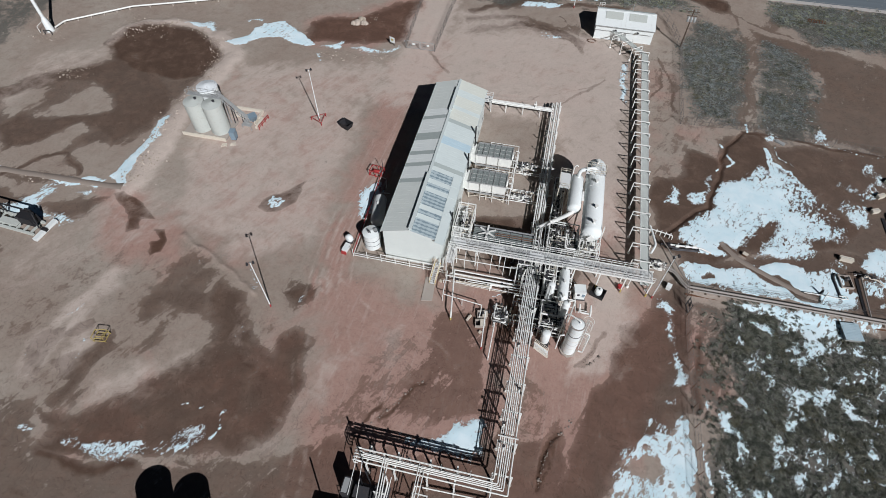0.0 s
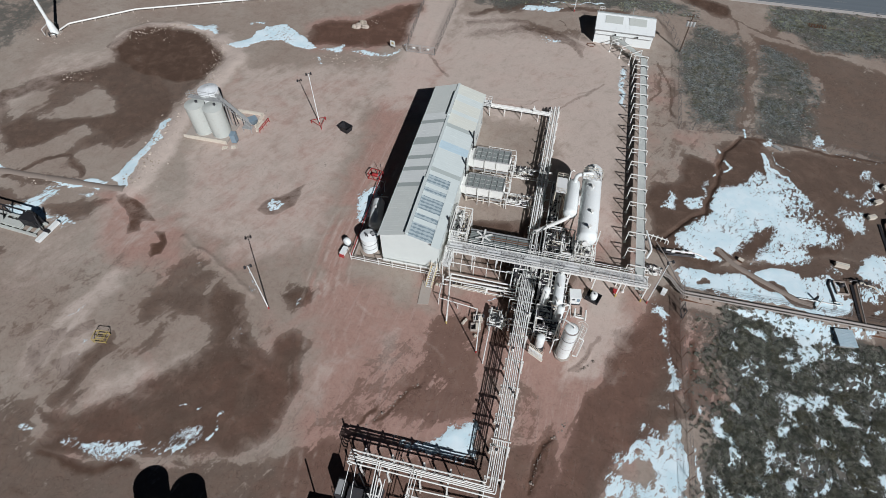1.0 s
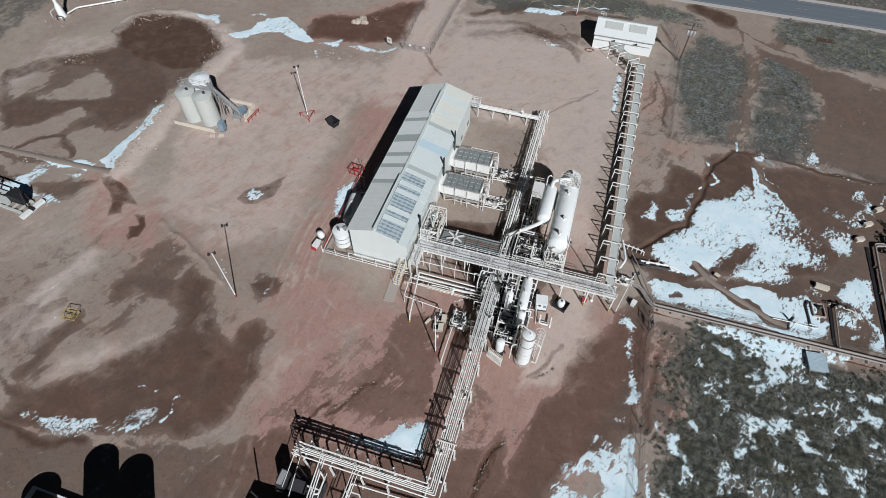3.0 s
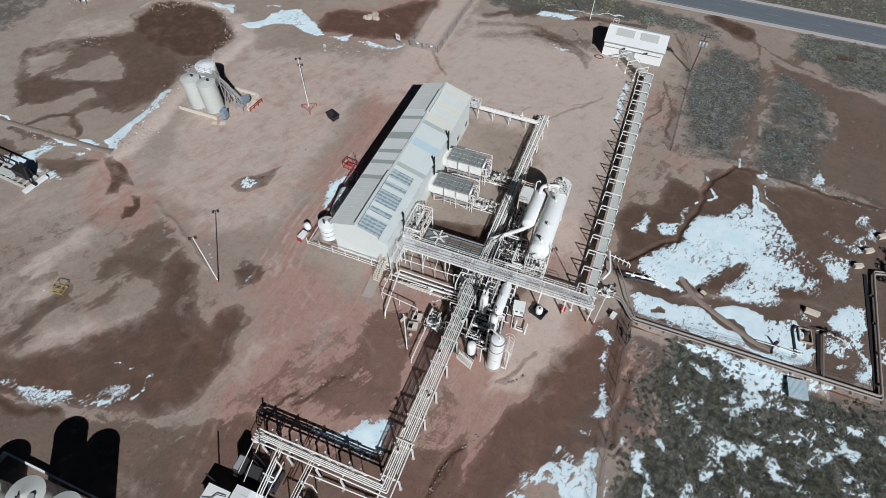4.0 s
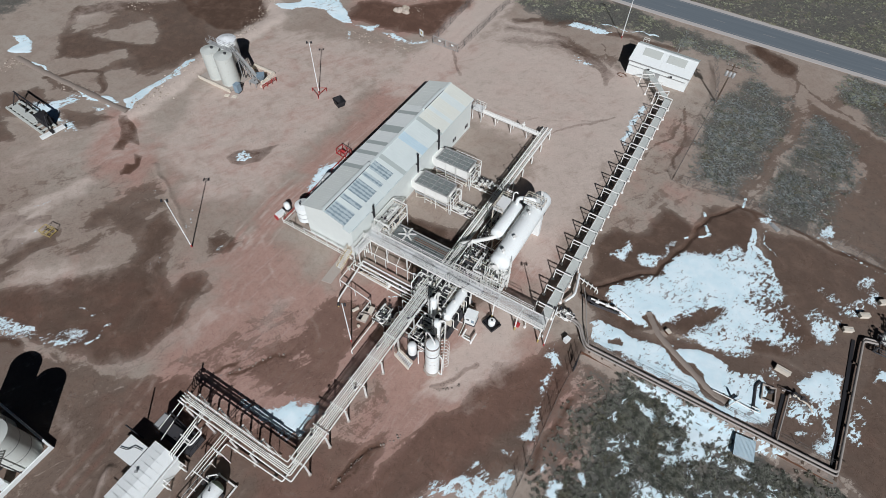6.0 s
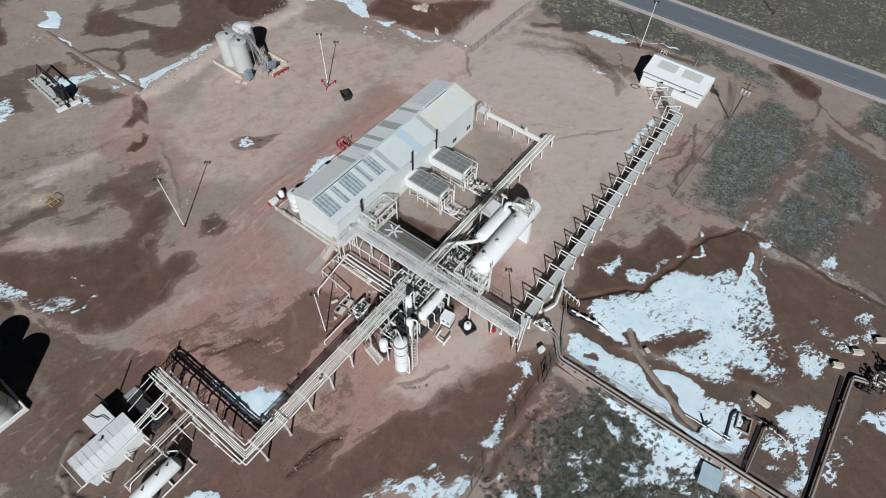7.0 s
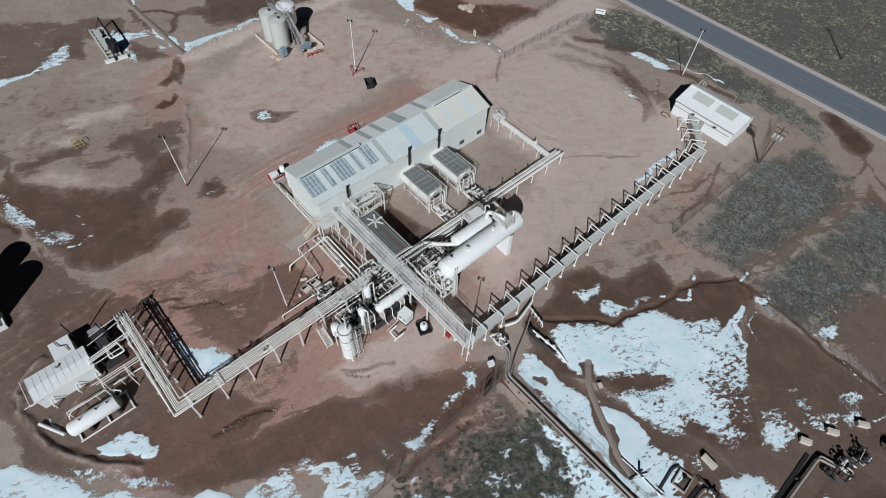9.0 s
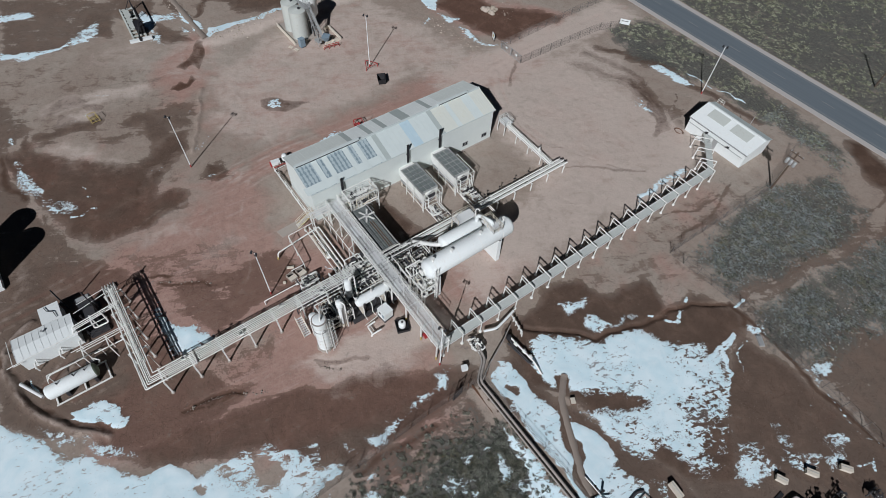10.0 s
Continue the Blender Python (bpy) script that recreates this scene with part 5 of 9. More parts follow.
dash = Geo().box(-1.5, -0.07, -0.02, 1.5, 0.07, 0.008).mesh("lane_dash", LINE_WHITE)
for k in range(24):
    share("lane_dash", dash, road, pose(-140 + 12.19 * k + 5, 104.5, 0.058))
for y0, y1 in ((98.9, 100.28), (108.72, 110.2)):
    part("gravel_shoulder", Geo().box(-600, y0, -0.3, 600, y1, 0.02), SHOULDER, road, "pale gravel shoulder")


def dirt_strip(route, half, label):
    """Backfilled dirt over a buried line."""
    rnd = random.Random(17)
    line = [Vector((*p, 0)) for p in route]
    pts = [a.lerp(b, k / 6) for a, b in zip(line, line[1:]) for k in range(6)] + [line[-1]]
    rows = []
    for i, p in enumerate(pts):
        d = (pts[min(i + 1, len(pts) - 1)] - pts[max(i - 1, 0)]).normalized()
        s = Vector((-d.y, d.x, 0))
        w = half * (1 + rnd.uniform(-0.15, 0.15))
        z = height_at(p.x, p.y) + (0.12 if half < 0.7 else 0.07)
        rows.append([p + s * q * w + Vector((rnd.uniform(-0.04, 0.04), 0, z + h)) for q, h in ((-1.25, -0.3), (-0.8, -0.02), (0.0, 0.06), (0.8, -0.02), (1.25, -0.3))])
    g = Geo()
    g.add([v for r in rows for v in r], [(i * 5 + j + 5, i * 5 + j + 6, i * 5 + j + 1, i * 5 + j) for i in range(len(rows) - 1) for j in range(4)], True)
    lone("dirt_strip", g, TRACK_DIRT, label, "path", kind="structure")


dirt_strip(((47.9, 13.6), (48.5, 12.8), (50.4, 10.7), (52.9, 9.2), (55.9, 7.7), (59.5, 5.8), (61.9, 5.3)), 0.5, "low strip of packed pale dirt across the snow")
dirt_strip(((-93.7, 1.8), (-82.8, 1.7), (-73.2, 2.0), (-65.0, 2.2), (-57.6, 2.5)), 0.72, "low reddish dirt bank beside the snowy ditch")

# ---- large structures ----
def gable_building():
    x0, xr, x1, y0, y1, ze, zw, zr = -6.5, -2.0, 3.0, -2.1, 35.9, 7.2, 7.4, 8.75
    b = thing("compressor_building", (0, 0, 0), "long pale steel-clad compressor building with patched gable roof", "industrial building")
    th = 0.2
    for name, y in (("wall_south", y0), ("wall_north", y1 - th)):
        g = Geo()
        out = [(x0, 0), (x1, 0), (x1, ze), (xr, zr - 0.1), (x0, zw)]
        g.add([(x, yy, z) for yy in (y, y + th) for x, z in out], [(0, 1, 2, 3, 4), (9, 8, 7, 6, 5)] + [(i, i + 5, (i + 1) % 5 + 5, (i + 1) % 5) for i in range(5)])
        part(name, g, WALL, b)
    part("wall_west", Geo().box(x0, y0 + th, 0, x0 + th, y1 - th, zw), WALL, b)
    part("wall_east", Geo().box(x1 - th, y0 + th, 0, x1, y1 - th, ze), WALL, b)
    rib = Geo().beam((0, 0, 0.3), (0, 0, 6.9), 0.018).mesh("cladding_rib", WALL)
    for k in range(60):
        share("cladding_rib", rib, b, pose(x1 - 0.008, y0 + 0.35 + k * 0.635, 0))
    for k in range(15):
        share("cladding_rib", rib, b, pose(x0 + 0.3 + k * 0.63, y0 + 0.008, 0))
    part("base_kerb", Geo().box(x0 - 0.15, y0 - 0.15, -0.2, x1 + 0.15, y1 + 0.15, 0.35), CONCRETE, b, "concrete base kerb")
    SLATES = ((-2.6, 0.6), (1.1, 2.7), (3.3, 6.2), (6.9, 8.7), (9.4, 11.2))
    # roof sheets, each laid a hand above the next one's edge
    n, step = 40, (y1 - y0 + 0.5) / 40
    for side, xe, zz in ((-1, x0 - 0.25, zw - 0.08), (1, x1 + 0.25, ze - 0.08)):
        d = Vector((xe - xr, 0, zz - zr))
        sheets = {}
        for k in range(n):
            y = y0 - 0.25 + (k + 0.5) * step
            # the west slope's sheets are painted lighter against its weak sun
            if side < 0:
                m = ROOF_TAN if y > 27.5 or y < 9.5 else ROOF_LIFTED
                if min(abs(y - s) for s in (24.9, 19.8, 15.9, 12.4, 8.3)) < 0.5:
                    m = ROOF_GREY
            else:
                m = ROOF_WHITE
                if 24.6 < y < 27.6 or 28.6 < y < 31.8 or y > 33.2:
                    m = ROOF_PALE
                if min(abs(y - s) for s in (23.9, 12.7)) < 0.49:
                    m = ROOF_GREY
                if any(a < y < b for a, b in SLATES):
                    m = ROOF_SLATE
                if 17.4 < y < 19.5:
                    m = ROOF_BLUE
            if m not in sheets:
                g = Geo()
                nrm = Vector((-d.z, 0, d.x)).normalized() * (1 if d.x > 0 else -1)
                w = step / 2 - 0.004
                ys = (-w, -w + 0.05, -w + 0.1, -0.06, 0, 0.06, w - 0.1, w - 0.05, w)
                zs = (0.0, 0.009, 0.0, 0.0, 0.005, 0.0, 0.0, 0.009, 0.0)
                up = [nrm * (0.05 + z) + Vector((0, yy, 0)) for yy, z in zip(ys, zs)]
                lo = [nrm * 0.0 + Vector((0, yy, 0)) for yy in ys]
                ring = up + lo[::-1]
                r0, r1 = [p for p in ring], [p + d for p in ring]
                k2 = len(ring)
                g.add(r0 + r1, [(i, (i + 1) % k2, (i + 1) % k2 + k2, i + k2) for i in range(k2)] + [tuple(range(k2))[::-1], tuple(range(k2, 2 * k2))])
                sheets[m] = g.mesh("roof_sheet", m)
            # shorter patched lights leave a white foot of sheet
            share("roof_sheet", sheets[m], b, pose(xr, y, zr))
    for a, c in SLATES:
        y = (a + c) / 2
        f0, f1 = Vector((xr, y, zr)), Vector((x1 + 0.25, y, ze - 0.08))
        part("roof_flashing", Geo().beam(f0.lerp(f1, 0.74) + Vector((0, 0, 0.12)), f0.lerp(f1, 1.0) + Vector((0, 0, 0.12)), c - a + 0.5, 0.03), ROOF_WHITE, b)
    part("ridge_cap", Geo().beam((xr, y0 - 0.25, zr + 0.1), (xr, y1 + 0.25, zr + 0.1), 0.45, 0.08), ROOF_WHITE, b)
    for v0, v1 in ((-2.2, 9.8), (26.5, 33.2)):
        g = Geo().box(xr - 0.2, v0, zr, xr + 0.2, v1, zr + 0.36)
        g.beam((xr, v0 - 0.1, zr + 0.42), (xr, v1 + 0.1, zr + 0.42), 0.55, 0.07)
        vent = part("ridge_vent", g, ROOF_WHITE, b, "raised white ridge ventilator")
        part("vent_louvre", Geo().box(xr - 0.24, v0 + 0.1, zr + 0.14, xr - 0.21, v1 - 0.1, zr + 0.34), STEEL, vent)
        part("vent_louvre", Geo().box(xr + 0.21, v0 + 0.1, zr + 0.14, xr + 0.24, v1 - 0.1, zr + 0.34), STEEL, vent)
    for y in (34.2, 29.6):
        w = part("window", Geo().box(x1 - 0.05, y - 0.55, 1.35, x1 + 0.03, y + 0.55, 2.15), GLASS_DARK, b, "small dark window")
        g = Geo()
        for a, c in (((y - 0.6, 1.3), (y + 0.6, 1.3)), ((y + 0.6, 1.3), (y + 0.6, 2.2)), ((y + 0.6, 2.2), (y - 0.6, 2.2)), ((y - 0.6, 2.2), (y - 0.6, 1.3)), ((y, 1.3), (y, 2.2))):
            g.beam((x1 + 0.03, *a), (x1 + 0.03, *c), 0.08)
        part("window_frame", g, GALV, w)
    for y, top in ((23.2, 8.7), (16.3, 8.5), (3.2, 7.9)):
        for dy in (-0.11, 0.11):
            g = Geo().pipe([(x1 + 0.42, y + dy, 4.4), (x1 + 0.42, y + dy, top - 0.2), (x1 + 0.42, y + dy * 1.05, top + 0.1)], 0.105, 2, 10)
            part("exhaust_stack", g, BLACK, b, "black exhaust stack")
        part("stack_bracket", Geo().beam((x1, y, 6.2), (x1 + 0.55, y, 6.2), 0.3, 0.08), STEEL, b)
    g = Geo()
    for a, c in (((x1 + 0.27, y0 - 0.25, ze - 0.12), (x1 + 0.27, y1 + 0.25, ze - 0.12)), ((x0 - 0.27, y0 - 0.25, zw - 0.12), (x0 - 0.27, y1 + 0.25, zw - 0.12))):
        g.beam(a, c, 0.16)
    part("gutter", g, ROOF_WHITE, b)
    part("door", Geo().box(1.3, y0 - 0.04, 0.3, 2.3, y0 - 0.005, 2.4), CREAM, b, "closed cream steel door")


gable_building()


def engine_cooler(y0, y1):
    x0, x1, z1 = 4.0, 10.5, 4.0
    c = thing("engine_cooler", (0, 0, 0), "cream box cooler with dark grille top on steel legs", "air cooler", "coolers beside the compressor building")
    part("housing", Geo().box(x0, y0, 1.9, x1, y1, z1 - 0.25), WHITE, c)
    fr = Geo()
    for y in (y0, y1):
        fr.beam((x0 - 0.1, y, z1 - 0.1), (x1 + 0.1, y, z1 - 0.1), 0.12, 0.3)
        fr.beam((x0 - 0.1, y, 1.5), (x1 + 0.1, y, 1.5), 0.2, 0.25)
    for x in (x0, x0 + 3.2, x1):
        fr.beam((x, y0, z1 - 0.1), (x, y1, z1 - 0.1), 0.12, 0.3)
    part("top_frame", fr, GALV, c)
    n_x, n_y = 6, 3
    dx, dy = (x1 - x0 - 0.3) / n_x, (y1 - y0 - 0.3) / n_y
    me = Geo().ridged(dx - 0.1, dy - 0.1, 7, 0.07).mesh("grille_panel", COIL)
    for i in range(1, n_x):
        fr = Geo().beam((x0 + 0.15 + i * dx, y0, z1 - 0.02), (x0 + 0.15 + i * dx, y1, z1 - 0.04), 0.07, 0.2)
        part("cross_bar", fr, GALV, c)
    for i in range(n_x):
        for j in range(n_y):
            share("grille_panel", me, c, pose(x0 + 0.15 + (i + 0.5) * dx, y0 + 0.15 + (j + 0.5) * dy, z1 - 0.1 + 0.03 * ((i * 7 + j * 3) % 3)))
    for x in (x0 + 0.1, (x0 + x1) / 2, x1 - 0.1):
        for y in (y0 + 0.1, y1 - 0.1):
            part("leg", Geo().beam((x, y, 0), (x, y, 1.6), 0.2), CREAM, c)
    for y in (y0 - 0.02, y1 + 0.02):
        part("brace", Geo().beam((x0 + 0.1, y, 0.2), (x0 + 3.2, y, 1.5), 0.1), CREAM, c)
        part("brace", Geo().beam((x1 - 0.1, y, 0.2), (x0 + 3.4, y, 1.5), 0.1), CREAM, c)
    fan = Geo().turned((x1, (y0 + y1) / 2, 2.6), (x1 + 0.3, (y0 + y1) / 2, 2.6), ((0, 1.15), (1, 1.15)), 20)
    part("fan_ring", fan, WHITE, c)
    for y in (y0 - 0.35, y1 + 0.35):
        cage = Geo()
        for x in (x0 + 2.2, x0 + 4.4, x1 + 0.9):
            cage.beam((x, y, 0), (x, y, 4.1), 0.09)
        for z in (1.1, 2.4, 4.1):
            cage.beam((x0 + 2.2, y, z), (x1 + 0.9, y, z), 0.08)
        part("pipe_frame", cage, WHITE, c)
    for z in (0.9, 1.9, 2.9, 4.1):
        part("end_bar", Geo().beam((x1 + 0.9, y0 - 0.35, z), (x1 + 0.9, y1 + 0.35, z), 0.08), WHITE, c)
    part("fan_guard", Geo().turned((x1 + 0.31, (y0 + y1) / 2, 2.6), (x1 + 0.34, (y0 + y1) / 2, 2.6), ((0, 1.0), (1, 0.3)), 16), STEEL, c)
    for k, (yy, zz) in enumerate(((y0 + 0.3, 1.9), (y0 + 0.8, 3.1), (y1 - 0.5, 2.2), (y1 - 0.2, 3.4))):
        part("header_pipe", Geo().pipe([(x1 + 0.2, yy, zz), (x1 + 0.75 + 0.1 * k, yy, zz), (x1 + 0.75 + 0.1 * k, yy, 0.6), (x1 + 8.2, yy, 0.6)], 0.08, 1.6), WHITE, c)
    part("access_ladder", Geo().beam((x1 + 0.5, y0 - 0.2, 0), (x1 + 0.5, y0 - 0.2, 4.2), 0.07).beam((x1 + 0.9, y0 - 0.2, 0), (x1 + 0.9, y0 - 0.2, 4.2), 0.07), WHITE, c)
    d = Geo().add([(3.0, y0 + 0.3, 1.8), (4.0, y0 + 0.1, 1.6), (4.0, y1 - 0.1, 1.6), (3.0, y1 - 0.3, 1.8), (3.0, y0 + 0.3, 3.6), (4.0, y0 + 0.1, 3.8), (4.0, y1 - 0.1, 3.8), (3.0, y1 - 0.3, 3.6)],
                  [(0, 1, 2, 3)[::-1], (4, 5, 6, 7), (0, 1, 5, 4), (2, 3, 7, 6)])
    part("duct", d, WHITE, c)


engine_cooler(14.4, 17.7)
engine_cooler(21.4, 24.7)


def big_vessel():
    v = thing("process_vessel", (25.2, 12, 0), "large white horizontal pressure vessel raised on concrete piers", "pressure vessel")
    zc, r = 6.4, 1.6
    part("shell", Geo().vessel((0, -7.5, zc), (0, 9.3, zc), r, 32, 0.55), TANK_WHITE, v)
    for y in (-6.0, -1.8, 2.4, 6.6):
        part("weld_band", Geo().turned((0, y - 0.04, zc), (0, y + 0.04, zc), ((0, r + 0.012), (1, r + 0.012)), 32), WHITE, v)
    for y in (-5.6, 6.4):
        g = Geo()
        for k in range(9):
            a0, a1 = math.pi * (1.15 + 0.7 * k / 9), math.pi * (1.15 + 0.7 * (k + 1) / 9)
            g.add([(math.cos(a) * q, yy, zc + math.sin(a) * q) for yy in (y - 0.3, y + 0.3) for a, q in ((a0, r), (a1, r), (a1, r + 0.16), (a0, r + 0.16))],
                  [(0, 1, 2, 3), (7, 6, 5, 4), (3, 2, 6, 7), (0, 4, 5, 1)])
        part("saddle", g, STEEL, v)
        p = Geo().add([(x * s, y + w * q, z) for z, s, q in ((0, 1.0, 1), (5.3, 0.86, 0.8)) for x, w in ((-1.5, -0.4), (1.5, -0.4), (1.5, 0.4), (-1.5, 0.4))],
                      [(3, 2, 1, 0), (4, 5, 6, 7), (0, 1, 5, 4), (1, 2, 6, 5), (2, 3, 7, 6), (3, 0, 4, 7)])
        part("pier", p, TANK_WHITE, v, "tall white concrete pier")
    for x, y, h in ((0.0, 7.6, 0.7), (0.0, 3.0, 0.45), (0.2, -2.6, 0.4), (0.0, -5.9, 0.55)):
        g = Geo().tube((x, y, zc + r - 0.1), (x, y, zc + r + h), 0.16, 10).tube((x, y, zc + r + h), (x, y, zc + r + h + 0.09), 0.28, 12)
        part("nozzle", g, WHITE, v)
    part("manway", Geo().tube((-0.1, -7.3, zc), (-0.1, -7.9, zc), 0.4, 14).tube((-0.1, -7.8, zc), (-0.1, -7.92, zc), 0.55, 14), WHITE, v)
    d = Geo().box(-1.9, 4.6, zc + 1.68, 1.3, 6.4, zc + 1.74)
    plat = part("platform", d, GRATE, v, "grey grating platform")
    part("guard_rail", Geo().rail([(-1.9, 4.6, zc + 1.7), (1.3, 4.6, zc + 1.7), (1.3, 6.4, zc + 1.7), (-1.9, 6.4, zc + 1.7), (-1.9, 4.6, zc + 1.7)], 1.05, 0.8), CREAM, plat)
    lad = Geo().beam((1.75, -6.6, 0), (1.75, -6.6, 8), 0.08).beam((1.75, -6.1, 0), (1.75, -6.1, 8), 0.08)
    for k in range(24):
        lad.beam((1.75, -6.6, 0.3 + 0.32 * k), (1.75, -6.1, 0.3 + 0.32 * k), 0.045)
    part("ladder", lad, WHITE, v)
    for k, x in enumerate((-1.3, -0.9, -0.4, 0.2, 0.7, 1.2)):
        z = zc - 0.5 - 0.45 * (k % 3)
        part("drain_pipe", Geo().pipe([(x, -6.8, z), (x, -7.9 - 0.18 * (k % 3), z), (x, -7.9 - 0.18 * (k % 3), 0.5), (x - 0.6, -8.4, 0.5)], 0.06 + 0.02 * (k % 2), 2, 7), WHITE, v)
    g = Geo()
    for x in (-1.5, 1.6):
        g.beam((x, -8.3, 0), (x, -8.3, 6.2), 0.1)
    for z in (1.4, 2.9, 4.4, 6.2):
        g.beam((-1.5, -8.3, z), (1.6, -8.3, z), 0.07)
    part("gauge_frame", g, WHITE, v)
    for x, z in ((-0.6, 3.4), (0.6, 4.9), (1.1, 2.2)):
        part("gauge_box", Geo().box(x - 0.2, -8.5, z, x + 0.2, -8.34, z + 0.5), STEEL, v)


big_vessel()


def second_vessel():
    v = thing("heat_exchanger", (22.2, 13, 0), "white horizontal exchanger drum with swept suction pipe", "pressure vessel")
    zc, r = 6.0, 1.15
    part("shell", Geo().vessel((0, -3.4, zc), (0, 4.6, zc), r, 28, 0.55), TANK_WHITE, v)
    part("suction_pipe", Geo().pipe([(-5.2, -5.1, 2.4), (-0.9, -3.9, 5.4), (0.0, -3.3, 5.9), (0, -2.4, 6.0)], 0.33, 3, 14), WHITE, v, "thick white sloping suction pipe")
    part("link_pipe", Geo().pipe([(0.1, 3.7, zc + 0.8), (0.1, 3.7, zc + 2.6), (2.7, 4.7, zc + 2.6), (2.7, 4.7, zc + 1.2)], 0.33, 4, 14), TANK_WHITE, v, "white arched overhead pipe")
    part("vent_hook", Geo().pipe([(-0.9, 4.2, zc + 0.6), (-0.9, 4.2, zc + 2.6), (-0.5, 4.4, zc + 2.9), (-0.3, 4.5, zc + 2.5)], 0.1, 2, 8), WHITE, v)
    for y in (-2.0, 3.2):
        g = Geo()
        for x in (-0.9, 0.9):
            g.beam((x, y, 0), (x, y, zc - 0.7), 0.22)
        g.beam((-1.0, y, zc - 0.8), (1.0, y, zc - 0.8), 0.25, 0.3).beam((-0.9, y, 0.2), (0.9, y, zc - 1), 0.1)
        part("support_frame", g, CREAM, v)
    plat = part("platform", Geo().box(-2.9, 1.0, zc + 0.5, -1.1, 4.6, zc + 0.56), GRATE, v, "grey grating platform")
    part("guard_rail", Geo().rail([(-1.1, 1.0, zc + 0.5), (-2.9, 1.0, zc + 0.5), (-2.9, 4.6, zc + 0.5), (-1.1, 4.6, zc + 0.5)], 1.05, 0.9), CREAM, plat)
    for x in (-2.8, -1.2):
        for y in (1.1, 4.5):
            part("platform_post", Geo().beam((x, y, 0), (x, y, zc + 0.5), 0.16), CREAM, plat)


second_vessel()


def fin_fan():
    c = thing("fin_fan_cooler", (6.8, 2.6, 0), "long dark finned air cooler with pale fan on top", "air cooler")
    part("coil_box", Geo().box(0, 0, 2.0, 10.0, 2.9, 3.1), STEEL, c)
    me = Geo().ridged(1.9, 2.5, 7, 0.1).mesh("fin_panel", COIL)
    for k in range(5):
        share("fin_panel", me, c, pose(1.0 + 2 * k, 1.45, 3.11))
    part("side_rail", Geo().beam((-0.1, -0.05, 3.1), (10.1, -0.05, 3.1), 0.18, 0.3).beam((-0.1, 2.95, 3.1), (10.1, 2.95, 3.1), 0.18, 0.3), GALV, c)
    part("pipe_header", Geo().tube((3.6, 1.5, 3.3), (9.8, 1.5, 3.3), 0.07), RUST, c, "thin rusty header pipe")
    part("pipe_header", Geo().tube((3.6, 1.9, 3.3), (9.8, 1.9, 3.3), 0.06), RUST, c)
    fan = Geo()
    for k in range(3):
        a = 0.5 + k * math.pi / 3
        fan.beam((2.3 - 1.5 * math.cos(a), 1.6 - 1.5 * math.sin(a), 3.55), (2.3 + 1.5 * math.cos(a), 1.6 + 1.5 * math.sin(a), 3.55), 0.3, 0.06)
    blades = part("fan_blades", fan, WHITE, c, "white six-armed fan")
    part("hub", Geo().tube((2.3, 1.6, 3.1), (2.3, 1.6, 3.75), 0.22, 12), GALV, blades)
    for x in (0.2, 3.4, 6.6, 9.8):
        for y in (0.1, 2.8):
            part("leg", Geo().beam((x, y, 0), (x, y, 2.1), 0.2), CREAM, c)
    for y in (0.4, 1.0, 1.7, 2.4):
        part("header_pipe", Geo().pipe([(10.0, y, 2.6), (10.7, y, 2.6), (10.7, y, 0.8), (11.6, y, 0.8)], 0.11), WHITE, c)
        part("header_pipe", Geo().pipe([(0.0, y, 2.6), (-0.6, y, 2.6), (-0.6, y, 3.6), (-1.3, y, 3.6)], 0.1), WHITE, c)


fin_fan()


def rack_bent(rack, x, y, z, span, along, low=0.0):
    """Two posts with a cross beam; along is the way the pipes run."""
    b = part("bent", Geo().beam((x, y, z), (x + span, y, z), 0.2, 0.22) if along == "y" else Geo().beam((x, y, z), (x, y + span, z), 0.2, 0.22), WHITE, rack)
    ends = ((x + 0.15, y), (x + span - 0.1, y)) if along == "y" else ((x, y + 0.1), (x, y + span - 0.1))
    for px, py in ends:
        part("post", Geo().beam((px, py, 0), (px, py, z), 0.2), WHITE, b)
        part("footing", Geo().turned((px, py, -0.1), (px, py, 0.15), ((0, 0.28), (0.8, 0.28), (1, 0.22)), 10), CONCRETE, b)


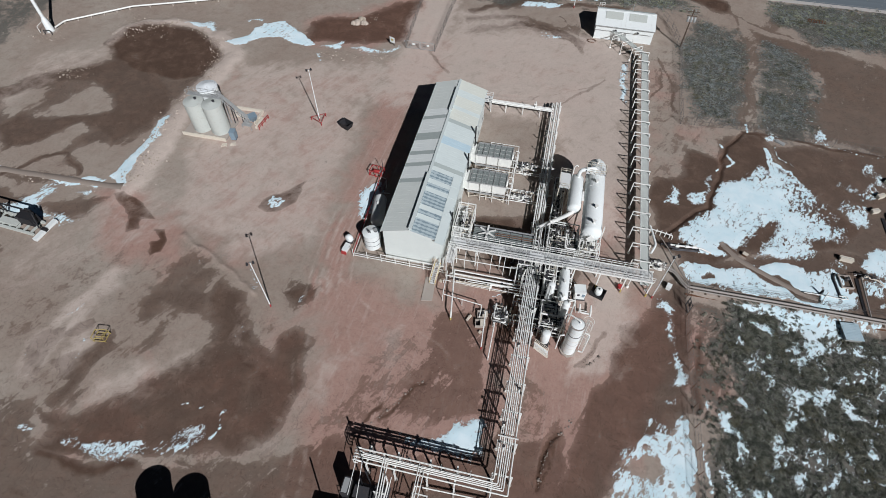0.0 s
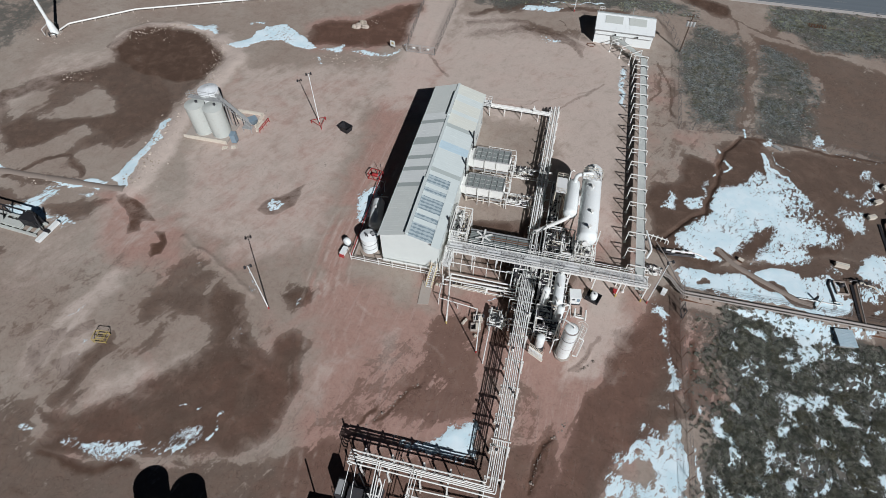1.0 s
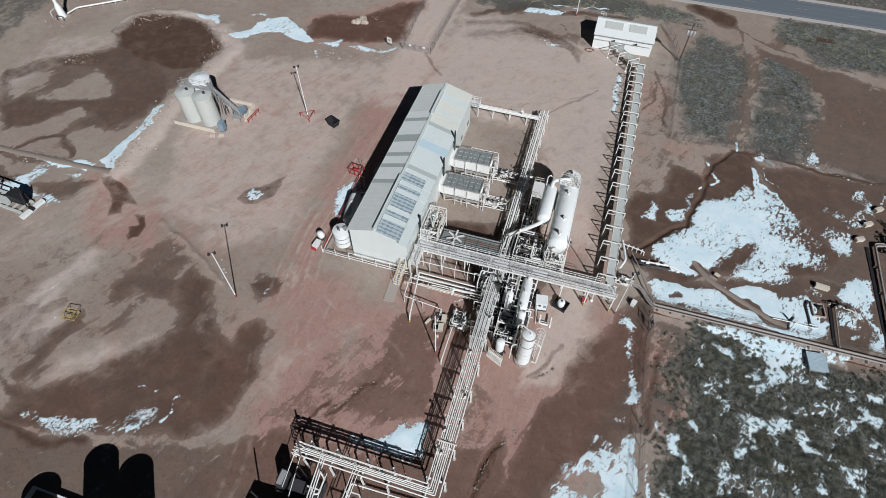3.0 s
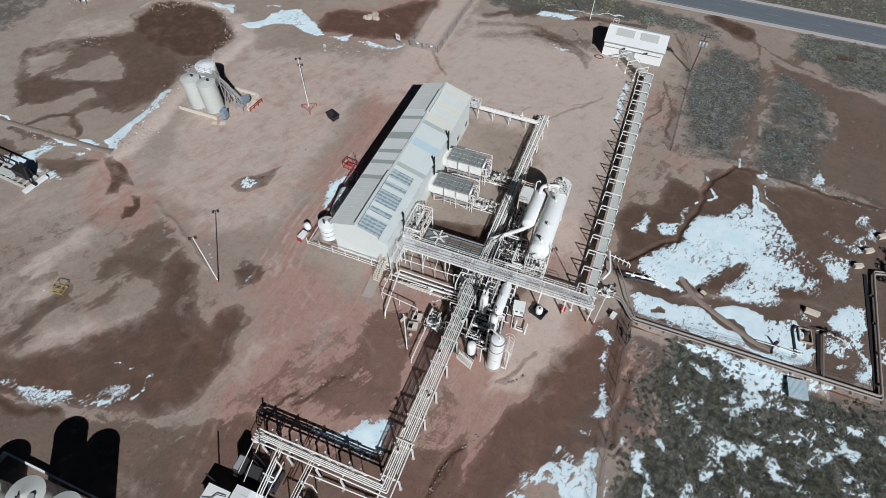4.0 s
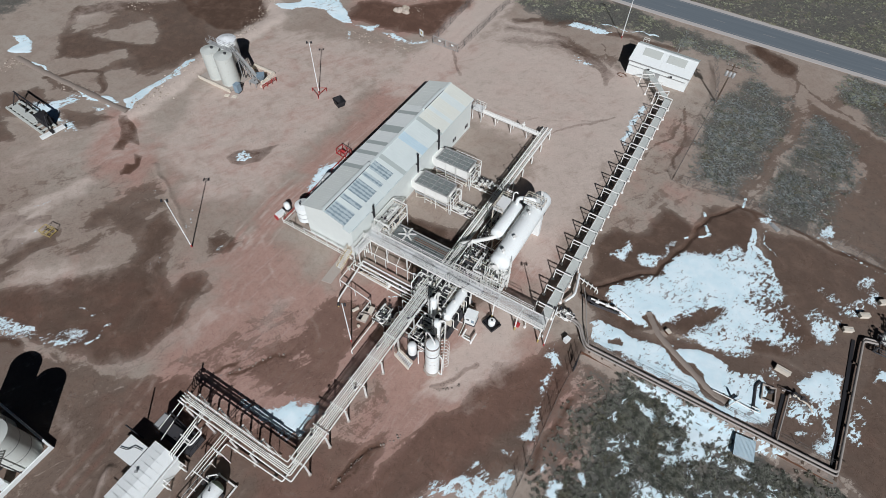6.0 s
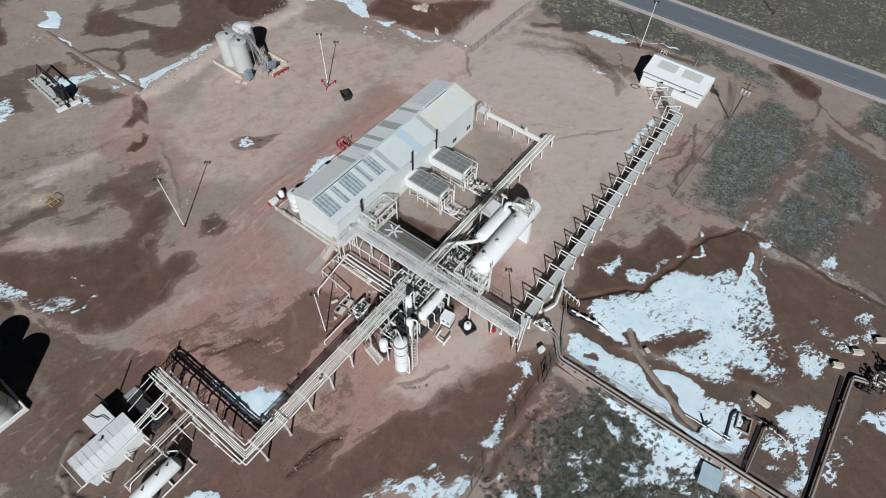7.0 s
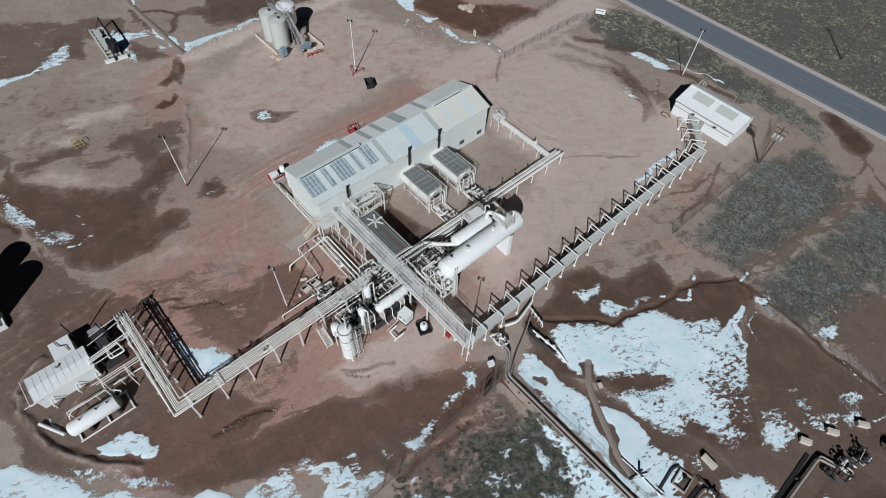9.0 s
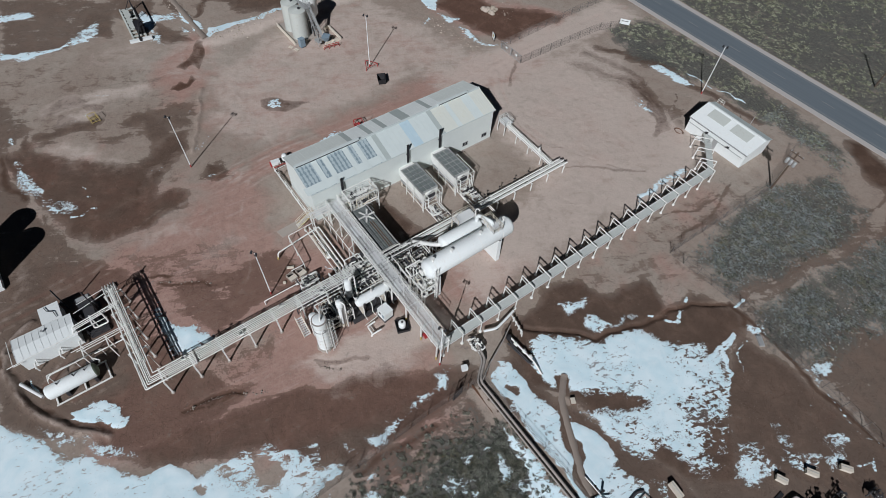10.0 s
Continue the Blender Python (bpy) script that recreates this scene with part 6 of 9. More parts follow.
def pipe_rack():
    r = thing("pipe_rack", (0, 0, 0), "long raised rack of parallel white pipes on posts", "pipe rack")
    z = 3.35
    for k in range(8):
        rack_bent(r, 16.1, -32.72 + 4.05 * k, z, 2.6, "y")
    for x in (0.9, 4.45, 8.55, 11.95):
        rack_bent(r, x, -35.3, z, 2.5, "x")
    part("bent", Geo().beam((16.1, -28.1, z + 0.45), (18.7, -28.1, z + 0.45), 0.12, 0.14), WHITE, r)
    runs = [(16.45, 0.085), (16.7, 0.055), (16.98, 0.1), (17.25, 0.055), (17.5, 0.075), (17.77, 0.09), (18.02, 0.05), (18.36, 0.1)]
    for k, (x, rad) in enumerate(runs):
        zz = z + 0.11 + rad
        yl = -33.42 - (x - 16.45) * 0.8
        west = -0.75 + (k % 3) * 0.4
        north = -1.2 if k % 3 == 0 else 4.6 + 0.5 * k
        lead = [(x, -31.9, 2.2), (x, -31.9, zz)] if k in (1, 6) else [(west, yl, zz), (x, yl, zz)]
        p = part("pipe", Geo().pipe(lead + [(x, north, zz), (x, north, 2.2), (x, north + 1.6, 2.2)], rad, 1.6, 8), WHITE, r)
        for j in range(4):
            y = -29.5 + 7.6 * j + 1.9 * ((k * 5) % 4)
            if y < north - 1:
                part("flange", Geo().tube((x, y - 0.05, zz), (x, y + 0.05, zz), rad * 1.75, 8), WHITE, p)
    # two small lines laid over the short leg, and one hung outside it
    for k in range(2):
        part("pipe", Geo().pipe([(0.2 + k * 0.3, -33.6 - k * 0.5, z + 0.55), (14.6 - k * 0.6, -33.6 - k * 0.5, z + 0.55)], 0.05, 3, 6), WHITE, r)
    part("pipe", Geo().pipe([(16.4, -32.9, 0.5), (16.4, -35.3, 0.5), (7.05, -35.55, 0.5), (7.05, -39.6, 0.5)], 0.1, 2, 8), WHITE, r)
    for x in (8.6, 12.0, 15.2):
        part("sleeper", Geo().box(x - 0.12, -35.75, -0.05, x + 0.12, -35.1, 0.4), CONCRETE, r)
    # end risers of the short leg
    for k in range(5):
        yy = -33.4 - k * 0.38
        part("riser", Geo().pipe([(-0.2 + 0.2 * k, yy, z + 0.35), (-0.9, yy, z + 0.35), (-0.9, yy, 2.4), (-0.4, yy, 2.4)], 0.07, 2, 8), WHITE, r)
    # drop legs and valves standing on the rack
    for x, y in ((16.6, -26.5), (17.9, -21.5), (16.9, -15.0), (18.1, -9.0), (17.0, -29.4)):
        v = part("valve", Geo().tube((x, y - 0.3, z + 0.25), (x, y + 0.3, z + 0.25), 0.16, 10).tube((x, y, z + 0.25), (x, y, z + 0.8), 0.05, 6), WHITE, r)
        part("hand_wheel", Geo().turned((x, y, z + 0.8), (x, y, z + 0.84), ((0, 0.2), (1, 0.2)), 12), STEEL, v)
    for x, y in ((5.9, -33.1), (9.9, -33.1), (13.6, -33.0)):
        part("drop_leg", Geo().pipe([(x, -33.5, z + 0.2), (x, y, z + 0.2), (x, y, 0.25), (x + 0.5, y + 0.1, 0.25)], 0.05, 2, 7), WHITE, r)


def lower_tier():
    """Second layer of pipes under the middle of the rack, with cross lines."""
    t = thing("pipe_tier", (0, 0, 0), "lower tier of white pipes under the raised rack", "pipe rack")
    rnd = random.Random(44)
    for k in range(9):
        x = 16.2 + 0.27 * k
        y0, y1 = rnd.uniform(-13.5, -9.0), rnd.uniform(3.0, 8.6)
        # every other pipe is dark, deepening the shade under the rack by colour
        part("pipe", Geo().pipe([(x, y0, 0.8), (x, y0, 2.2), (x, y1, 2.2), (x, y1, 1.0)], rnd.choice((0.05, 0.07, 0.1)), 2, 7), WHITE if k % 2 else STEEL, t)
    for k in range(13):
        y = -11.5 + 1.3 * k + rnd.uniform(-0.3, 0.3)
        xa, xb = rnd.uniform(13.4, 15.6), rnd.uniform(18.8, 22.0)
        z = rnd.choice((2.75, 2.9, 1.9))
        # every third cross pipe is dark for that same painted shade
        part("cross_pipe", Geo().pipe([(xa, y, 0.4), (xa, y, z), (xb, y, z), (xb, y, rnd.uniform(0.4, 1.6))], rnd.choice((0.045, 0.06, 0.09)), 2, 7), WHITE if k % 3 else STEEL, t)
    for y in (-10.2, -6.4, 4.5):
        b = part("bent", Geo().beam((15.7, y, 2.05), (19.0, y, 2.05), 0.12, 0.16), WHITE, t)
        for x in (15.75, 18.95):
            part("post", Geo().beam((x, y, 0), (x, y, 2.05), 0.13), WHITE, b)
    for k in range(12):
        x, y = rnd.uniform(16.0, 18.7), rnd.uniform(-12, 7)
        v = part("valve", Geo().tube((x, y - 0.22, 2.2), (x, y + 0.22, 2.2), 0.13, 8).tube((x, y, 2.2), (x, y, 2.8), 0.035, 5), WHITE, t)
        part("hand_wheel", Geo().turned((x, y, 2.8), (x, y, 2.84), ((0, 0.15), (1, 0.15)), 10), STEEL, v)


pipe_rack()
lower_tier()


def north_rack():
    r = thing("pipe_rack", (0, 0, 0), "low rack of white pipes leading north to a header", "pipe rack")
    for k in range(9):
        y = 9.4 + 4.0 * k
        b = part("bent", Geo().beam((15.95, y, 1.75), (18.15, y, 1.75), 0.16, 0.18), WHITE, r)
        for x in (16.05, 18.05):
            part("post", Geo().beam((x, y, 0), (x, y, 1.75), 0.16), WHITE, b)
    for k, (x, rad) in enumerate(((16.28, 0.12), (16.62, 0.08), (17.0, 0.19), (17.42, 0.08), (17.75, 0.17))):
        p = part("pipe", Geo().pipe([(x, 6.0, 1.85 + rad), (x, 41.9 + 0.12 * k, 1.85 + rad)] + ([(x, 42.3 + 0.08 * k, 0.3)] if k % 2 else []), rad, 2, 10), WHITE, r)
        for j in range(3):
            y = 13.0 + 9.5 * j + 2.1 * ((k * 3) % 4)
            part("flange", Geo().tube((x, y - 0.06, 1.85 + rad), (x, y + 0.06, 1.85 + rad), rad * 1.5, 10), WHITE, p)
    for y in (24.2, 27.6, 31.0, 34.4, 38.0):
        v = part("valve", Geo().tube((15.75, y, 1.95), (16.25, y, 1.95), 0.1, 8).tube((15.75, y, 1.95), (15.75, y, 2.5), 0.05, 6), STEEL, r)
        part("hand_wheel", Geo().turned((15.75, y, 2.5), (15.75, y, 2.54), ((0, 0.17), (1, 0.17)), 10), BLACK, v)
    spur = part("spur", Geo().pipe([(2.4, 39.75, 2.0), (16.3, 39.55, 2.0)], 0.17, 3, 10), WHITE, r)
    for dy, rad in ((-0.42, 0.1), (0.36, 0.08), (0.62, 0.06)):
        part("pipe", Geo().tube((2.6, 39.75 + dy, 2.0), (16.6, 39.55 + dy, 2.0), rad), WHITE, spur)
    for x in (3.6, 7.0, 10.5, 14.0):
        g = Geo().beam((x, 39.1, 1.78), (x, 40.5, 1.78), 0.14)
        for y in (39.2, 40.4):
            g.beam((x, y, 0), (x, y, 1.78), 0.13)
        part("bent", g, WHITE, spur)
    part("valve", Geo().tube((12.9, 39.6, 2.0), (12.9, 39.6, 3.5), 0.12, 8).tube((12.6, 39.6, 2.8), (13.2, 39.6, 2.8), 0.2, 8), WHITE, spur)
    plat = part("platform", Geo().box(1.9, 38.6, 2.5, 4.1, 40.6, 2.56), GRATE, r, "small grating platform by the gable")
    part("guard_rail", Geo().rail([(1.9, 38.6, 2.5), (4.1, 38.6, 2.5), (4.1, 40.6, 2.5), (1.9, 40.6, 2.5), (1.9, 38.6, 2.5)], 1.0, 0.7), WHITE, plat)
    for x in (2.0, 4.0):
        part("platform_post", Geo().beam((x, 38.7, 0), (x, 38.7, 2.5), 0.12), WHITE, plat)


north_rack()


def catwalk():
    c = thing("catwalk", (0, 0, 0), "long raised grey grating catwalk with handrails on white posts", "catwalk")
    x0, x1, y0, y1, z = 3.6, 35.5, -0.25, 1.85, 4.0
    g = Geo()
    n = int((x1 - x0) / 0.12)
    for k in range(n):
        x = x0 + 0.06 + k * 0.12
        g.box(x - 0.033, y0, z - 0.03, x + 0.033, y1, z)
    part("grating", g, GRATE, c)
    part("stringer", Geo().beam((x0, y0, z - 0.1), (x1, y0, z - 0.1), 0.1, 0.3), WHITE, c)
    part("stringer", Geo().beam((x0, y1, z - 0.1), (x1, y1, z - 0.1), 0.1, 0.3), WHITE, c)
    for k in range(0, 7, 2):
        xa = x0 + 0.4 + k * (x1 - x0 - 0.8) / 10
        part("cover_plate", Geo().box(xa, y0 + 0.45 + 0.1 * (k % 3), z + 0.004, xa + 2.2 + 0.4 * (k % 2), y1 - 0.55 + 0.1 * (k % 2), z + 0.02), GRATE, c)
    part("guard_rail", Geo().rail([(x0, y0, z), (x1, y0, z)], 1.05, 2.0), WHITE, c)
    part("guard_rail", Geo().rail([(x0, y1, z), (x1 - 2.6, y1, z)], 1.05, 2.0), WHITE, c)
    for k in range(9):
        x = x0 + 0.6 + k * (x1 - x0 - 0.8) / 8
        b = part("bent", Geo().beam((x, y0 - 0.1, z - 0.3), (x, y1 + 0.1, z - 0.3), 0.16, 0.2), WHITE, c)
        for y in (y0, y1):
            lower = x > 26 and y == y0
            part("post", Geo().beam((x, y, 0.9 if lower else 0), (x, y, z - 0.3), 0.17), WHITE, b)
            if lower:
                part("post_foot", Geo().beam((x, y, 0), (x, y, 0.9), 0.2), YELLOW, b, "yellow painted post foot")
    # walk along the compressor building, both ways from the catwalk's end
    for ya, yb in ((-3.5, y0 - 0.06), (y1 + 0.06, 8.7)):
        g = Geo()
        for k in range(int((yb - ya) / 0.12)):
            g.box(3.85, ya + 0.03 + k * 0.12, z - 0.03, 5.05, ya + 0.1 + k * 0.12, z)
        side = part("side_walk", g, GRATE, c)
        part("stringer", Geo().beam((3.85, ya, z - 0.1), (3.85, yb, z - 0.1), 0.08, 0.22).beam((5.05, ya, z - 0.1), (5.05, yb, z - 0.1), 0.08, 0.22), WHITE, side)
        part("guard_rail", Geo().rail([(3.85, ya, z), (3.85, yb, z)], 1.05, 1.5).rail([(5.05, ya, z), (5.05, yb, z)], 1.05, 1.5), WHITE, side)
        for x, y in ((3.9, ya + 0.1), (5.0, ya + 0.1), (3.9, yb - 0.1), (5.0, yb - 0.1)):
            part("post", Geo().beam((x, y, 0), (x, y, z - 0.2), 0.13), WHITE, side)
    for k, y in enumerate((0.2, 0.6, 1.0, 1.4)):
        part("pipe", Geo().tube((x0, y, z - 0.5 - 0.05 * (k % 2)), (14.6, y, z - 0.5 - 0.05 * (k % 2)), 0.07 + 0.03 * (k % 3)), WHITE, c)
    # one line carried on thin posts beside the walk
    part("pipe", Geo().tube((x0 - 0.6, -1.5, 2.6), (15.4, -1.35, 2.6), 0.075), WHITE, c)
    for k in range(6):
        x = 4.4 + 2.1 * k
        part("pipe_post", Geo().beam((x, -1.45, 0), (x, -1.45, 2.6), 0.09).beam((x, -1.45, 2.5), (x, y0, 3.6), 0.06), WHITE, c)
    st = Geo()
    part("stair_stringer", st.beam((1.6, -5.4, 0.1), (2.0, -2.6, 2.3), 0.08, 0.25).beam((2.5, -5.5, 0.1), (2.9, -2.7, 2.3), 0.08, 0.25), YELLOW, c, "yellow stair stringers")
    for k in range(11):
        q = (k + 0.5) / 11
        part("tread", Geo().box(1.65 + 0.4 * q, -5.5 + 2.8 * q - 0.12, 0.15 + 2.2 * q, 2.6 + 0.4 * q, -5.5 + 2.8 * q + 0.12, 0.19 + 2.2 * q), GRATE, c)
    part("guard_rail", Geo().rail([(2.5, -5.5, 0.2), (2.9, -2.7, 2.4)], 1.0, 0.9).rail([(1.6, -5.4, 0.2), (2.0, -2.6, 2.4)], 1.0, 0.9), CREAM, c)


catwalk()
concrete_walk = lone("concrete_pad", Geo().add([(1.1, -8.8, 0.13), (2.8, -8.5, 0.13), (2.5, -4.4, 0.13), (0.8, -4.3, 0.13), (1.1, -8.8, -0.1), (2.8, -8.5, -0.1), (2.5, -4.4, -0.1), (0.8, -4.3, -0.1)],
                     [(0, 1, 2, 3), (0, 4, 5, 1), (1, 5, 6, 2), (2, 6, 7, 3), (3, 7, 4, 0)]), CONCRETE, "pale concrete path slab at the foot of the stair", "concrete pad", kind="structure")


def cable_bridge():
    c = thing("cable_bridge", (0, 0, 0), "long grey cable tray bridge hung in white portal frames", "cable bridge")
    zt = 2.15
    for k in range(11):
        x = 34.02 + k * 0.118
        part("cable_tray", Geo().box(x - 0.056, 0.4, zt - 0.04, x + 0.056, 63.6, zt + 0.01), TRAY, c)
    for x in (33.94, 35.3):
        part("tray_side", Geo().box(x - 0.03, 0.4, zt - 0.08, x + 0.03, 63.6, zt + 0.1), GRATE, c)
    for k in range(40):
        y = 1.0 + k * 1.6
        part("tray_rung", Geo().beam((33.9, y, zt - 0.08), (35.3, y, zt - 0.08), 0.06), WHITE, c)

    def portal(x, y, a, w=2.85):
        f = part("portal_frame", Geo().beam((-w, 0, 2.85), (0, 0, 2.85), 0.13, 0.15), WHITE, c)
        f.matrix_local = pose(x, y, 0, 0, 0, a)
        for px in (-w, 0):
            part("post", Geo().beam((px, 0, 0), (px, 0, 2.85), 0.13), WHITE, f)
            part("footing", Geo().turned((px, 0, -0.1), (px, 0, 0.2), ((0, 0.26), (0.8, 0.26), (1, 0.2)), 10), WHITE, f)
        part("hanger", Geo().beam((-w, 0, zt - 0.12), (0, 0, zt - 0.12), 0.1), WHITE, f)

    for k in range(19):
        portal(35.4, 0.98 + 3.46 * k, 0)
    for k, (x, y) in enumerate(((34.0, 65.6), (31.8, 67.7), (29.5, 69.8))):
        portal(x, y, 38, 2.9)
    for k in range(7):
        o = 0.2 * k
        part("cable_tray", Geo().beam((34.0 + o, 63.4, zt + 0.01), (26.9 + o * 0.8, 71.2 + o * 0.75, zt + 0.01), 0.16, 0.05), TRAY, c)


cable_bridge()


def switch_house():
    b = thing("switch_house", (23.2, 71.2, 0), "white metal switch house with two skylight strips", "industrial building")
    w, d, ze, zr, yr = 13.2, 7.9, 3.4, 4.7, 4.8
    for name, box in (("wall_south", (0, 0, 0, w, 0.15, ze)), ("wall_north", (0, d - 0.15, 0, w, d, ze))):
        part(name, Geo().box(*box), TANK_WHITE, b)
    for name, x in (("wall_west", 0), ("wall_east", w - 0.15)):
        out = [(0.15, 0), (d - 0.15, 0), (d - 0.15, ze), (yr, zr - 0.08), (0.15, ze)]
        part(name, Geo().add([(xx, y, z) for xx in (x, x + 0.15) for y, z in out], [(4, 3, 2, 1, 0), (5, 6, 7, 8, 9)] + [(i, (i + 1) % 5, (i + 1) % 5 + 5, i + 5) for i in range(5)]), TANK_WHITE, b)
    # north slope takes a dimmer sheet: its shade is put into the colour
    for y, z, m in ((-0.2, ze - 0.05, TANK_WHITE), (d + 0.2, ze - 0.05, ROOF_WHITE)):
        n = 14
        step = (w + 0.4) / n
        g = Geo()
        g.add([(-step / 2 + 0.002, 0, 0), (step / 2 - 0.002, 0, 0), (step / 2 - 0.002, y - yr, z - zr), (-step / 2 + 0.002, y - yr, z - zr),
               (-step / 2 + 0.002, 0, 0.07), (step / 2 - 0.002, 0, 0.07), (step / 2 - 0.002, y - yr, z - zr + 0.07), (-step / 2 + 0.002, y - yr, z - zr + 0.07)],
              [(0, 1, 2, 3), (4, 5, 6, 7)[::-1], (0, 4, 5, 1), (1, 5, 6, 2), (2, 6, 7, 3), (3, 7, 4, 0)])
        g.beam((step / 2 - 0.03, 0, 0.065), (step / 2 - 0.03, y - yr, z - zr + 0.065), 0.035)
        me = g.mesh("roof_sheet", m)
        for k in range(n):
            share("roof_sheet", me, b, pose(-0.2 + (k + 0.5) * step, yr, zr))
    for x0 in (2.0, 7.4):
        f0, f1 = Vector((x0 + 1.9, yr - 0.6, zr - 0.03)), Vector((x0 + 1.9, 2.1, 4.02))
        part("skylight", Geo().beam(f0, f1, 4.0, 0.12), BEIGE, b, "grey translucent skylight strip")
    part("ridge_cap", Geo().beam((-0.2, yr, zr + 0.09), (w + 0.2, yr, zr + 0.09), 0.4, 0.06), TANK_WHITE, b)
    part("eave_gutter", Geo().beam((-0.2, -0.25, ze - 0.05), (w + 0.2, -0.25, ze - 0.05), 0.14), GALV, b)
    part("conduit", Geo().tube((0.2, -0.3, 2.4), (w - 0.4, -0.3, 2.4), 0.05), GALV, b)
    for x in (4.6, 9.6):
        lamp = part("wall_lamp", Geo().beam((x, 0, 2.7), (x, -0.6, 2.9), 0.08).box(x - 0.2, -0.85, 2.75, x + 0.2, -0.45, 2.95), STEEL, b, "dark wall floodlight")
        part("lens", Geo().box(x - 0.15, -0.8, 2.73, x + 0.15, -0.5, 2.75), GLASS_DARK, lamp)
    part("door", Geo().box(6.2, -0.05, 0.1, 7.2, -0.005, 2.2), GALV, b, "closed grey steel door")
    part("cooling_unit", Geo().box(2.0, d, 0.8, 3.4, d + 0.7, 2.0), GALV, b)
    part("roof_frame", Geo().rail([(0.3, d - 0.3, 3.5), (0.3, d + 0.3, 3.5), (1.5, d + 0.3, 3.5)], 1.0, 0.8), WHITE, b)
    part("service_mast", Geo().tube((8.2, d + 0.1, 0), (8.2, d + 0.1, 5.4), 0.06), GALV, b)


switch_house()


def light_pole(x, y, h=11.2, guard=False, turn=0.0, label="slim white light pole with two dark floodlights"):
    p = thing("light_pole", (x, y, height_at(x, y) - 0.02), label, "light pole", "light poles round the yard", turn=turn)
    part("shaft", Geo().turned((0, 0, 0), (0, 0, h), ((0, 0.1), (1, 0.065)), 10), TANK_WHITE, p)
    part("base_band", Geo().tube((0, 0, 0.02), (0, 0, 0.7), 0.115, 10), RED, p, "red painted base")
    part("cross_arm", Geo().beam((-0.42, 0, h), (0.42, 0, h), 0.07), STEEL, p)
    for s in (-0.42, 0.42):
        f = part("floodlight", Geo().turned((s, 0, h + 0.22), (s, -0.3, h - 0.12), ((0, 0.1), (0.5, 0.16), (1, 0.19)), 12), BLACK, p)
        part("lens", Geo().turned((s, -0.3, h - 0.12), (s, -0.31, h - 0.13), ((0, 0.17), (1, 0.17)), 12), GLASS_DARK, f)
    if guard:
        c = [(1.7 * math.cos(a), 1.7 * math.sin(a)) for a in (0.5, 2.6, 4.7)]
        g = Geo()
        for (ax, ay), (bx, by) in zip(c, c[1:] + c[:1]):
            g.tube((ax, ay, 0.8), (bx, by, 0.8), 0.06, 6).tube((ax, ay, 0), (ax, ay, 0.85), 0.08, 6)
        part("guard", g, RED, p, "low red triangular guard rail")


light_pole(-21.36, -14.97, 11.7, turn=35)
light_pole(-29.45, 28.15, 12.1, guard=True, turn=35, label="white light pole inside a red triangular guard")
light_pole(17.65, 83.7, 11.6, turn=20, label="white light pole near the road bank")
light_pole(11.7, -14.9, 11.0, turn=25)
light_pole(36.3, -0.3, 11.2, turn=30, label="white light pole at the catwalk corner")


def utility_pole(x, y, h, cans):
    p = thing("utility_pole", (x, y, 0), "dark timber power pole" + (" carrying three grey transformers" if cans else " on the scrub beyond the road"), "utility pole")
    part("shaft", Geo().turned((0, 0, 0), (0, 0, h), ((0, 0.19), (1, 0.12)), 10), WOOD, p)
    part("cross_arm", Geo().beam((-1.3, 0, h - 0.5), (1.3, 0, h - 0.5), 0.13), WOOD, p)
    part("cross_arm", Geo().beam((-1.1, 0, h - 1.5), (1.1, 0, h - 1.5), 0.12), WOOD, p)
    for s in (-1.15, -0.4, 0.4, 1.15):
        part("insulator", Geo().turned((s, 0, h - 0.44), (s, 0, h - 0.15), ((0, 0.06), (0.4, 0.1), (1, 0.04)), 8), GALV, p)
    if cans:
        for a in (-0.7, 0.0, 0.7):
            part("transformer", Geo().turned((a, -0.45, h - 2.6), (a, -0.45, h - 1.5), ((0, 0.24), (0.1, 0.3), (0.9, 0.3), (1, 0.18)), 12), GALV, p, "pale grey pole transformer")


utility_pole(43.26, 71.86, 9.2, True)
utility_pole(38.2, 119.8, 10.0, False)

# ---- tanks and small plant ----
def storage_tank(x, y, r, h, label, material=BEIGE, group=""):
    t = thing("storage_tank", (x, y, 0), label, "storage tank", group)
    part("shell", Geo().turned((0, 0, 0), (0, 0, h), ((0, r), (1, r)), 32), material, t)
    part("roof", Geo().turned((0, 0, h), (0, 0, h + 0.28 * r), ((0, r + 0.04), (0.5, r * 0.5), (1, 0.08)), 32), material, t)
    for k in (0.33, 0.66):
        part("weld_band", Geo().turned((0, 0, h * k - 0.04), (0, 0, h * k + 0.04), ((0, r + 0.015), (1, r + 0.015)), 32), STEEL, t)
    hatch = part("hatch", Geo().tube((r * 0.5, 0.2, h), (r * 0.5, 0.2, h + 0.5), 0.3, 14), STEEL, t)
    part("vent", Geo().pipe([(-0.3, -0.4, h), (-0.3, -0.4, h + 0.9), (0.1, -0.6, h + 0.9), (0.1, -0.6, h + 0.5)], 0.08, 2), STEEL, t)
    part("hatch_lid", Geo().tube((r * 0.5, 0.2, h + 0.5), (r * 0.5, 0.2, h + 0.56), 0.36, 14), GALV, hatch)
    return t


SOUTH = "two tall beige tanks inside the containment wall"
for x, y in ((-14.2, -50.1), (-19.3, -50.3)):
    storage_tank(x, y, 2.15, 7.4, "tall beige steel storage tank with stained roof", group=SOUTH)
# out-of-view stand-in, added for the shadow it casts
storage_tank(-26.5, -52.5, 2.3, 4.4, "unseen short tank added for its shadow beside the tall tanks", group=SOUTH)


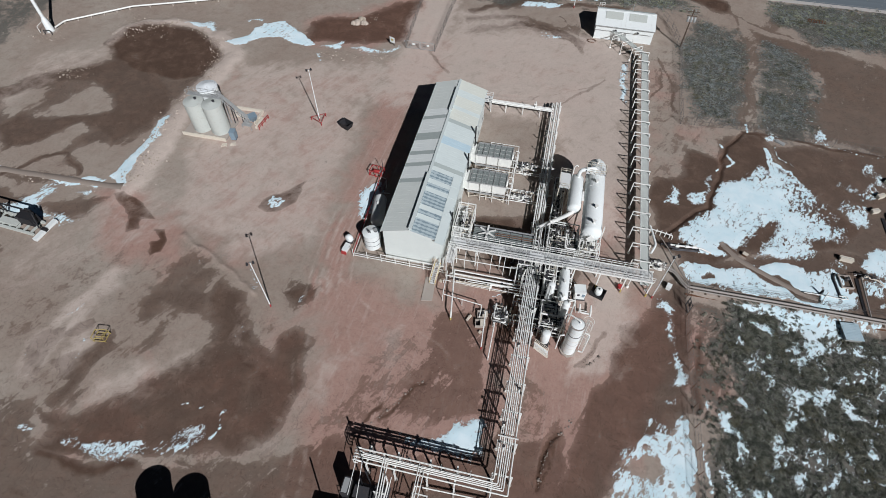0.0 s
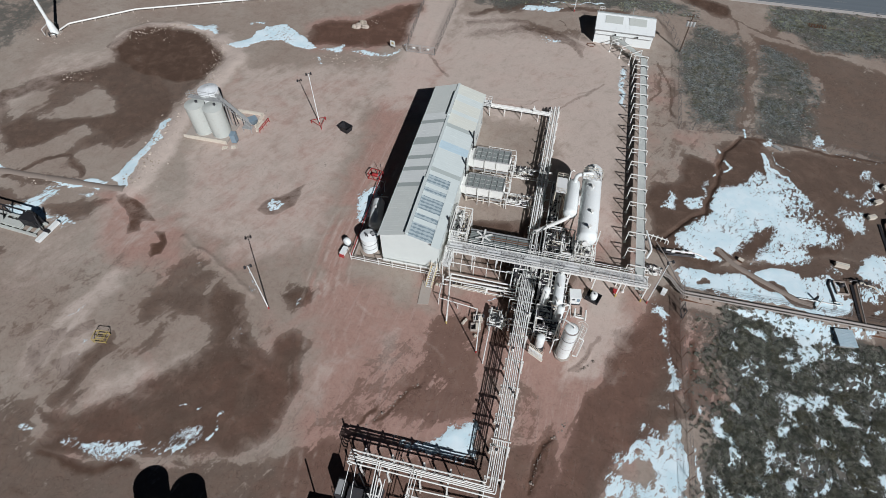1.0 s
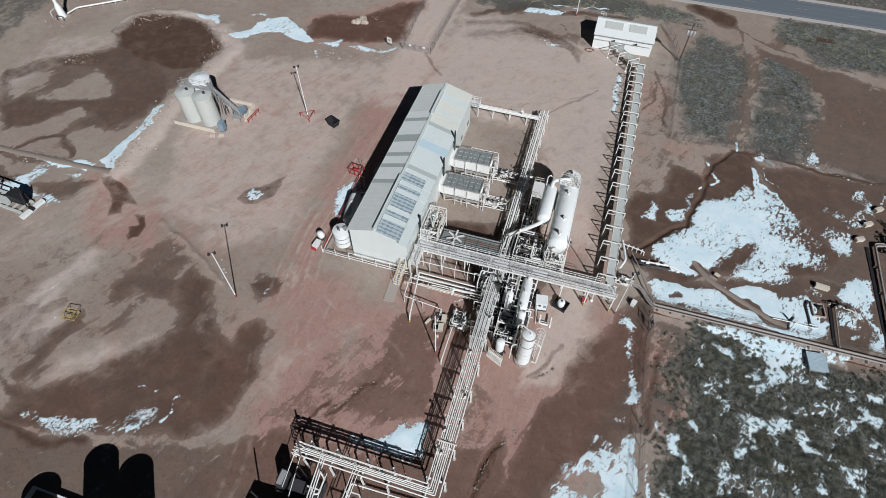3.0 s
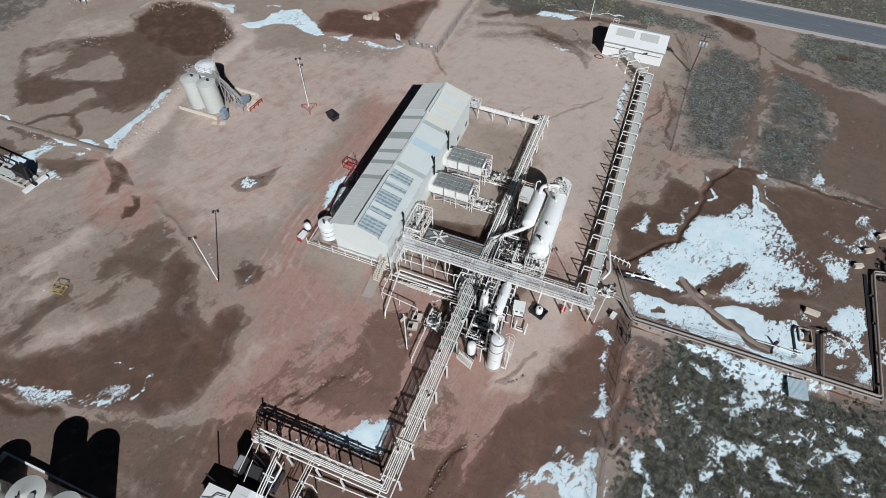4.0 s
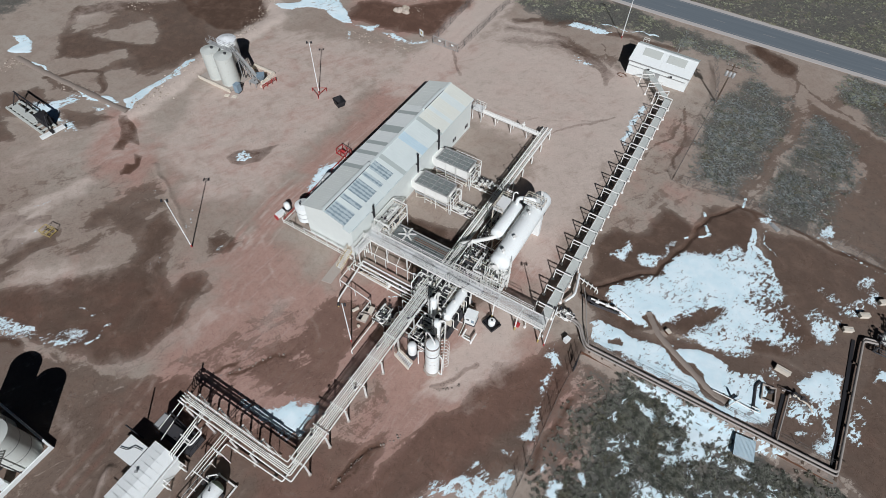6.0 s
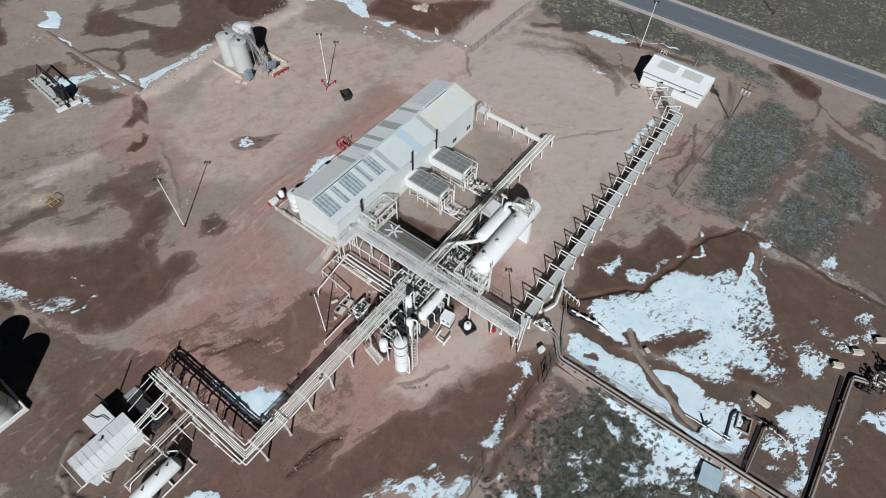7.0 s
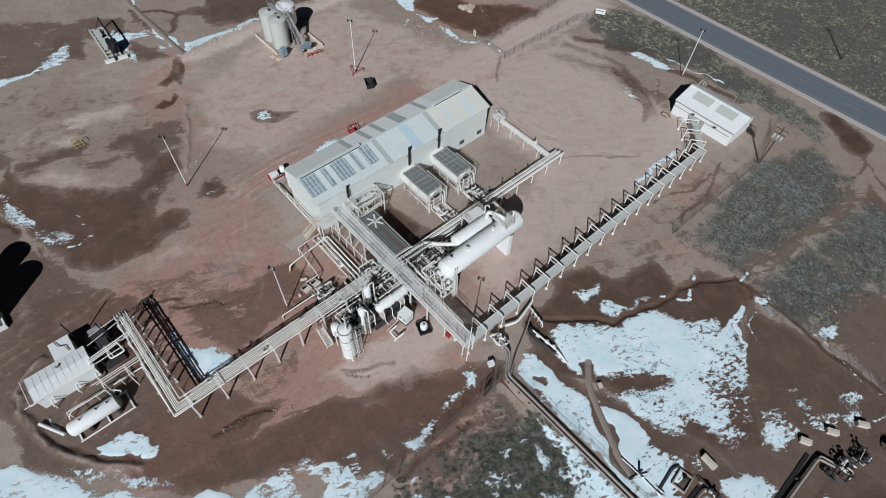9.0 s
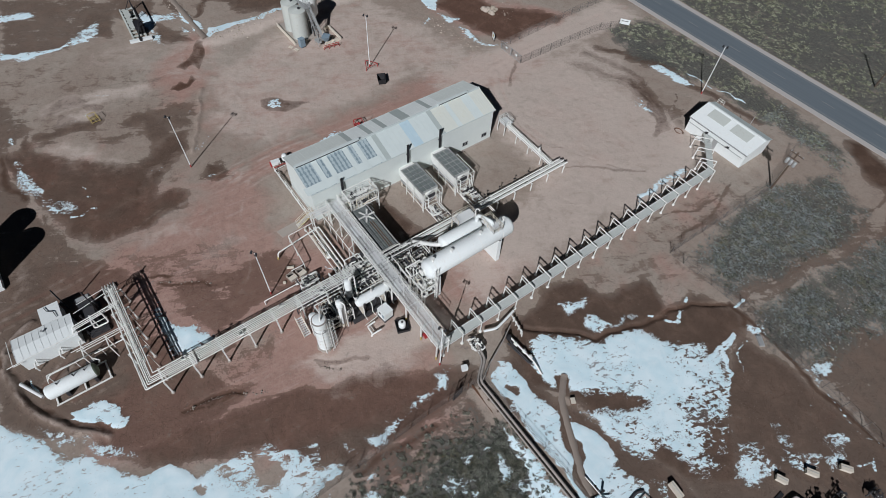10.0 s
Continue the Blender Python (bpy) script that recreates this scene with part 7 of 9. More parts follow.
def containment():
    w = thing("containment_wall", (0, 0, 0), "low white concrete containment wall round the tanks", "wall")
    for name, box in (("north", (-31, -47.8, 0, -11.7, -47.55, 0.75)), ("east", (-11.95, -57, 0, -11.7, -47.8, 0.75)), ("west", (-31, -57, 0, -30.75, -47.8, 0.75)), ("south", (-31, -57.25, 0, -11.7, -57, 0.75))):
        part("wall_run", Geo().box(*box), TANK_WHITE, w)
    s = thing("tank_stair", (0, 0, 0), "dark steel stair curving down beside a tank", "stair")
    for k in range(17):
        a = -0.4 - k * 0.085
        c = Vector((-14.2, -50.1, 0))
        p0, p1 = c + Vector((math.cos(a) * 2.45, math.sin(a) * 2.45, 0)), c + Vector((math.cos(a) * 3.25, math.sin(a) * 3.25, 0))
        z = 6.9 - k * 0.4
        part("tread", Geo().beam(p0 + Vector((0, 0, z)), p1 + Vector((0, 0, z)), 0.26, 0.05), STEEL, s)
    g = Geo()
    for k in range(16):
        a0, a1 = -0.4 - k * 0.085, -0.4 - (k + 1) * 0.085
        for h in (0.0, 1.0):
            g.beam((-14.2 + math.cos(a0) * 3.25, -50.1 + math.sin(a0) * 3.25, 6.9 - k * 0.4 + h), (-14.2 + math.cos(a1) * 3.25, -50.1 + math.sin(a1) * 3.25, 6.5 - k * 0.4 + h), 0.07)
    part("guard_rail", g, STEEL, s)
    part("stair_post", Geo().beam((-11.9, -51.6, 0), (-11.9, -51.6, 5.6), 0.12), STEEL, s)
    lone("control_cabinet", Geo().box(-13.0, -54.2, 0, -12.1, -53.2, 1.5).box(-13.05, -54.25, 1.5, -12.05, -53.15, 1.56), TANK_WHITE, "small white control cabinet beside the tank stair", "cabinet")


containment()


def small_station():
    b = thing("pump_house", (0.4, -47.7, 0), "white ribbed metal pump house with low roof", "industrial building")
    w, d, h0, h1 = 3.8, 7.45, 2.6, 2.9
    for box in ((0, 0, 0, w, 0.12, h0), (0, d - 0.12, 0, w, d, h0), (0, 0.12, 0, 0.12, d - 0.12, h0), (w - 0.12, 0.12, 0, w, d - 0.12, h0)):
        part("wall", Geo().box(*box), TANK_WHITE, b)
    n = 9
    step = (d + 0.3) / n
    for s, x in ((-1, -0.2), (1, w + 0.2)):
        xm = w / 2
        g = Geo().add([(xm - xm, -step / 2 + 0.006, h1 - h1), (x - xm, -step / 2 + 0.006, h0 - h1), (x - xm, step / 2 - 0.006, h0 - h1), (0, step / 2 - 0.006, 0),
                       (0, -step / 2 + 0.006, 0.07), (x - xm, -step / 2 + 0.006, h0 - h1 + 0.07), (x - xm, step / 2 - 0.006, h0 - h1 + 0.07), (0, step / 2 - 0.006, 0.07)],
                      [(0, 1, 2, 3), (7, 6, 5, 4), (0, 1, 5, 4), (1, 2, 6, 5), (2, 3, 7, 6), (3, 0, 4, 7)])
        me = g.mesh("roof_sheet", TANK_WHITE)
        for k in range(n):
            share("roof_sheet", me, b, pose(xm, -0.15 + (k + 0.5) * step, h1))
    seam = Geo()
    for k in range(n + 1):
        seam.beam((-0.2, -0.15 + k * step, h0 + 0.08), (w / 2, -0.15 + k * step, h1 + 0.1), 0.03).beam((w / 2, -0.15 + k * step, h1 + 0.1), (w + 0.2, -0.15 + k * step, h0 + 0.08), 0.03)
    part("roof_seam", seam, TANK_WHITE, b)
    part("edge_pipe", Geo().pipe([(w + 0.3, -1.4, 2.7), (w + 0.1, d + 4.4, 3.3)], 0.06), WHITE, b)
    part("edge_pipe", Geo().pipe([(-0.6, -0.8, 2.4), (w + 0.2, -0.8, 2.4), (w + 0.2, 0.5, 2.4)], 0.05), WHITE, b)
    for y in (1.2, 4.4, 7.0):
        part("pipe_stand", Geo().beam((w + 0.9, y, 0), (w + 0.9, y, 1.1), 0.14).tube((w + 0.1, y, 1.0), (w + 1.1, y, 1.0), 0.12), WHITE, b)
        part("wall_bracket", Geo().beam((w, y + 0.4, 1.5), (w + 0.9, y + 0.4, 1.1), 0.1), WHITE, b)
    part("roof_cowl", Geo().turned((1.0, 3.8, 2.7), (1.0, 3.8, 3.2), ((0, 0.12), (0.6, 0.12), (1, 0.2)), 12), GALV, b)
    # annexe
    a = thing("pump_annex", (-3.4, -43.9, 0), "low white pump annexe against the pump house", "shed")
    part("body", Geo().box(0.3, 0.2, 0, 3.2, 2.6, 2.2), TANK_WHITE, a)
    part("roof", Geo().beam((0.15, 1.4, 2.27), (3.3, 1.4, 2.4), 2.7, 0.1), TANK_WHITE, a)
    # no opening is cut: a dark panel paints in the hatch's shaded inside
    part("hatch", Geo().box(0.8, 0.16, 0.5, 2.7, 0.24, 1.9), GLASS_DARK, a, "flat dark panel painting in an open hatch")
    part("roof_pipe", Geo().pipe([(0.4, 0.9, 2.5), (1.5, 1.2, 2.55), (1.9, 1.9, 2.6), (3.1, 2.1, 2.6)], 0.05), STEEL, a)
    part("exhaust_stack", Geo().tube((0.5, 3.2, 0.0), (0.5, 3.2, 5.2), 0.1, 10), BLACK, a, "black exhaust stack")
    # engine skid between the house and the rack
    e = thing("engine_skid", (-0.4, -39.2, 0), "dark engine skid with coolers and exhaust stacks", "engine skid")
    part("base_frame", Geo().box(-1.0, 0, 0.1, 4.6, 2.6, 0.45), STEEL, e)
    part("engine_block", Geo().box(0.4, 0.5, 0.45, 3.0, 1.9, 1.9), STEEL, e, "dark steel engine block")
    part("cooler_frame", Geo().box(-0.9, 0.3, 0.45, 0.0, 2.3, 3.2), STEEL, e)
    part("cooler_grille", Geo().box(-0.8, 0.45, 3.2, -0.1, 2.15, 3.25), GALV, e)
    for x, y, h in ((3.4, 0.6, 4.6), (1.2, 2.2, 4.0), (2.2, 2.4, 7.4)):
        part("exhaust_stack", Geo().turned((x, y, 1.2), (x, y, h), ((0, 0.08), (0.85, 0.08), (0.86, 0.12), (1, 0.12)), 10), BLACK, e, "black exhaust stack")
    part("frame_rail", Geo().rail([(-1, 0, 0.45), (4.6, 0, 0.45), (4.6, 2.6, 0.45)], 1.1, 1.2), STEEL, e)
    part("engine_piping", Geo().pipe([(3.2, 1.0, 1.5), (4.2, 1.0, 1.5), (4.2, 3.0, 1.5), (4.2, 3.0, 4.5)], 0.12), WHITE, e)
    # spurs from the rack
    s = thing("pipe_spur", (0, 0, 0), "short white pipe spur from the rack to the pump house", "pipe")
    for k, x in enumerate((2.75, 3.1, 3.4)):
        part("pipe", Geo().pipe([(x, -33.6 - 0.4 * k, 3.65), (x + 0.5, -40.3, 3.3), (x + 0.5, -40.8, 1.6 + k * 0.3)], 0.08), WHITE, s)
    part("pipe", Geo().pipe([(0.2, -34.0, 3.6), (0.9, -39.6, 3.0)], 0.05), WHITE, s)
    part("pipe", Geo().pipe([(-0.5, -34.6, 3.6), (-0.3, -38.9, 3.1)], 0.05), WHITE, s)
    part("post", Geo().beam((2.8, -37.9, 0), (2.8, -37.9, 3.3), 0.16), WHITE, s)
    part("footing", Geo().turned((2.8, -37.9, -0.1), (2.8, -37.9, 0.15), ((0, 0.26), (0.8, 0.26), (1, 0.2)), 10), CONCRETE, s)
    part("cross_beam", Geo().beam((2.6, -37.9, 3.25), (4.2, -37.9, 3.25), 0.14), WHITE, s)
    q = thing("pipe_spur", (0, 0, 0), "white pipe spur from the rack to the fuel tank", "pipe")
    for k, x in enumerate((7.3, 7.6, 8.0)):
        part("pipe", Geo().pipe([(x, -33.6 - 0.4 * k, 3.7), (x, -41.4 + 0.6 * k, 3.4)], 0.06), WHITE, q)
    for y in (-37.0, -40.2):
        g = Geo().beam((7.1, y, 3.25), (9.1, y, 3.25), 0.14)
        for x in (7.2, 9.0):
            g.beam((x, y, 0), (x, y, 3.25), 0.12)
        part("bent", g, WHITE, q)
    part("pipe", Geo().pipe([(9.0, -40.2, 3.35), (9.0, -44.6, 3.3), (9.2, -45.2, 2.6)], 0.08), WHITE, q)


small_station()


def fuel_tank():
    t = thing("fuel_tank", (10.4, -42.8, 0), "white horizontal fuel tank on a railed skid", "fuel tank")
    part("shell", Geo().vessel((0, -3.4, 1.75), (0, 3.3, 1.75), 1.0, 28, 0.5), TANK_WHITE, t)
    for y in (-1.2, 2.4):
        part("saddle", Geo().box(-0.9, y - 0.2, 0, 0.9, y + 0.2, 1.0), STEEL, t)
    for x in (-1.5, 1.45):
        part("skid_rail", Geo().beam((x, -3.0, 0.3), (x, 4.2, 0.3), 0.16, 0.2), WHITE, t)
    for y in (-2.8, 0.8, 4.0):
        part("skid_cross", Geo().beam((-1.5, y, 0.2), (1.45, y, 0.2), 0.2), WHITE, t)
    g = Geo()
    for y in (-2.6, 1.0, 4.4):
        g.beam((-2.6, y, 0), (-2.6, y, 1.9), 0.09)
    part("guard_frame", g.beam((-2.6, -2.6, 1.9), (-2.6, 4.4, 1.9), 0.1).beam((-2.6, -2.6, 1.9), (-1.3, -2.6, 1.9), 0.09), WHITE, t)
    part("end_head", Geo().turned((0, 2.86, 1.75), (0, 3.38, 1.75), ((0, 1.02), (0.4, 0.9), (0.75, 0.6), (1, 0.1)), 24), GREEN, t, "dark green tank end")
    for y, h in ((-1.5, 0.4), (0.6, 0.55), (2.0, 0.35)):
        part("fitting", Geo().tube((0, y, 2.55), (0, y, 2.65 + h), 0.1, 8), STEEL, t)
    part("pump", Geo().box(-2.3, 2.0, 0.1, -1.5, 3.4, 1.1), STEEL, t)
    part("pump_piping", Geo().pipe([(-1.9, 3.0, 1.0), (-1.9, 3.0, 1.9), (-0.9, 3.9, 1.9), (-0.6, 3.6, 1.9)], 0.1), WHITE, t)
    lone("culvert_pipe", Geo().tube((5.9, -49.0, 0.3), (9.5, -47.0, 0.26), 0.24, 14), GRATE, "short pale grey culvert pipe lying in the berm", "culvert")


fuel_tank()


# ---- process area ----
def pipe_cluster(label, x0, y0, x1, y1, top, count, seed, framed=True, group="", category="pipe skid", mats=(0.65, 0.85)):
    """A steel frame laced with orthogonal pipes and valves."""
    rnd = random.Random(seed)
    t = thing("pipe_skid", (x0, y0, 0), label, category, group)
    w, d = x1 - x0, y1 - y0
    if framed:
        for i in range(max(2, round(w / 3) + 1)):
            for j in range(2):
                part("post", Geo().beam((w * i / max(1, round(w / 3)), d * j, 0), (w * i / max(1, round(w / 3)), d * j, top), 0.14), WHITE, t)
        for z in (top, top * 0.55):
            part("frame_ring", Geo().beam((0, 0, z), (w, 0, z), 0.13).beam((w, 0, z), (w, d, z), 0.13).beam((w, d, z), (0, d, z), 0.13).beam((0, d, z), (0, 0, z), 0.13), WHITE, t)
    for k in range(round(count * 1.5)):
        r = rnd.choice((0.04, 0.05, 0.06, 0.08, 0.1, 0.15))
        z0, z1 = rnd.uniform(0.4, top), rnd.uniform(0.3, top)
        xa, xb, ya, yb = (rnd.uniform(0, w), rnd.uniform(0, w), rnd.uniform(0, d), rnd.uniform(0, d))
        if rnd.random() < 0.5:
            pts = [(xa, ya, z0), (xb, ya, z0), (xb, yb, z0), (xb, yb, z1)]
        else:
            pts = [(xa, ya, z1), (xa, ya, z0), (xa, yb, z0), (xb, yb, z0)]
        pts = pts[:1] + [q for p, q in zip(pts, pts[1:]) if (Vector(p) - Vector(q)).length >= 0.3]
        if len(pts) < 3 or min((Vector(p) - Vector(q)).length for p, q in zip(pts, pts[1:])) < 0.2:
            continue
        q = rnd.random()
        m = WHITE if q < mats[0] else CREAM if q < mats[1] else STEEL
        part("pipe", Geo().pipe(pts, r, 2.5, 7), m, t)
        if rnd.random() < 0.45:
            mid = (Vector(pts[1]) + Vector(pts[2])) / 2
            dv = (Vector(pts[2]) - Vector(pts[1])).normalized()
            v = part("valve", Geo().tube(mid - dv * 0.25, mid + dv * 0.25, r * 1.7 + 0.03, 8).tube(mid, mid + Vector((0, 0, 0.55)), 0.05, 6), m, t)
            if rnd.random() < 0.6:
                part("hand_wheel", Geo().turned(mid + Vector((0, 0, 0.55)), mid + Vector((0, 0, 0.6)), ((0, 0.2), (1, 0.2)), 10), STEEL, v)
    return t


MAZE = "pipe skids in the process area"
pipe_cluster("tall white frame laced with valves at the building corner", 3.6, 2.9, 6.4, 8.2, 5.2, 34, 3, group=MAZE)
pipe_cluster("dense white manifold skid beside the raised vessel", 18.9, 2.9, 23.6, 8.4, 4.2, 60, 5, group=MAZE, mats=(0.45, 0.6))
pipe_cluster("dark cluttered pump skid under the pipe rack", 19.2, -4.6, 21.0, 2.4, 3.0, 34, 7, group=MAZE, mats=(0.35, 0.55))
pipe_cluster("low white manifold with dark control valves", 6.0, -4.9, 14.6, -3.3, 1.5, 12, 9, framed=False, group=MAZE, mats=(0.75, 0.95))
pipe_cluster("white and dark valve skid west of the rack", 12.4, -11.2, 15.2, -7.4, 1.6, 26, 13, framed=False, group=MAZE, mats=(0.62, 0.78))
pipe_cluster("dark pump skid with white lines beside the column", 19.4, -11.0, 23.0, -6.6, 3.4, 44, 15, group=MAZE, mats=(0.4, 0.6))
pipe_cluster("small white valve skid on the dirt apron", 25.2, -6.0, 27.4, -4.2, 0.8, 7, 17, framed=False, group=MAZE, mats=(0.9, 0.95))
pipe_cluster("white manifold under the vessel's near end", 23.9, 3.0, 27.0, 5.8, 4.6, 30, 19, group=MAZE)
pipe_cluster("dark header pipes between cooler and rack", 10.9, 14.6, 15.4, 17.4, 1.2, 16, 21, framed=False, group=MAZE)
pipe_cluster("white header pipes between cooler and rack", 10.9, 21.6, 15.4, 24.4, 1.2, 14, 23, framed=False, group=MAZE)
pipe_cluster("cluttered dark valve deck west of the exchanger", 18.9, 10.2, 20.6, 19.6, 3.2, 40, 25, group=MAZE, mats=(0.3, 0.5))
# half the pipes are dark, to paint in the crossing's shade
pipe_cluster("white frame of pipes under the rack crossing", 14.8, -3.8, 18.8, 2.2, 3.8, 40, 27, framed=False, group=MAZE, mats=(0.4, 0.5))


def meter_lines():
    t = thing("meter_run", (0, 0, 0), "parallel long white meter pipes on low stands", "pipe")
    for k, (y, z, r) in enumerate(((-2.9, 1.5, 0.16), (-3.5, 1.3, 0.2), (-4.2, 1.5, 0.13), (-4.9, 1.1, 0.1))):
        part("pipe", Geo().pipe([(5.0 - 0.4 * k, y, 0.2), (5.0 - 0.4 * k, y, z), (15.9, y, z), (15.9, y, 3.3)], r * 0.8, 3, 8), WHITE, t)
    part("pipe", Geo().pipe([(6.3, -11.0, 0.1), (6.3, -10.8, 1.5), (5.2, -3.0, 1.5)], 0.13, 3, 8), WHITE, t)
    part("pipe", Geo().pipe([(4.2, -3.6, 1.9), (4.4, -8.0, 1.9), (10.6, -8.4, 1.5), (10.6, -10.6, 1.5)], 0.08, 3, 8), WHITE, t)
    for x, y in ((4.4, -8.0), (7.5, -8.2), (10.6, -8.4)):
        part("stand", Geo().beam((x, y, 0), (x, y, 1.6), 0.1), WHITE, t)
    part("yellow_foot", Geo().tube((6.3, -11.05, 0), (6.3, -11.0, 0.5), 0.15, 10), YELLOW, t, "yellow painted pipe foot")
    part("pipe", Geo().pipe([(13.0, -8.0, 1.1), (13.0, -16.4, 1.0), (13.0, -16.4, 0)], 0.09, 2, 8), WHITE, t)


meter_lines()
for x, y, k, w in ((9.0, -10.25, 1.1, 0.35), (11.1, -12.3, 0.4, 0.35), (3.3, -4.6, 0.4, 0.5)):
    lone("concrete_block", Geo().box(-w / 2, -k / 2, 0, w / 2, k / 2, 0.35).box(-w / 2 + 0.05, -k / 2 + 0.05, 0.35, w / 2 - 0.05, k / 2 - 0.05, 0.38), CREAM, "small pale concrete support block on the dirt", "concrete block", "loose support blocks", at=(x, y, 0), turn=-25)
for x, y in ((10.9, -9.3), (10.85, -10.9)):
    o = thing("valve_cellar_box", (x, y, 0), "pale concrete box with a half-open dark top", "concrete box", "open concrete boxes by the meter pipes", turn=10)
    for box in ((-0.75, -0.6, 0, 0.75, -0.5, 0.6), (-0.75, 0.5, 0, 0.75, 0.6, 0.6), (-0.75, -0.5, 0, -0.65, 0.5, 0.6), (0.65, -0.5, 0, 0.75, 0.5, 0.6)):
        part("wall", Geo().box(*box), CONCRETE, o)
    # base coloured black to paint in the dark of the open half
    part("base", Geo().box(-0.65, -0.5, 0, 0.65, 0.5, 0.06), BLACK, o)
    part("lid", Geo().box(0.02, -0.6, 0.605, 0.8, 0.6, 0.68), CREAM, o, "pale lid pushed half aside")


STAIR = ((19.1, -14.15, 2.2), (21.4, -14.2, 0.1), (19.15, -13.2, 2.2), (21.4, -13.15, 0.1))


def vertical_tank():
    t = thing("vertical_tank", (24.2, -12.2, 0), "white vertical process tank with ladder and top rail", "process tank")
    part("shell", Geo().turned((0, 0, 0.3), (0, 0, 7.6), ((0, 1.0), (1, 1.0)), 32), TANK_WHITE, t)
    part("dome", Geo().turned((0, 0, 7.6), (0, 0, 7.85), ((0, 1.0), (0.4, 0.88), (0.8, 0.5), (1, 0.1)), 32), TANK_WHITE, t)
    part("plinth", Geo().turned((0, 0, -0.1), (0, 0, 0.3), ((0, 1.3), (1, 1.3)), 8), CONCRETE, t)
    part("band", Geo().turned((0, 0, 5.4), (0, 0, 5.52), ((0, 1.015), (1, 1.015)), 32), STEEL, t)
    part("top_rim", Geo().turned((0, 0, 7.56), (0, 0, 7.7), ((0, 1.03), (1, 1.03)), 32), PIPE_GREY, t)
    for a in range(5):
        part("weld_band", Geo().turned((0, 0, 2.0 + 1.1 * a), (0, 0, 2.05 + 1.1 * a), ((0, 1.006), (1, 1.006)), 32), PIPE_GREY if a % 2 else CREAM, t)
    part("top_pipe", Geo().pipe([(0.3, 0.1, 7.7), (0.3, 0.1, 8.3), (-1.2, 0.9, 8.3), (-1.7, 1.1, 7.8), (-1.7, 1.1, 1.0)], 0.12, 3, 8), WHITE, t)
    part("side_pipe", Geo().pipe([(1.3, -0.4, 6.4), (1.9, -0.6, 6.4), (1.9, -0.6, 1.2), (1.3, -0.5, 1.2)], 0.11, 3, 8), WHITE, t)
    part("side_pipe", Geo().pipe([(-1.3, -0.5, 5.0), (-1.9, -0.7, 5.0), (-1.9, -0.7, 0.9)], 0.1, 3, 8), WHITE, t)
    lad = Geo().beam((1.5, 0.5, 0), (1.5, 0.5, 8.2), 0.06).beam((1.3, 0.9, 0), (1.3, 0.9, 8.2), 0.06)
    for k in range(24):
        lad.beam((1.5, 0.5, 0.4 + k * 0.33), (1.3, 0.9, 0.4 + k * 0.33), 0.04)
    part("ladder", lad, WHITE, t)
    cage = Geo()
    for k in range(7):
        z = 2.4 + k * 0.9
        for i in range(6):
            a0, a1 = 0.5 + i * 0.6 - 1.4, 0.5 + (i + 1) * 0.6 - 1.4
            cage.beam((1.4 + 0.75 * math.cos(a0), 0.7 + 0.75 * math.sin(a0), z), (1.4 + 0.75 * math.cos(a1), 0.7 + 0.75 * math.sin(a1), z), 0.05)
    part("ladder_cage", cage, WHITE, t)
    s = thing("small_tank", (20.6, -11.9, 0), "small white vertical drum on a railed stand", "process tank")
    part("shell", Geo().vessel((0, 0, 0.6), (0, 0, 3.4), 0.65, 20), TANK_WHITE, s)
    part("stand", Geo().box(-0.7, -0.7, 0, 0.7, 0.7, 0.6), STEEL, s)
    p0, p1, q0, q1 = (Vector(p) - Vector((20.6, -11.9, 0)) for p in STAIR)
    stair = part("stair", Geo().beam(p0, p1, 0.08, 0.22).beam(q0, q1, 0.08, 0.22).rail([p0, p1], 0.95, 0.9, 0.022).rail([q0, q1], 0.95, 0.9, 0.022), CREAM, s, "pale cream stair with handrails")
    for k in range(9):
        u = (k + 0.5) / 9
        part("tread", Geo().beam(p0.lerp(p1, u), q0.lerp(q1, u), 0.22, 0.04), GRATE, stair)


vertical_tank()


# flat black slabs stand for the deep shade among the skids
lone("skid_deck", Geo().box(18.9, -10.2, 0.0, 22.9, 2.0, 0.28).beam((18.9, -10.2, 0.3), (22.9, -10.2, 0.3), 0.2).beam((22.9, -10.2, 0.3), (22.9, 2.0, 0.3), 0.2), BLACK, "black slab painting in the shade under the process skids", "skid deck")
lone("skid_deck", Geo().box(18.6, 2.8, 0.0, 24.2, 9.0, 0.24).beam((18.6, 2.8, 0.26), (24.2, 2.8, 0.26), 0.2), BLACK, "black slab painting in the shade beside the raised vessel", "skid deck")


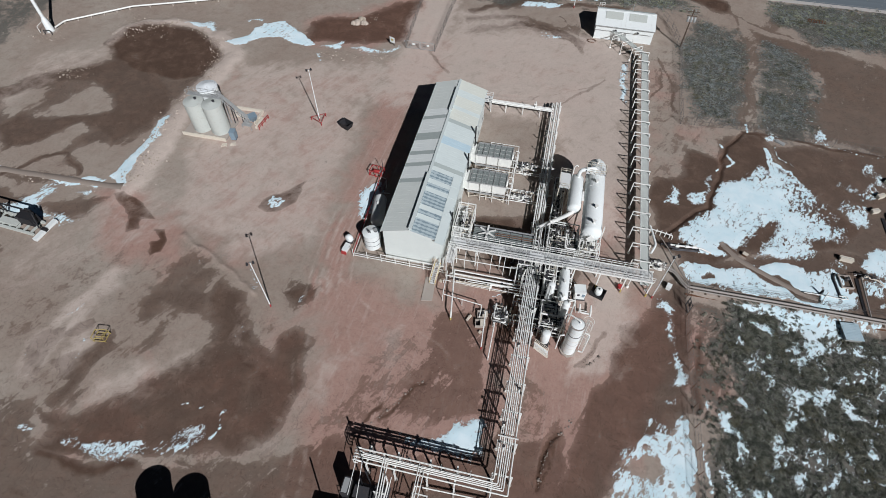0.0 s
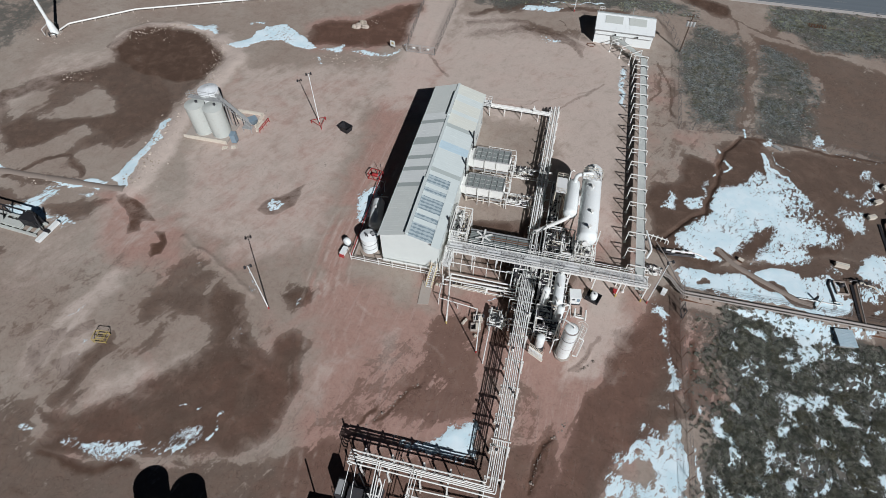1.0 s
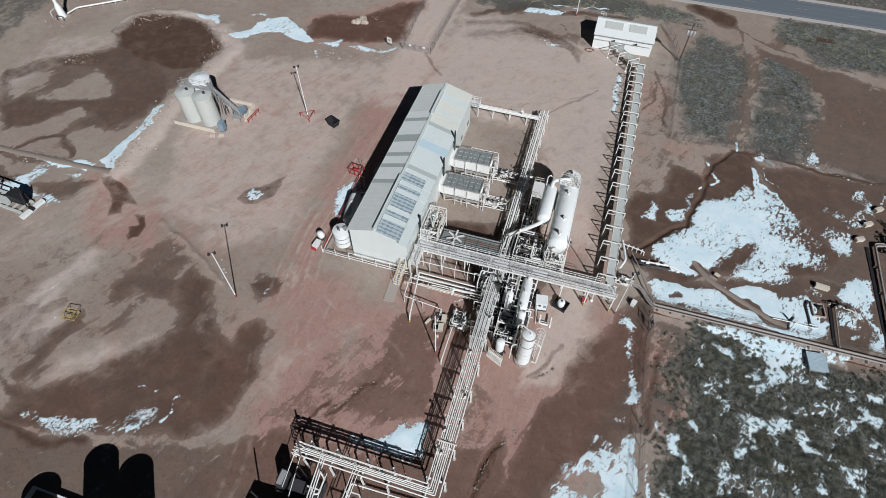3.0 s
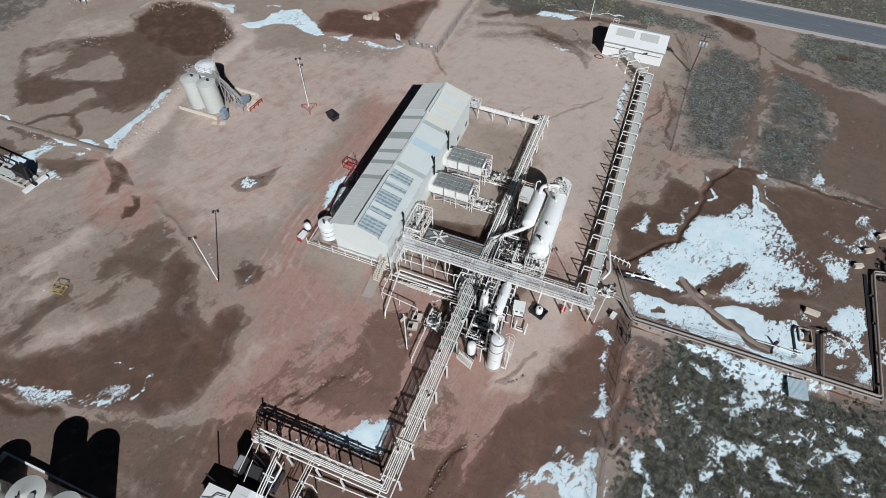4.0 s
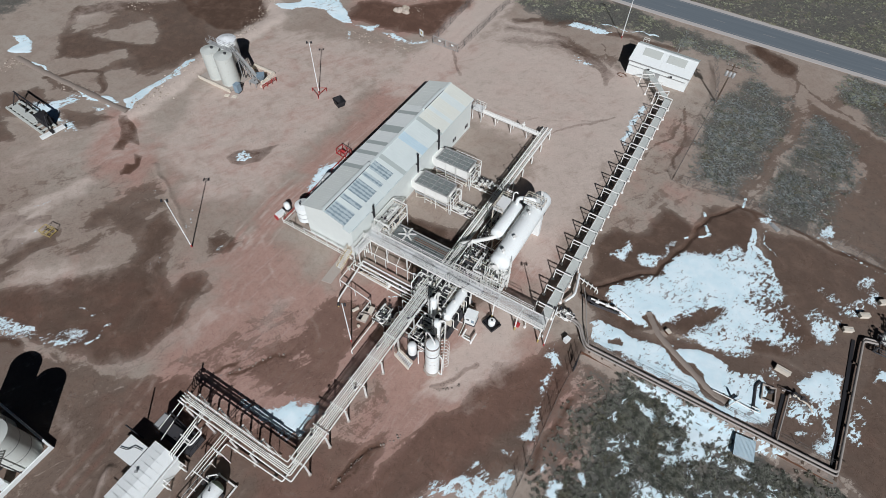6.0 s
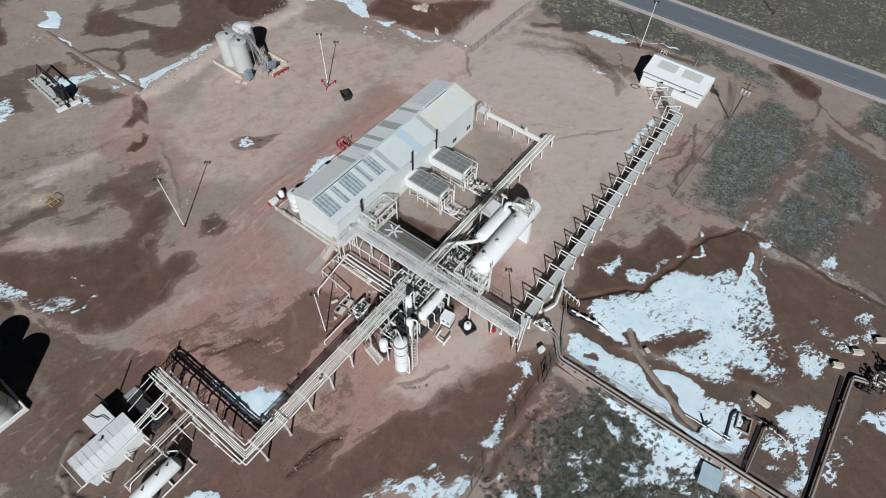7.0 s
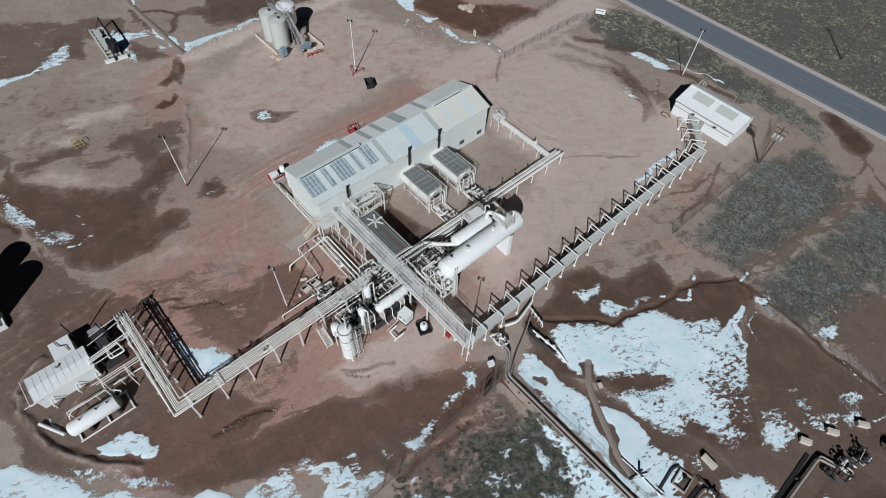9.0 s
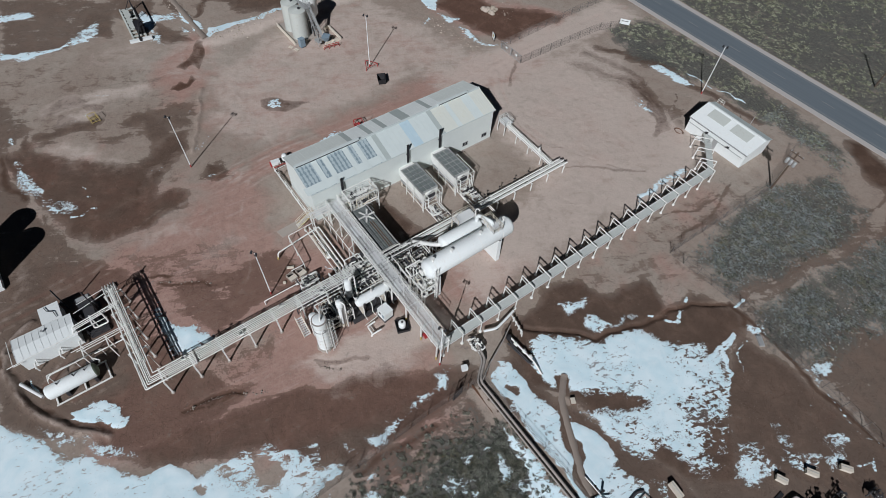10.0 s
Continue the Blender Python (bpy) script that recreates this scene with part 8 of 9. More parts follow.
def separator():
    t = thing("separator", (22.3, -3.0, 0), "white horizontal separator drum on a dark skid", "pressure vessel")
    part("shell", Geo().vessel((0, -2.8, 3.0), (0, 3.0, 3.0), 0.8, 26, 0.6), TANK_WHITE, t)
    for y in (-2.0, 1.8):
        part("saddle", Geo().box(-0.8, y - 0.18, 0.4, 0.8, y + 0.18, 2.3), CREAM, t)
    part("skid", Geo().box(-1.4, -4.0, 0.0, 1.4, 3.6, 0.4), STEEL, t)
    part("outlet", Geo().pipe([(0, 3.0, 3.0), (0.6, 3.9, 3.2), (1.0, 4.2, 2.2)], 0.4, 3, 12), TANK_WHITE, t)
    for y in (-2.6, 0, 2.4):
        part("nozzle", Geo().tube((0, y, 3.7), (0, y, 4.2), 0.12, 8).tube((0, y, 4.2), (0, y, 4.27), 0.2, 10), WHITE, t)
    for y in (-2.4, -1.0, 0.6, 1.4, 2.4):
        part("side_pipe", Geo().pipe([(-0.7, y, 3.0), (-1.3, y, 3.0), (-1.3, y, 0.8)], 0.08), WHITE, t)
        part("front_pipe", Geo().pipe([(0.6, y + 0.3, 2.6), (1.2, y + 0.3, 2.6), (1.2, y + 0.3, 0.5), (2.0, y + 0.3, 0.5)], 0.07, 2, 7), WHITE, t)
    for y in (-1.8, 0.2, 1.9):
        part("level_gauge", Geo().box(0.85, y - 0.12, 1.9, 1.0, y + 0.12, 3.3), STEEL, t)
    c = thing("scrubber_column", (22.6, -8.3, 0), "tall slim white scrubber column with caged ladder", "process column")
    part("shell", Geo().vessel((0, 0, 0.5), (0, 0, 6.6), 0.55, 20), TANK_WHITE, c)
    part("skirt", Geo().turned((0, 0, 0), (0, 0, 0.6), ((0, 0.65), (1, 0.52)), 16), CREAM, c)
    part("side_pipe", Geo().pipe([(0.3, 0, 6.4), (0.3, 0, 7.0), (1.1, 0.3, 7.0), (1.1, 0.3, 0.6)], 0.12, 3, 8), WHITE, c)
    part("ladder", Geo().beam((-0.7, -0.3, 0), (-0.7, -0.3, 6.8), 0.06).beam((-0.7, 0.2, 0), (-0.7, 0.2, 6.8), 0.06), WHITE, c)
    d = copy_thing(c, pose(20.2, -5.6, 0, 0, 0, 70))
    d["label"] = "tall slim white scrubber column behind the separator"
    k = thing("instrument_cabinet", (25.0, -2.4, 0), "boxy white instrument cabinet on the dirt apron", "cabinet", turn=8)
    part("body", Geo().box(-0.85, -0.8, 0.2, 0.85, 0.8, 1.9), TANK_WHITE, k)
    part("lid", Geo().box(-0.9, -0.85, 1.9, 0.9, 0.85, 1.97), TANK_WHITE, k)
    part("skid", Geo().box(-0.95, -0.9, 0, 0.95, 0.9, 0.2), STEEL, k)
    part("louvre", Geo().box(0.3, -0.84, 0.9, 0.75, -0.8, 1.6), BLUE, k)
    part("conduit", Geo().pipe([(-0.6, -0.86, 1.5), (-0.6, -1.1, 1.5), (-0.6, -1.1, 0.3), (-0.6, -3.4, 0.3)], 0.06, 2, 7), WHITE, k)
    part("vent", Geo().box(-0.45, -0.84, 1.2, -0.05, -0.8, 1.6), STEEL, k)
    o = thing("chemical_tote", (28.0, -1.3, 0), "white chemical tote standing in a black spill tray", "tote", turn=-20)
    part("spill_tray", Geo().box(-1.1, -0.95, 0, 1.1, 0.95, 0.12).box(-1.1, -0.95, 0.12, -1.02, 0.95, 0.5).box(1.02, -0.95, 0.12, 1.1, 0.95, 0.5).box(-1.02, -0.95, 0.12, 1.02, -0.87, 0.5).box(-1.02, 0.87, 0.12, 1.02, 0.95, 0.5), BLACK, o)
    part("bottle", Geo().turned((0, 0, 0.12), (0, 0, 1.3), ((0, 0.52), (0.1, 0.57), (0.9, 0.56), (1, 0.38)), 16), TANK_WHITE, o)
    part("cap", Geo().tube((0, 0, 1.3), (0, 0, 1.4), 0.15, 10), STEEL, o)
    p = thing("control_cabinet", (21.2, -6.1, 0), "dark blue-black control cabinet beside the scrubber column", "cabinet", turn=20)
    part("body", Geo().box(-0.3, -0.75, 0.3, 0.3, 0.75, 2.5), STEEL, p)
    part("top_cap", Geo().box(-0.34, -0.79, 2.5, 0.34, 0.79, 2.56), BLACK, p)
    part("plinth", Geo().box(-0.28, -0.7, 0, 0.28, 0.7, 0.3), CONCRETE, p)
    r = thing("fire_box", (31.4, 0.6, 0), "small red equipment box under the catwalk", "box")
    part("body", Geo().box(-0.38, -0.28, 0, 0.38, 0.28, 0.5), RED, r)
    part("lid", Geo().box(-0.41, -0.31, 0.5, 0.41, 0.31, 0.56), RED, r)


separator()


# ---- west side of the building ----
def west_side():
    storage_tank(-9.5, 0.2, 1.4, 3.3, "white round tank against the building's shaded side", TANK_WHITE)
    t = thing("horizontal_tank", (-10.1, 6.0, 0), "white horizontal tank half in the building's shade", "tank")
    part("shell", Geo().vessel((0.55, -3.0, 2.0), (-0.55, 3.2, 2.0), 1.1, 24), TANK_WHITE, t)
    for k in (-1.8, 1.9):
        part("saddle", Geo().box(-0.18 * k - 0.9, k - 0.2, 0, -0.18 * k + 0.9, k + 0.2, 1.2), CONCRETE, t)
    part("mast", Geo().tube((0.9, -1.4, 2.0), (0.9, -1.4, 4.6), 0.05), WHITE, t)
    part("manway", Geo().tube((-0.1, 0.6, 3.0), (-0.1, 0.6, 3.35), 0.32, 14), WHITE, t)
    part("end_pipe", Geo().pipe([(-0.5, 3.1, 2.2), (-0.6, 3.9, 2.2), (0.9, 4.1, 2.2)], 0.09, 2, 8), WHITE, t)
    f = thing("containment_rail", (0, 0, 0), "red and white pipe rail round the tank bund", "railing")
    for z, m in ((0.35, WHITE), (0.9, RED)):
        part("rail", Geo().beam((-11.9, -2.9, z), (-12.6, 16.0, z), 0.1), m, f)
        part("rail", Geo().beam((-11.9, -2.9, z), (3.6, -3.0, z), 0.1 if z < 0.5 else 0.08), WHITE, f)
    for k in range(9):
        part("post", Geo().beam((-11.9 - 0.08 * k, -2.9 + 2.3 * k, 0), (-11.9 - 0.08 * k, -2.9 + 2.3 * k, 0.95), 0.09), RED, f)
    for k in range(7):
        part("post", Geo().beam((-11.9 + 2.4 * k, -2.92, 0), (-11.9 + 2.4 * k, -2.92, 1.9), 0.1), WHITE, f)
    part("rail", Geo().beam((-7.0, -2.95, 1.9), (3.4, -3.0, 1.9), 0.1), WHITE, f)
    part("bund_wall", Geo().box(-11.6, -2.5, 0, -11.4, 15.5, 0.5).box(-11.4, -2.5, 0, -6.8, -2.3, 0.5), CONCRETE, f)
    r = thing("pump_skid", (-13.6, 16.2, 0), "red framed pump skid with a thin mast", "pump skid", turn=-8)
    g = Geo()
    for x in (-1.2, 0, 1.2):
        for y in (-0.8, 0.8):
            g.beam((x, y, 0), (x, y, 1.3), 0.09)
    for z in (0.25, 1.3):
        g.beam((-1.2, -0.8, z), (1.2, -0.8, z), 0.1).beam((-1.2, 0.8, z), (1.2, 0.8, z), 0.1).beam((-1.2, -0.8, z), (-1.2, 0.8, z), 0.1).beam((1.2, -0.8, z), (1.2, 0.8, z), 0.1)
    part("frame", g, RED, r)
    part("pump", Geo().vessel((-0.7, 0, 0.7), (0.6, 0, 0.7), 0.35, 14), RED, r)
    part("motor", Geo().box(0.5, -0.3, 0.3, 1.1, 0.3, 0.9), GALV, r)
    part("mast", Geo().tube((0.9, 0.7, 0), (0.9, 0.7, 3.2), 0.05), STEEL, r)
    part("white_pipe", Geo().pipe([(0.9, -0.7, 0.4), (2.2, -0.9, 0.4), (3.2, -3.0, 0.4)], 0.1), WHITE, r)
    b = thing("drum", (-13.5, -0.1, 0), "white round drum lying beside the bund rail", "drum")
    part("body", Geo().vessel((-0.3, -0.4, 0.75), (0.2, 0.6, 0.75), 0.75, 18), TANK_WHITE, b)
    part("cradle", Geo().box(-0.6, -0.5, 0, 0.6, 0.5, 0.3), STEEL, b)
    c = thing("fire_cabinet", (-13.5, -2.0, 0), "white cabinet with a red foot near the rail", "cabinet", turn=-8)
    part("body", Geo().box(-0.4, -0.7, 0.15, 0.4, 0.9, 0.9), TANK_WHITE, c)
    part("foot", Geo().box(-0.42, -0.95, 0, 0.42, -0.7, 0.6), RED, c)


west_side()

# ---- outlying plant ----
def silo_plant():
    pad = thing("silo_pad", (-49.8, 21.2, 0), "pale concrete pad under the two silos", "concrete pad")
    part("slab", Geo().box(-4.6, -2.9, -0.1, 4.6, 2.9, 0.35), CONCRETE, pad)
    part("front_kerb", Geo().box(-4.6, -3.1, -0.1, 4.6, -2.9, 0.75), CREAM, pad)
    for x in (-51.2, -47.4):
        t = thing("silo", (x, 20.9, 0.35), "pale round silo with a snowy worn roof", "silo", "silos on the concrete pad")
        part("shell", Geo().turned((0, 0, 0), (0, 0, 6.3), ((0, 1.88), (1, 1.88)), 32), BEIGE, t)
        part("roof", Geo().turned((0, 0, 6.3), (0, 0, 6.7), ((0, 1.9), (1, 0.2)), 32), BEIGE, t, "stained silo roof")
        part("hatch", Geo().tube((0.4, 0.3, 6.5), (0.4, 0.3, 6.95), 0.25, 12), STEEL, t)
        part("band", Geo().turned((0, 0, 4.46), (0, 0, 4.5), ((0, 1.89), (1, 1.89)), 32), BEIGE, t)
    w = thing("silo_walkway", (-49.6, 23.2, 0), "grey railed walkway across the silo tops", "walkway")
    part("deck", Geo().box(-3.6, -1.0, 6.85, 3.4, 0.0, 6.92), GALV, w)
    part("guard_rail", Geo().rail([(-3.6, -1.0, 6.92), (3.4, -1.0, 6.92)], 1.0, 1.4, 0.022), GALV, w)
    part("guard_rail", Geo().rail([(-3.6, 0.0, 6.92), (3.4, 0.0, 6.92)], 1.0, 1.4, 0.022), GALV, w)
    for x in (-3.4, 0, 3.2):
        part("post", Geo().beam((x, 0.1, 0), (x, 0.1, 6.85), 0.12), GALV, w)
    h = thing("day_bin", (-50.2, 24.9, 0), "white snow-topped bin standing behind the silos", "bin")
    part("shell", Geo().turned((0, 0, 1.6), (0, 0, 7.3), ((0, 0.6), (0.3, 2.0), (1, 2.0)), 24), TANK_WHITE, h)
    part("roof", Geo().turned((0, 0, 7.3), (0, 0, 7.8), ((0, 2.04), (1, 0.3)), 24), SPOTTED, h, "roof half covered in melting snow")
    for a in range(4):
        x, y = 1.4 * math.cos(a * 1.57 + 0.78), 1.4 * math.sin(a * 1.57 + 0.78)
        part("leg", Geo().beam((x, y, 0), (x, y, 4.2), 0.18), GALV, h)
    c = thing("conveyor", (-47.4, 23.6, 0), "grey inclined conveyor with ladder running to the ground", "conveyor")
    part("trough", Geo().beam((0, 0, 7.2), (5.2, 0.4, 1.0), 0.5, 0.4), GALV, c)
    lad = Geo()
    for k in range(16):
        q = k / 15
        lad.beam((0.3 + 5.0 * q, -0.9, 7.4 - 6.2 * q), (0.3 + 5.0 * q, -0.3, 7.4 - 6.2 * q), 0.07)
    part("ladder", lad.beam((0.3, -0.9, 7.4), (5.3, -0.9, 1.2), 0.08).beam((0.3, -0.9, 8.3), (5.3, -0.9, 2.1), 0.06), GALV, c)
    for q in (0.35, 0.7):
        part("trestle", Geo().beam((5.2 * q, -0.3, 0), (5.2 * q, 0, 7.0 - 6.2 * q), 0.12).beam((5.2 * q, 0.7, 0), (5.2 * q, 0.3, 7.0 - 6.2 * q), 0.12), STEEL, c)
    y = thing("bin_bund", (-46.2, 26.2, 0), "low pale concrete bund behind the silo conveyor", "wall")
    for box in ((-1.2, 1.6, 0, 4.6, 1.85, 0.7), (4.35, -2.2, 0, 4.6, 1.6, 0.7), (-1.2, 0.6, 0, -0.95, 1.6, 0.7), (1.4, -1.4, 0, 4.35, -1.2, 0.5)):
        part("wall_run", Geo().box(*box), CREAM, y)
    for k in range(7):
        q = k / 6
        part("truss_bay", Geo().beam((0.2 + 5.0 * q, -0.45, 7.5 - 6.2 * q), (0.2 + 5.0 * q, 0.5, 7.5 - 6.2 * q), 0.07).beam((0.2 + 5.0 * q, -0.45, 7.5 - 6.2 * q), (0.2 + 5.0 * q, -0.45, 8.2 - 6.2 * q), 0.06), GALV, c)
    f = thing("feed_hopper", (-42.2, 24.6, 0), "grey feed hopper on a concrete curb with red rail", "hopper")
    part("hopper", Geo().turned((0, 0, 0.4), (0, 0, 1.9), ((0, 0.4), (0.6, 1.0), (1, 1.2)), 4), BLUE, f)
    part("curb", Geo().box(-4.6, 1.0, 0, 1.4, 1.4, 0.5).box(1.0, -1.6, 0, 1.4, 1.0, 0.5), CREAM, f)
    part("guard_rail", Geo().rail([(2.0, -1.8, 0), (2.4, 1.8, 0)], 1.0, 1.2, 0.05), RED, f)
    part("motor", Geo().box(-1.6, -1.0, 0.2, -0.8, -0.3, 1.0), GALV, f)
    part("platform", Geo().box(-1.4, -2.4, 1.0, 0.6, -1.4, 1.1).beam((-1.3, -2.3, 0), (-1.3, -2.3, 1), 0.1).beam((0.5, -2.3, 0), (0.5, -2.3, 1), 0.1), GALV, f)
    b = thing("control_box", (-43.9, 19.3, 0), "grey-blue control box at the silo pad corner", "cabinet", turn=8)
    part("body", Geo().box(-0.5, -0.6, 0.2, 0.5, 0.6, 2.0), BLUE, b)
    part("lid", Geo().box(-0.55, -0.65, 2.0, 0.55, 0.65, 2.07), BLUE, b)
    part("feet", Geo().box(-0.45, -0.5, 0, 0.45, 0.5, 0.2), STEEL, b)
    for x, y in ((-45.0, 17.0), (-43.4, 17.6)):
        lone("pallet", Geo().box(-0.5, -0.4, 0.1, 0.5, -0.2, 0.16).box(-0.5, -0.1, 0.1, 0.5, 0.1, 0.16).box(-0.5, 0.2, 0.1, 0.5, 0.4, 0.16).box(-0.5, -0.4, 0, -0.4, 0.4, 0.1).box(0.4, -0.4, 0, 0.5, 0.4, 0.1), CREAM, "small pale pallet lying on the dirt", "pallet", "pallets by the silo pad", at=(x, y, 0.05), turn=20)


silo_plant()


def pump_unit():
    a = -4
    t = thing("pumping_unit", (-65.6, -9.6, 0), "beige pumping unit skid with dark frame and white beam", "pumping unit", turn=a)
    part("skid", Geo().beam((-13.5, -1.3, 0.25), (-0.6, -1.3, 0.25), 0.35, 0.5).beam((-13.5, 1.4, 0.25), (-0.6, 1.4, 0.25), 0.35, 0.5), BEIGE, t)
    for k in range(9):
        part("skid_cross", Geo().beam((-13.2 + 1.5 * k, -1.3, 0.3), (-13.2 + 1.5 * k, 1.4, 0.3), 0.25, 0.3), BEIGE, t)
    part("engine_cover", Geo().box(-11.5, -0.9, 0.45, -8.6, 0.4, 1.1), BEIGE, t)
    part("engine_cover", Geo().box(-7.9, -0.9, 0.45, -4.4, 0.3, 0.95), BEIGE, t)
    g = Geo()
    for x in (-12.8, -8.4, -4.0):
        g.beam((x, 1.5, 0.3), (x, 1.5, 2.7), 0.2).beam((x, -0.2, 0.3), (x, 1.5, 2.7), 0.12)
    part("side_frame", g.beam((-13.2, 1.5, 2.7), (-3.6, 1.5, 2.7), 0.22), BLACK, t)
    part("gear_box", Geo().box(-4.2, 0.0, 0.5, -1.2, 1.6, 2.2), BLACK, t)
    part("flywheel", Geo().tube((-3.2, 1.7, 1.6), (-3.2, 1.95, 1.6), 1.0, 18), BLACK, t)
    part("loop_frame", Geo().pipe([(-1.9, 1.6, 0.4), (-1.9, 1.6, 3.0), (-0.8, 0.8, 3.0), (-0.4, 0.0, 0.4)], 0.12, 2), BLACK, t)
    part("cover_beam", Geo().beam((0.6, -2.3, 0.35), (0.9, 2.4, 0.35), 0.8, 0.5), TANK_WHITE, t, "white weathered cross beam")
    part("beam_clamp", Geo().box(0.2, -0.3, 0.3, 1.2, 0.3, 0.75), BLACK, t)
    part("brace", Geo().beam((-1.6, 0.4, 1.8), (0.4, -0.2, 0.4), 0.12), BLACK, t)


pump_unit()


def flare():
    t = thing("flare_stack", (-103.6, 44.6, 0), "tall white flare stack with tapered base and guard", "flare stack")
    part("base_cone", Geo().turned((0, 0, 0), (0, 0, 3.6), ((0, 0.95), (0.75, 0.7), (1, 0.4)), 20), TANK_WHITE, t)
    part("shaft", Geo().turned((0, 0, 3.6), (0, 0, 15), ((0, 0.4), (1, 0.34)), 16), TANK_WHITE, t)
    part("guard", Geo().pipe([(-2.0, -1.2, 0), (-2.0, -1.2, 1.6), (-2.4, 1.6, 1.6), (-0.6, 2.0, 1.6)], 0.07, 2), WHITE, t)
    part("valve_rack", Geo().pipe([(-0.4, -1.5, 0), (-0.4, -1.5, 1.1), (1.3, -1.3, 1.1), (1.3, -1.3, 0)], 0.1, 2), STEEL, t)
    part("footing", Geo().box(-1.2, -1.2, -0.1, 1.2, 1.2, 0.2), CONCRETE, t)
    lone("flare_line", Geo().pipe([(-103.0, 45.6, 0.5), (-102.6, 48.6, 0.5), (-90.3, 58.4, 0.5), (-67.2, 68.2, 0.5), (-40, 79, 0.5)], 0.2, 3, 10), WHITE, "long white pipe running over the dirt to the flare", "pipe")
    for k in range(16):
        q = k / 15
        x, y = (-90.3 + (q - 0.35) / 0.65 * 50, 58.4 + (q - 0.35) / 0.65 * 20.6) if q > 0.35 else (-102.6 + q / 0.35 * 12.3, 48.6 + q / 0.35 * 9.8)
        lone("pipe_sleeper", Geo().box(-0.15, -0.45, 0, 0.15, 0.45, 0.3), CONCRETE, "small concrete sleeper under the flare line", "sleeper", "sleepers under the flare line", at=(x, y, 0), turn=25)


flare()


# ---- south-east pipework ----
def ground_lines():
    t = thing("ground_pipeline", (0, 0, 0), "pair of grey pipes laid over the ground on sleepers", "pipeline")
    for dy, r in ((0.0, 0.2), (-0.55, 0.14)):
        part("pipe", Geo().pipe([(36.6, 5.9, 0.9), (39.6, 5.4 + dy, 0.9), (41.2, 3.4 + dy, 0.55), (41.9, 2.9 + dy, 0.5), (76.6, 3.1 + dy, 0.5), (77.2, 25.9 - dy, 0.5), (79.2, 26.4 - dy, 0.5)], r, 3, 10), PIPE_GREY, t)
    for k in range(18):
        part("sleeper", Geo().box(42.4 + 2.0 * k, 2.0, -0.05, 42.7 + 2.0 * k, 3.4, 0.34), WOOD, t)
    for k in range(4):
        part("sleeper", Geo().box(76.4, 5 + 5.4 * k, -0.05, 77.7, 5.25 + 5.4 * k, 0.34), WOOD, t)
    # flat black strip painting in the dark band on the pipe's shaded side
    part("trough", Geo().box(75.85, 3.6, -0.05, 76.35, 25.6, 0.1), BLACK, t)
    part("pipe", Geo().pipe([(42.0, 3.0, 0.7), (40.6, 5.4, 0.9), (38.9, 9.4, 1.0), (37.6, 11.8, 1.0)], 0.09, 3, 8), PIPE_GREY, t)
    part("branch", Geo().pipe([(69.0, 3.2, 0.4), (69.2, 11.0, 0.4)], 0.11, 3, 10), PIPE_GREY, t)
    part("branch_trough", Geo().box(68.35, 3.6, -0.05, 68.8, 10.8, 0.12), BLACK, t)
    part("tray", Geo().box(41.5, 1.45, 0.0, 76.4, 1.75, 0.18), RUST, t)
    c = thing("well_cellar", (66.7, 9.65, 0), "square concrete well cellar with an open top", "well cellar", turn=6)
    for box in ((-0.95, -1.25, 0, 0.95, -1.1, 0.4), (-0.95, 1.1, 0, 0.95, 1.25, 0.4), (-0.95, -1.1, 0, -0.8, 1.1, 0.4), (0.8, -1.1, 0, 0.95, 1.1, 0.4)):
        part("cellar_wall", Geo().box(*box), CONCRETE, c)
    part("cellar_floor", Geo().box(-0.8, -1.1, -0.05, 0.8, 1.1, 0.1), WOOD, c)
    part("wellhead", Geo().turned((0.2, 0.4, 0.1), (0.2, 0.4, 0.9), ((0, 0.3), (0.5, 0.2), (0.55, 0.34), (0.7, 0.34), (0.75, 0.16), (1, 0.16)), 12), STEEL, c)
    part("cellar_curb", Geo().pipe([(-1.7, -3.3, 0.15), (-1.75, 0.6, 0.15), (-1.2, 1.5, 0.15)], 0.2, 2, 8), STEEL, c)
    pipe_cluster("dark valve manifold running from the well cellar", 68.0, 10.6, 71.6, 11.5, 0.6, 18, 31, framed=False, mats=(0.15, 0.3))
    lone("pipe_bend", Geo().pipe([(69.6, 11.2, 0.4), (71.8, 10.9, 0.4), (72.6, 10.2, 0.1)], 0.12, 3, 8), CREAM, "pale pipe bending down into the ground", "pipe")
    m = thing("meter_station", (62.6, 5.9, 0), "white looped meter pipes with a dark gauge", "meter station", turn=0)
    part("loop", Geo().pipe([(-2.9, 0.0, 0.4), (0.6, 0.1, 0.4), (2.6, 0.0, 0.4), (3.7, 0.1, 0.4), (3.6, 0.6, 0.4), (2.4, 0.5, 0.4)], 0.08, 3, 8), WHITE, m)
    part("cross_pipe", Geo().pipe([(-0.5, -1.5, 0.2), (0.1, -0.4, 0.6), (0.8, 0.7, 0.6)], 0.08, 2, 8), WHITE, m)
    part("gauge", Geo().tube((-0.3, 0.5, 0.0), (-0.3, 0.5, 1.1), 0.16, 10), BLACK, m)
    for x in (-2.6, 2.6):
        part("stand", Geo().beam((x, 0.0, 0), (x, 0.0, 0.4), 0.1), STEEL, m)
    s = thing("corrugated_shed", (65.4, -0.1, 0), "low shed roofed with pale blue-grey corrugated sheet", "shed", turn=6)
    part("body", Geo().box(-1.15, -1.35, 0, 1.15, 1.35, 0.65), GALV, s)
    g = Geo().box(-1.3, -1.5, 0.655, 1.3, 1.5, 0.7)
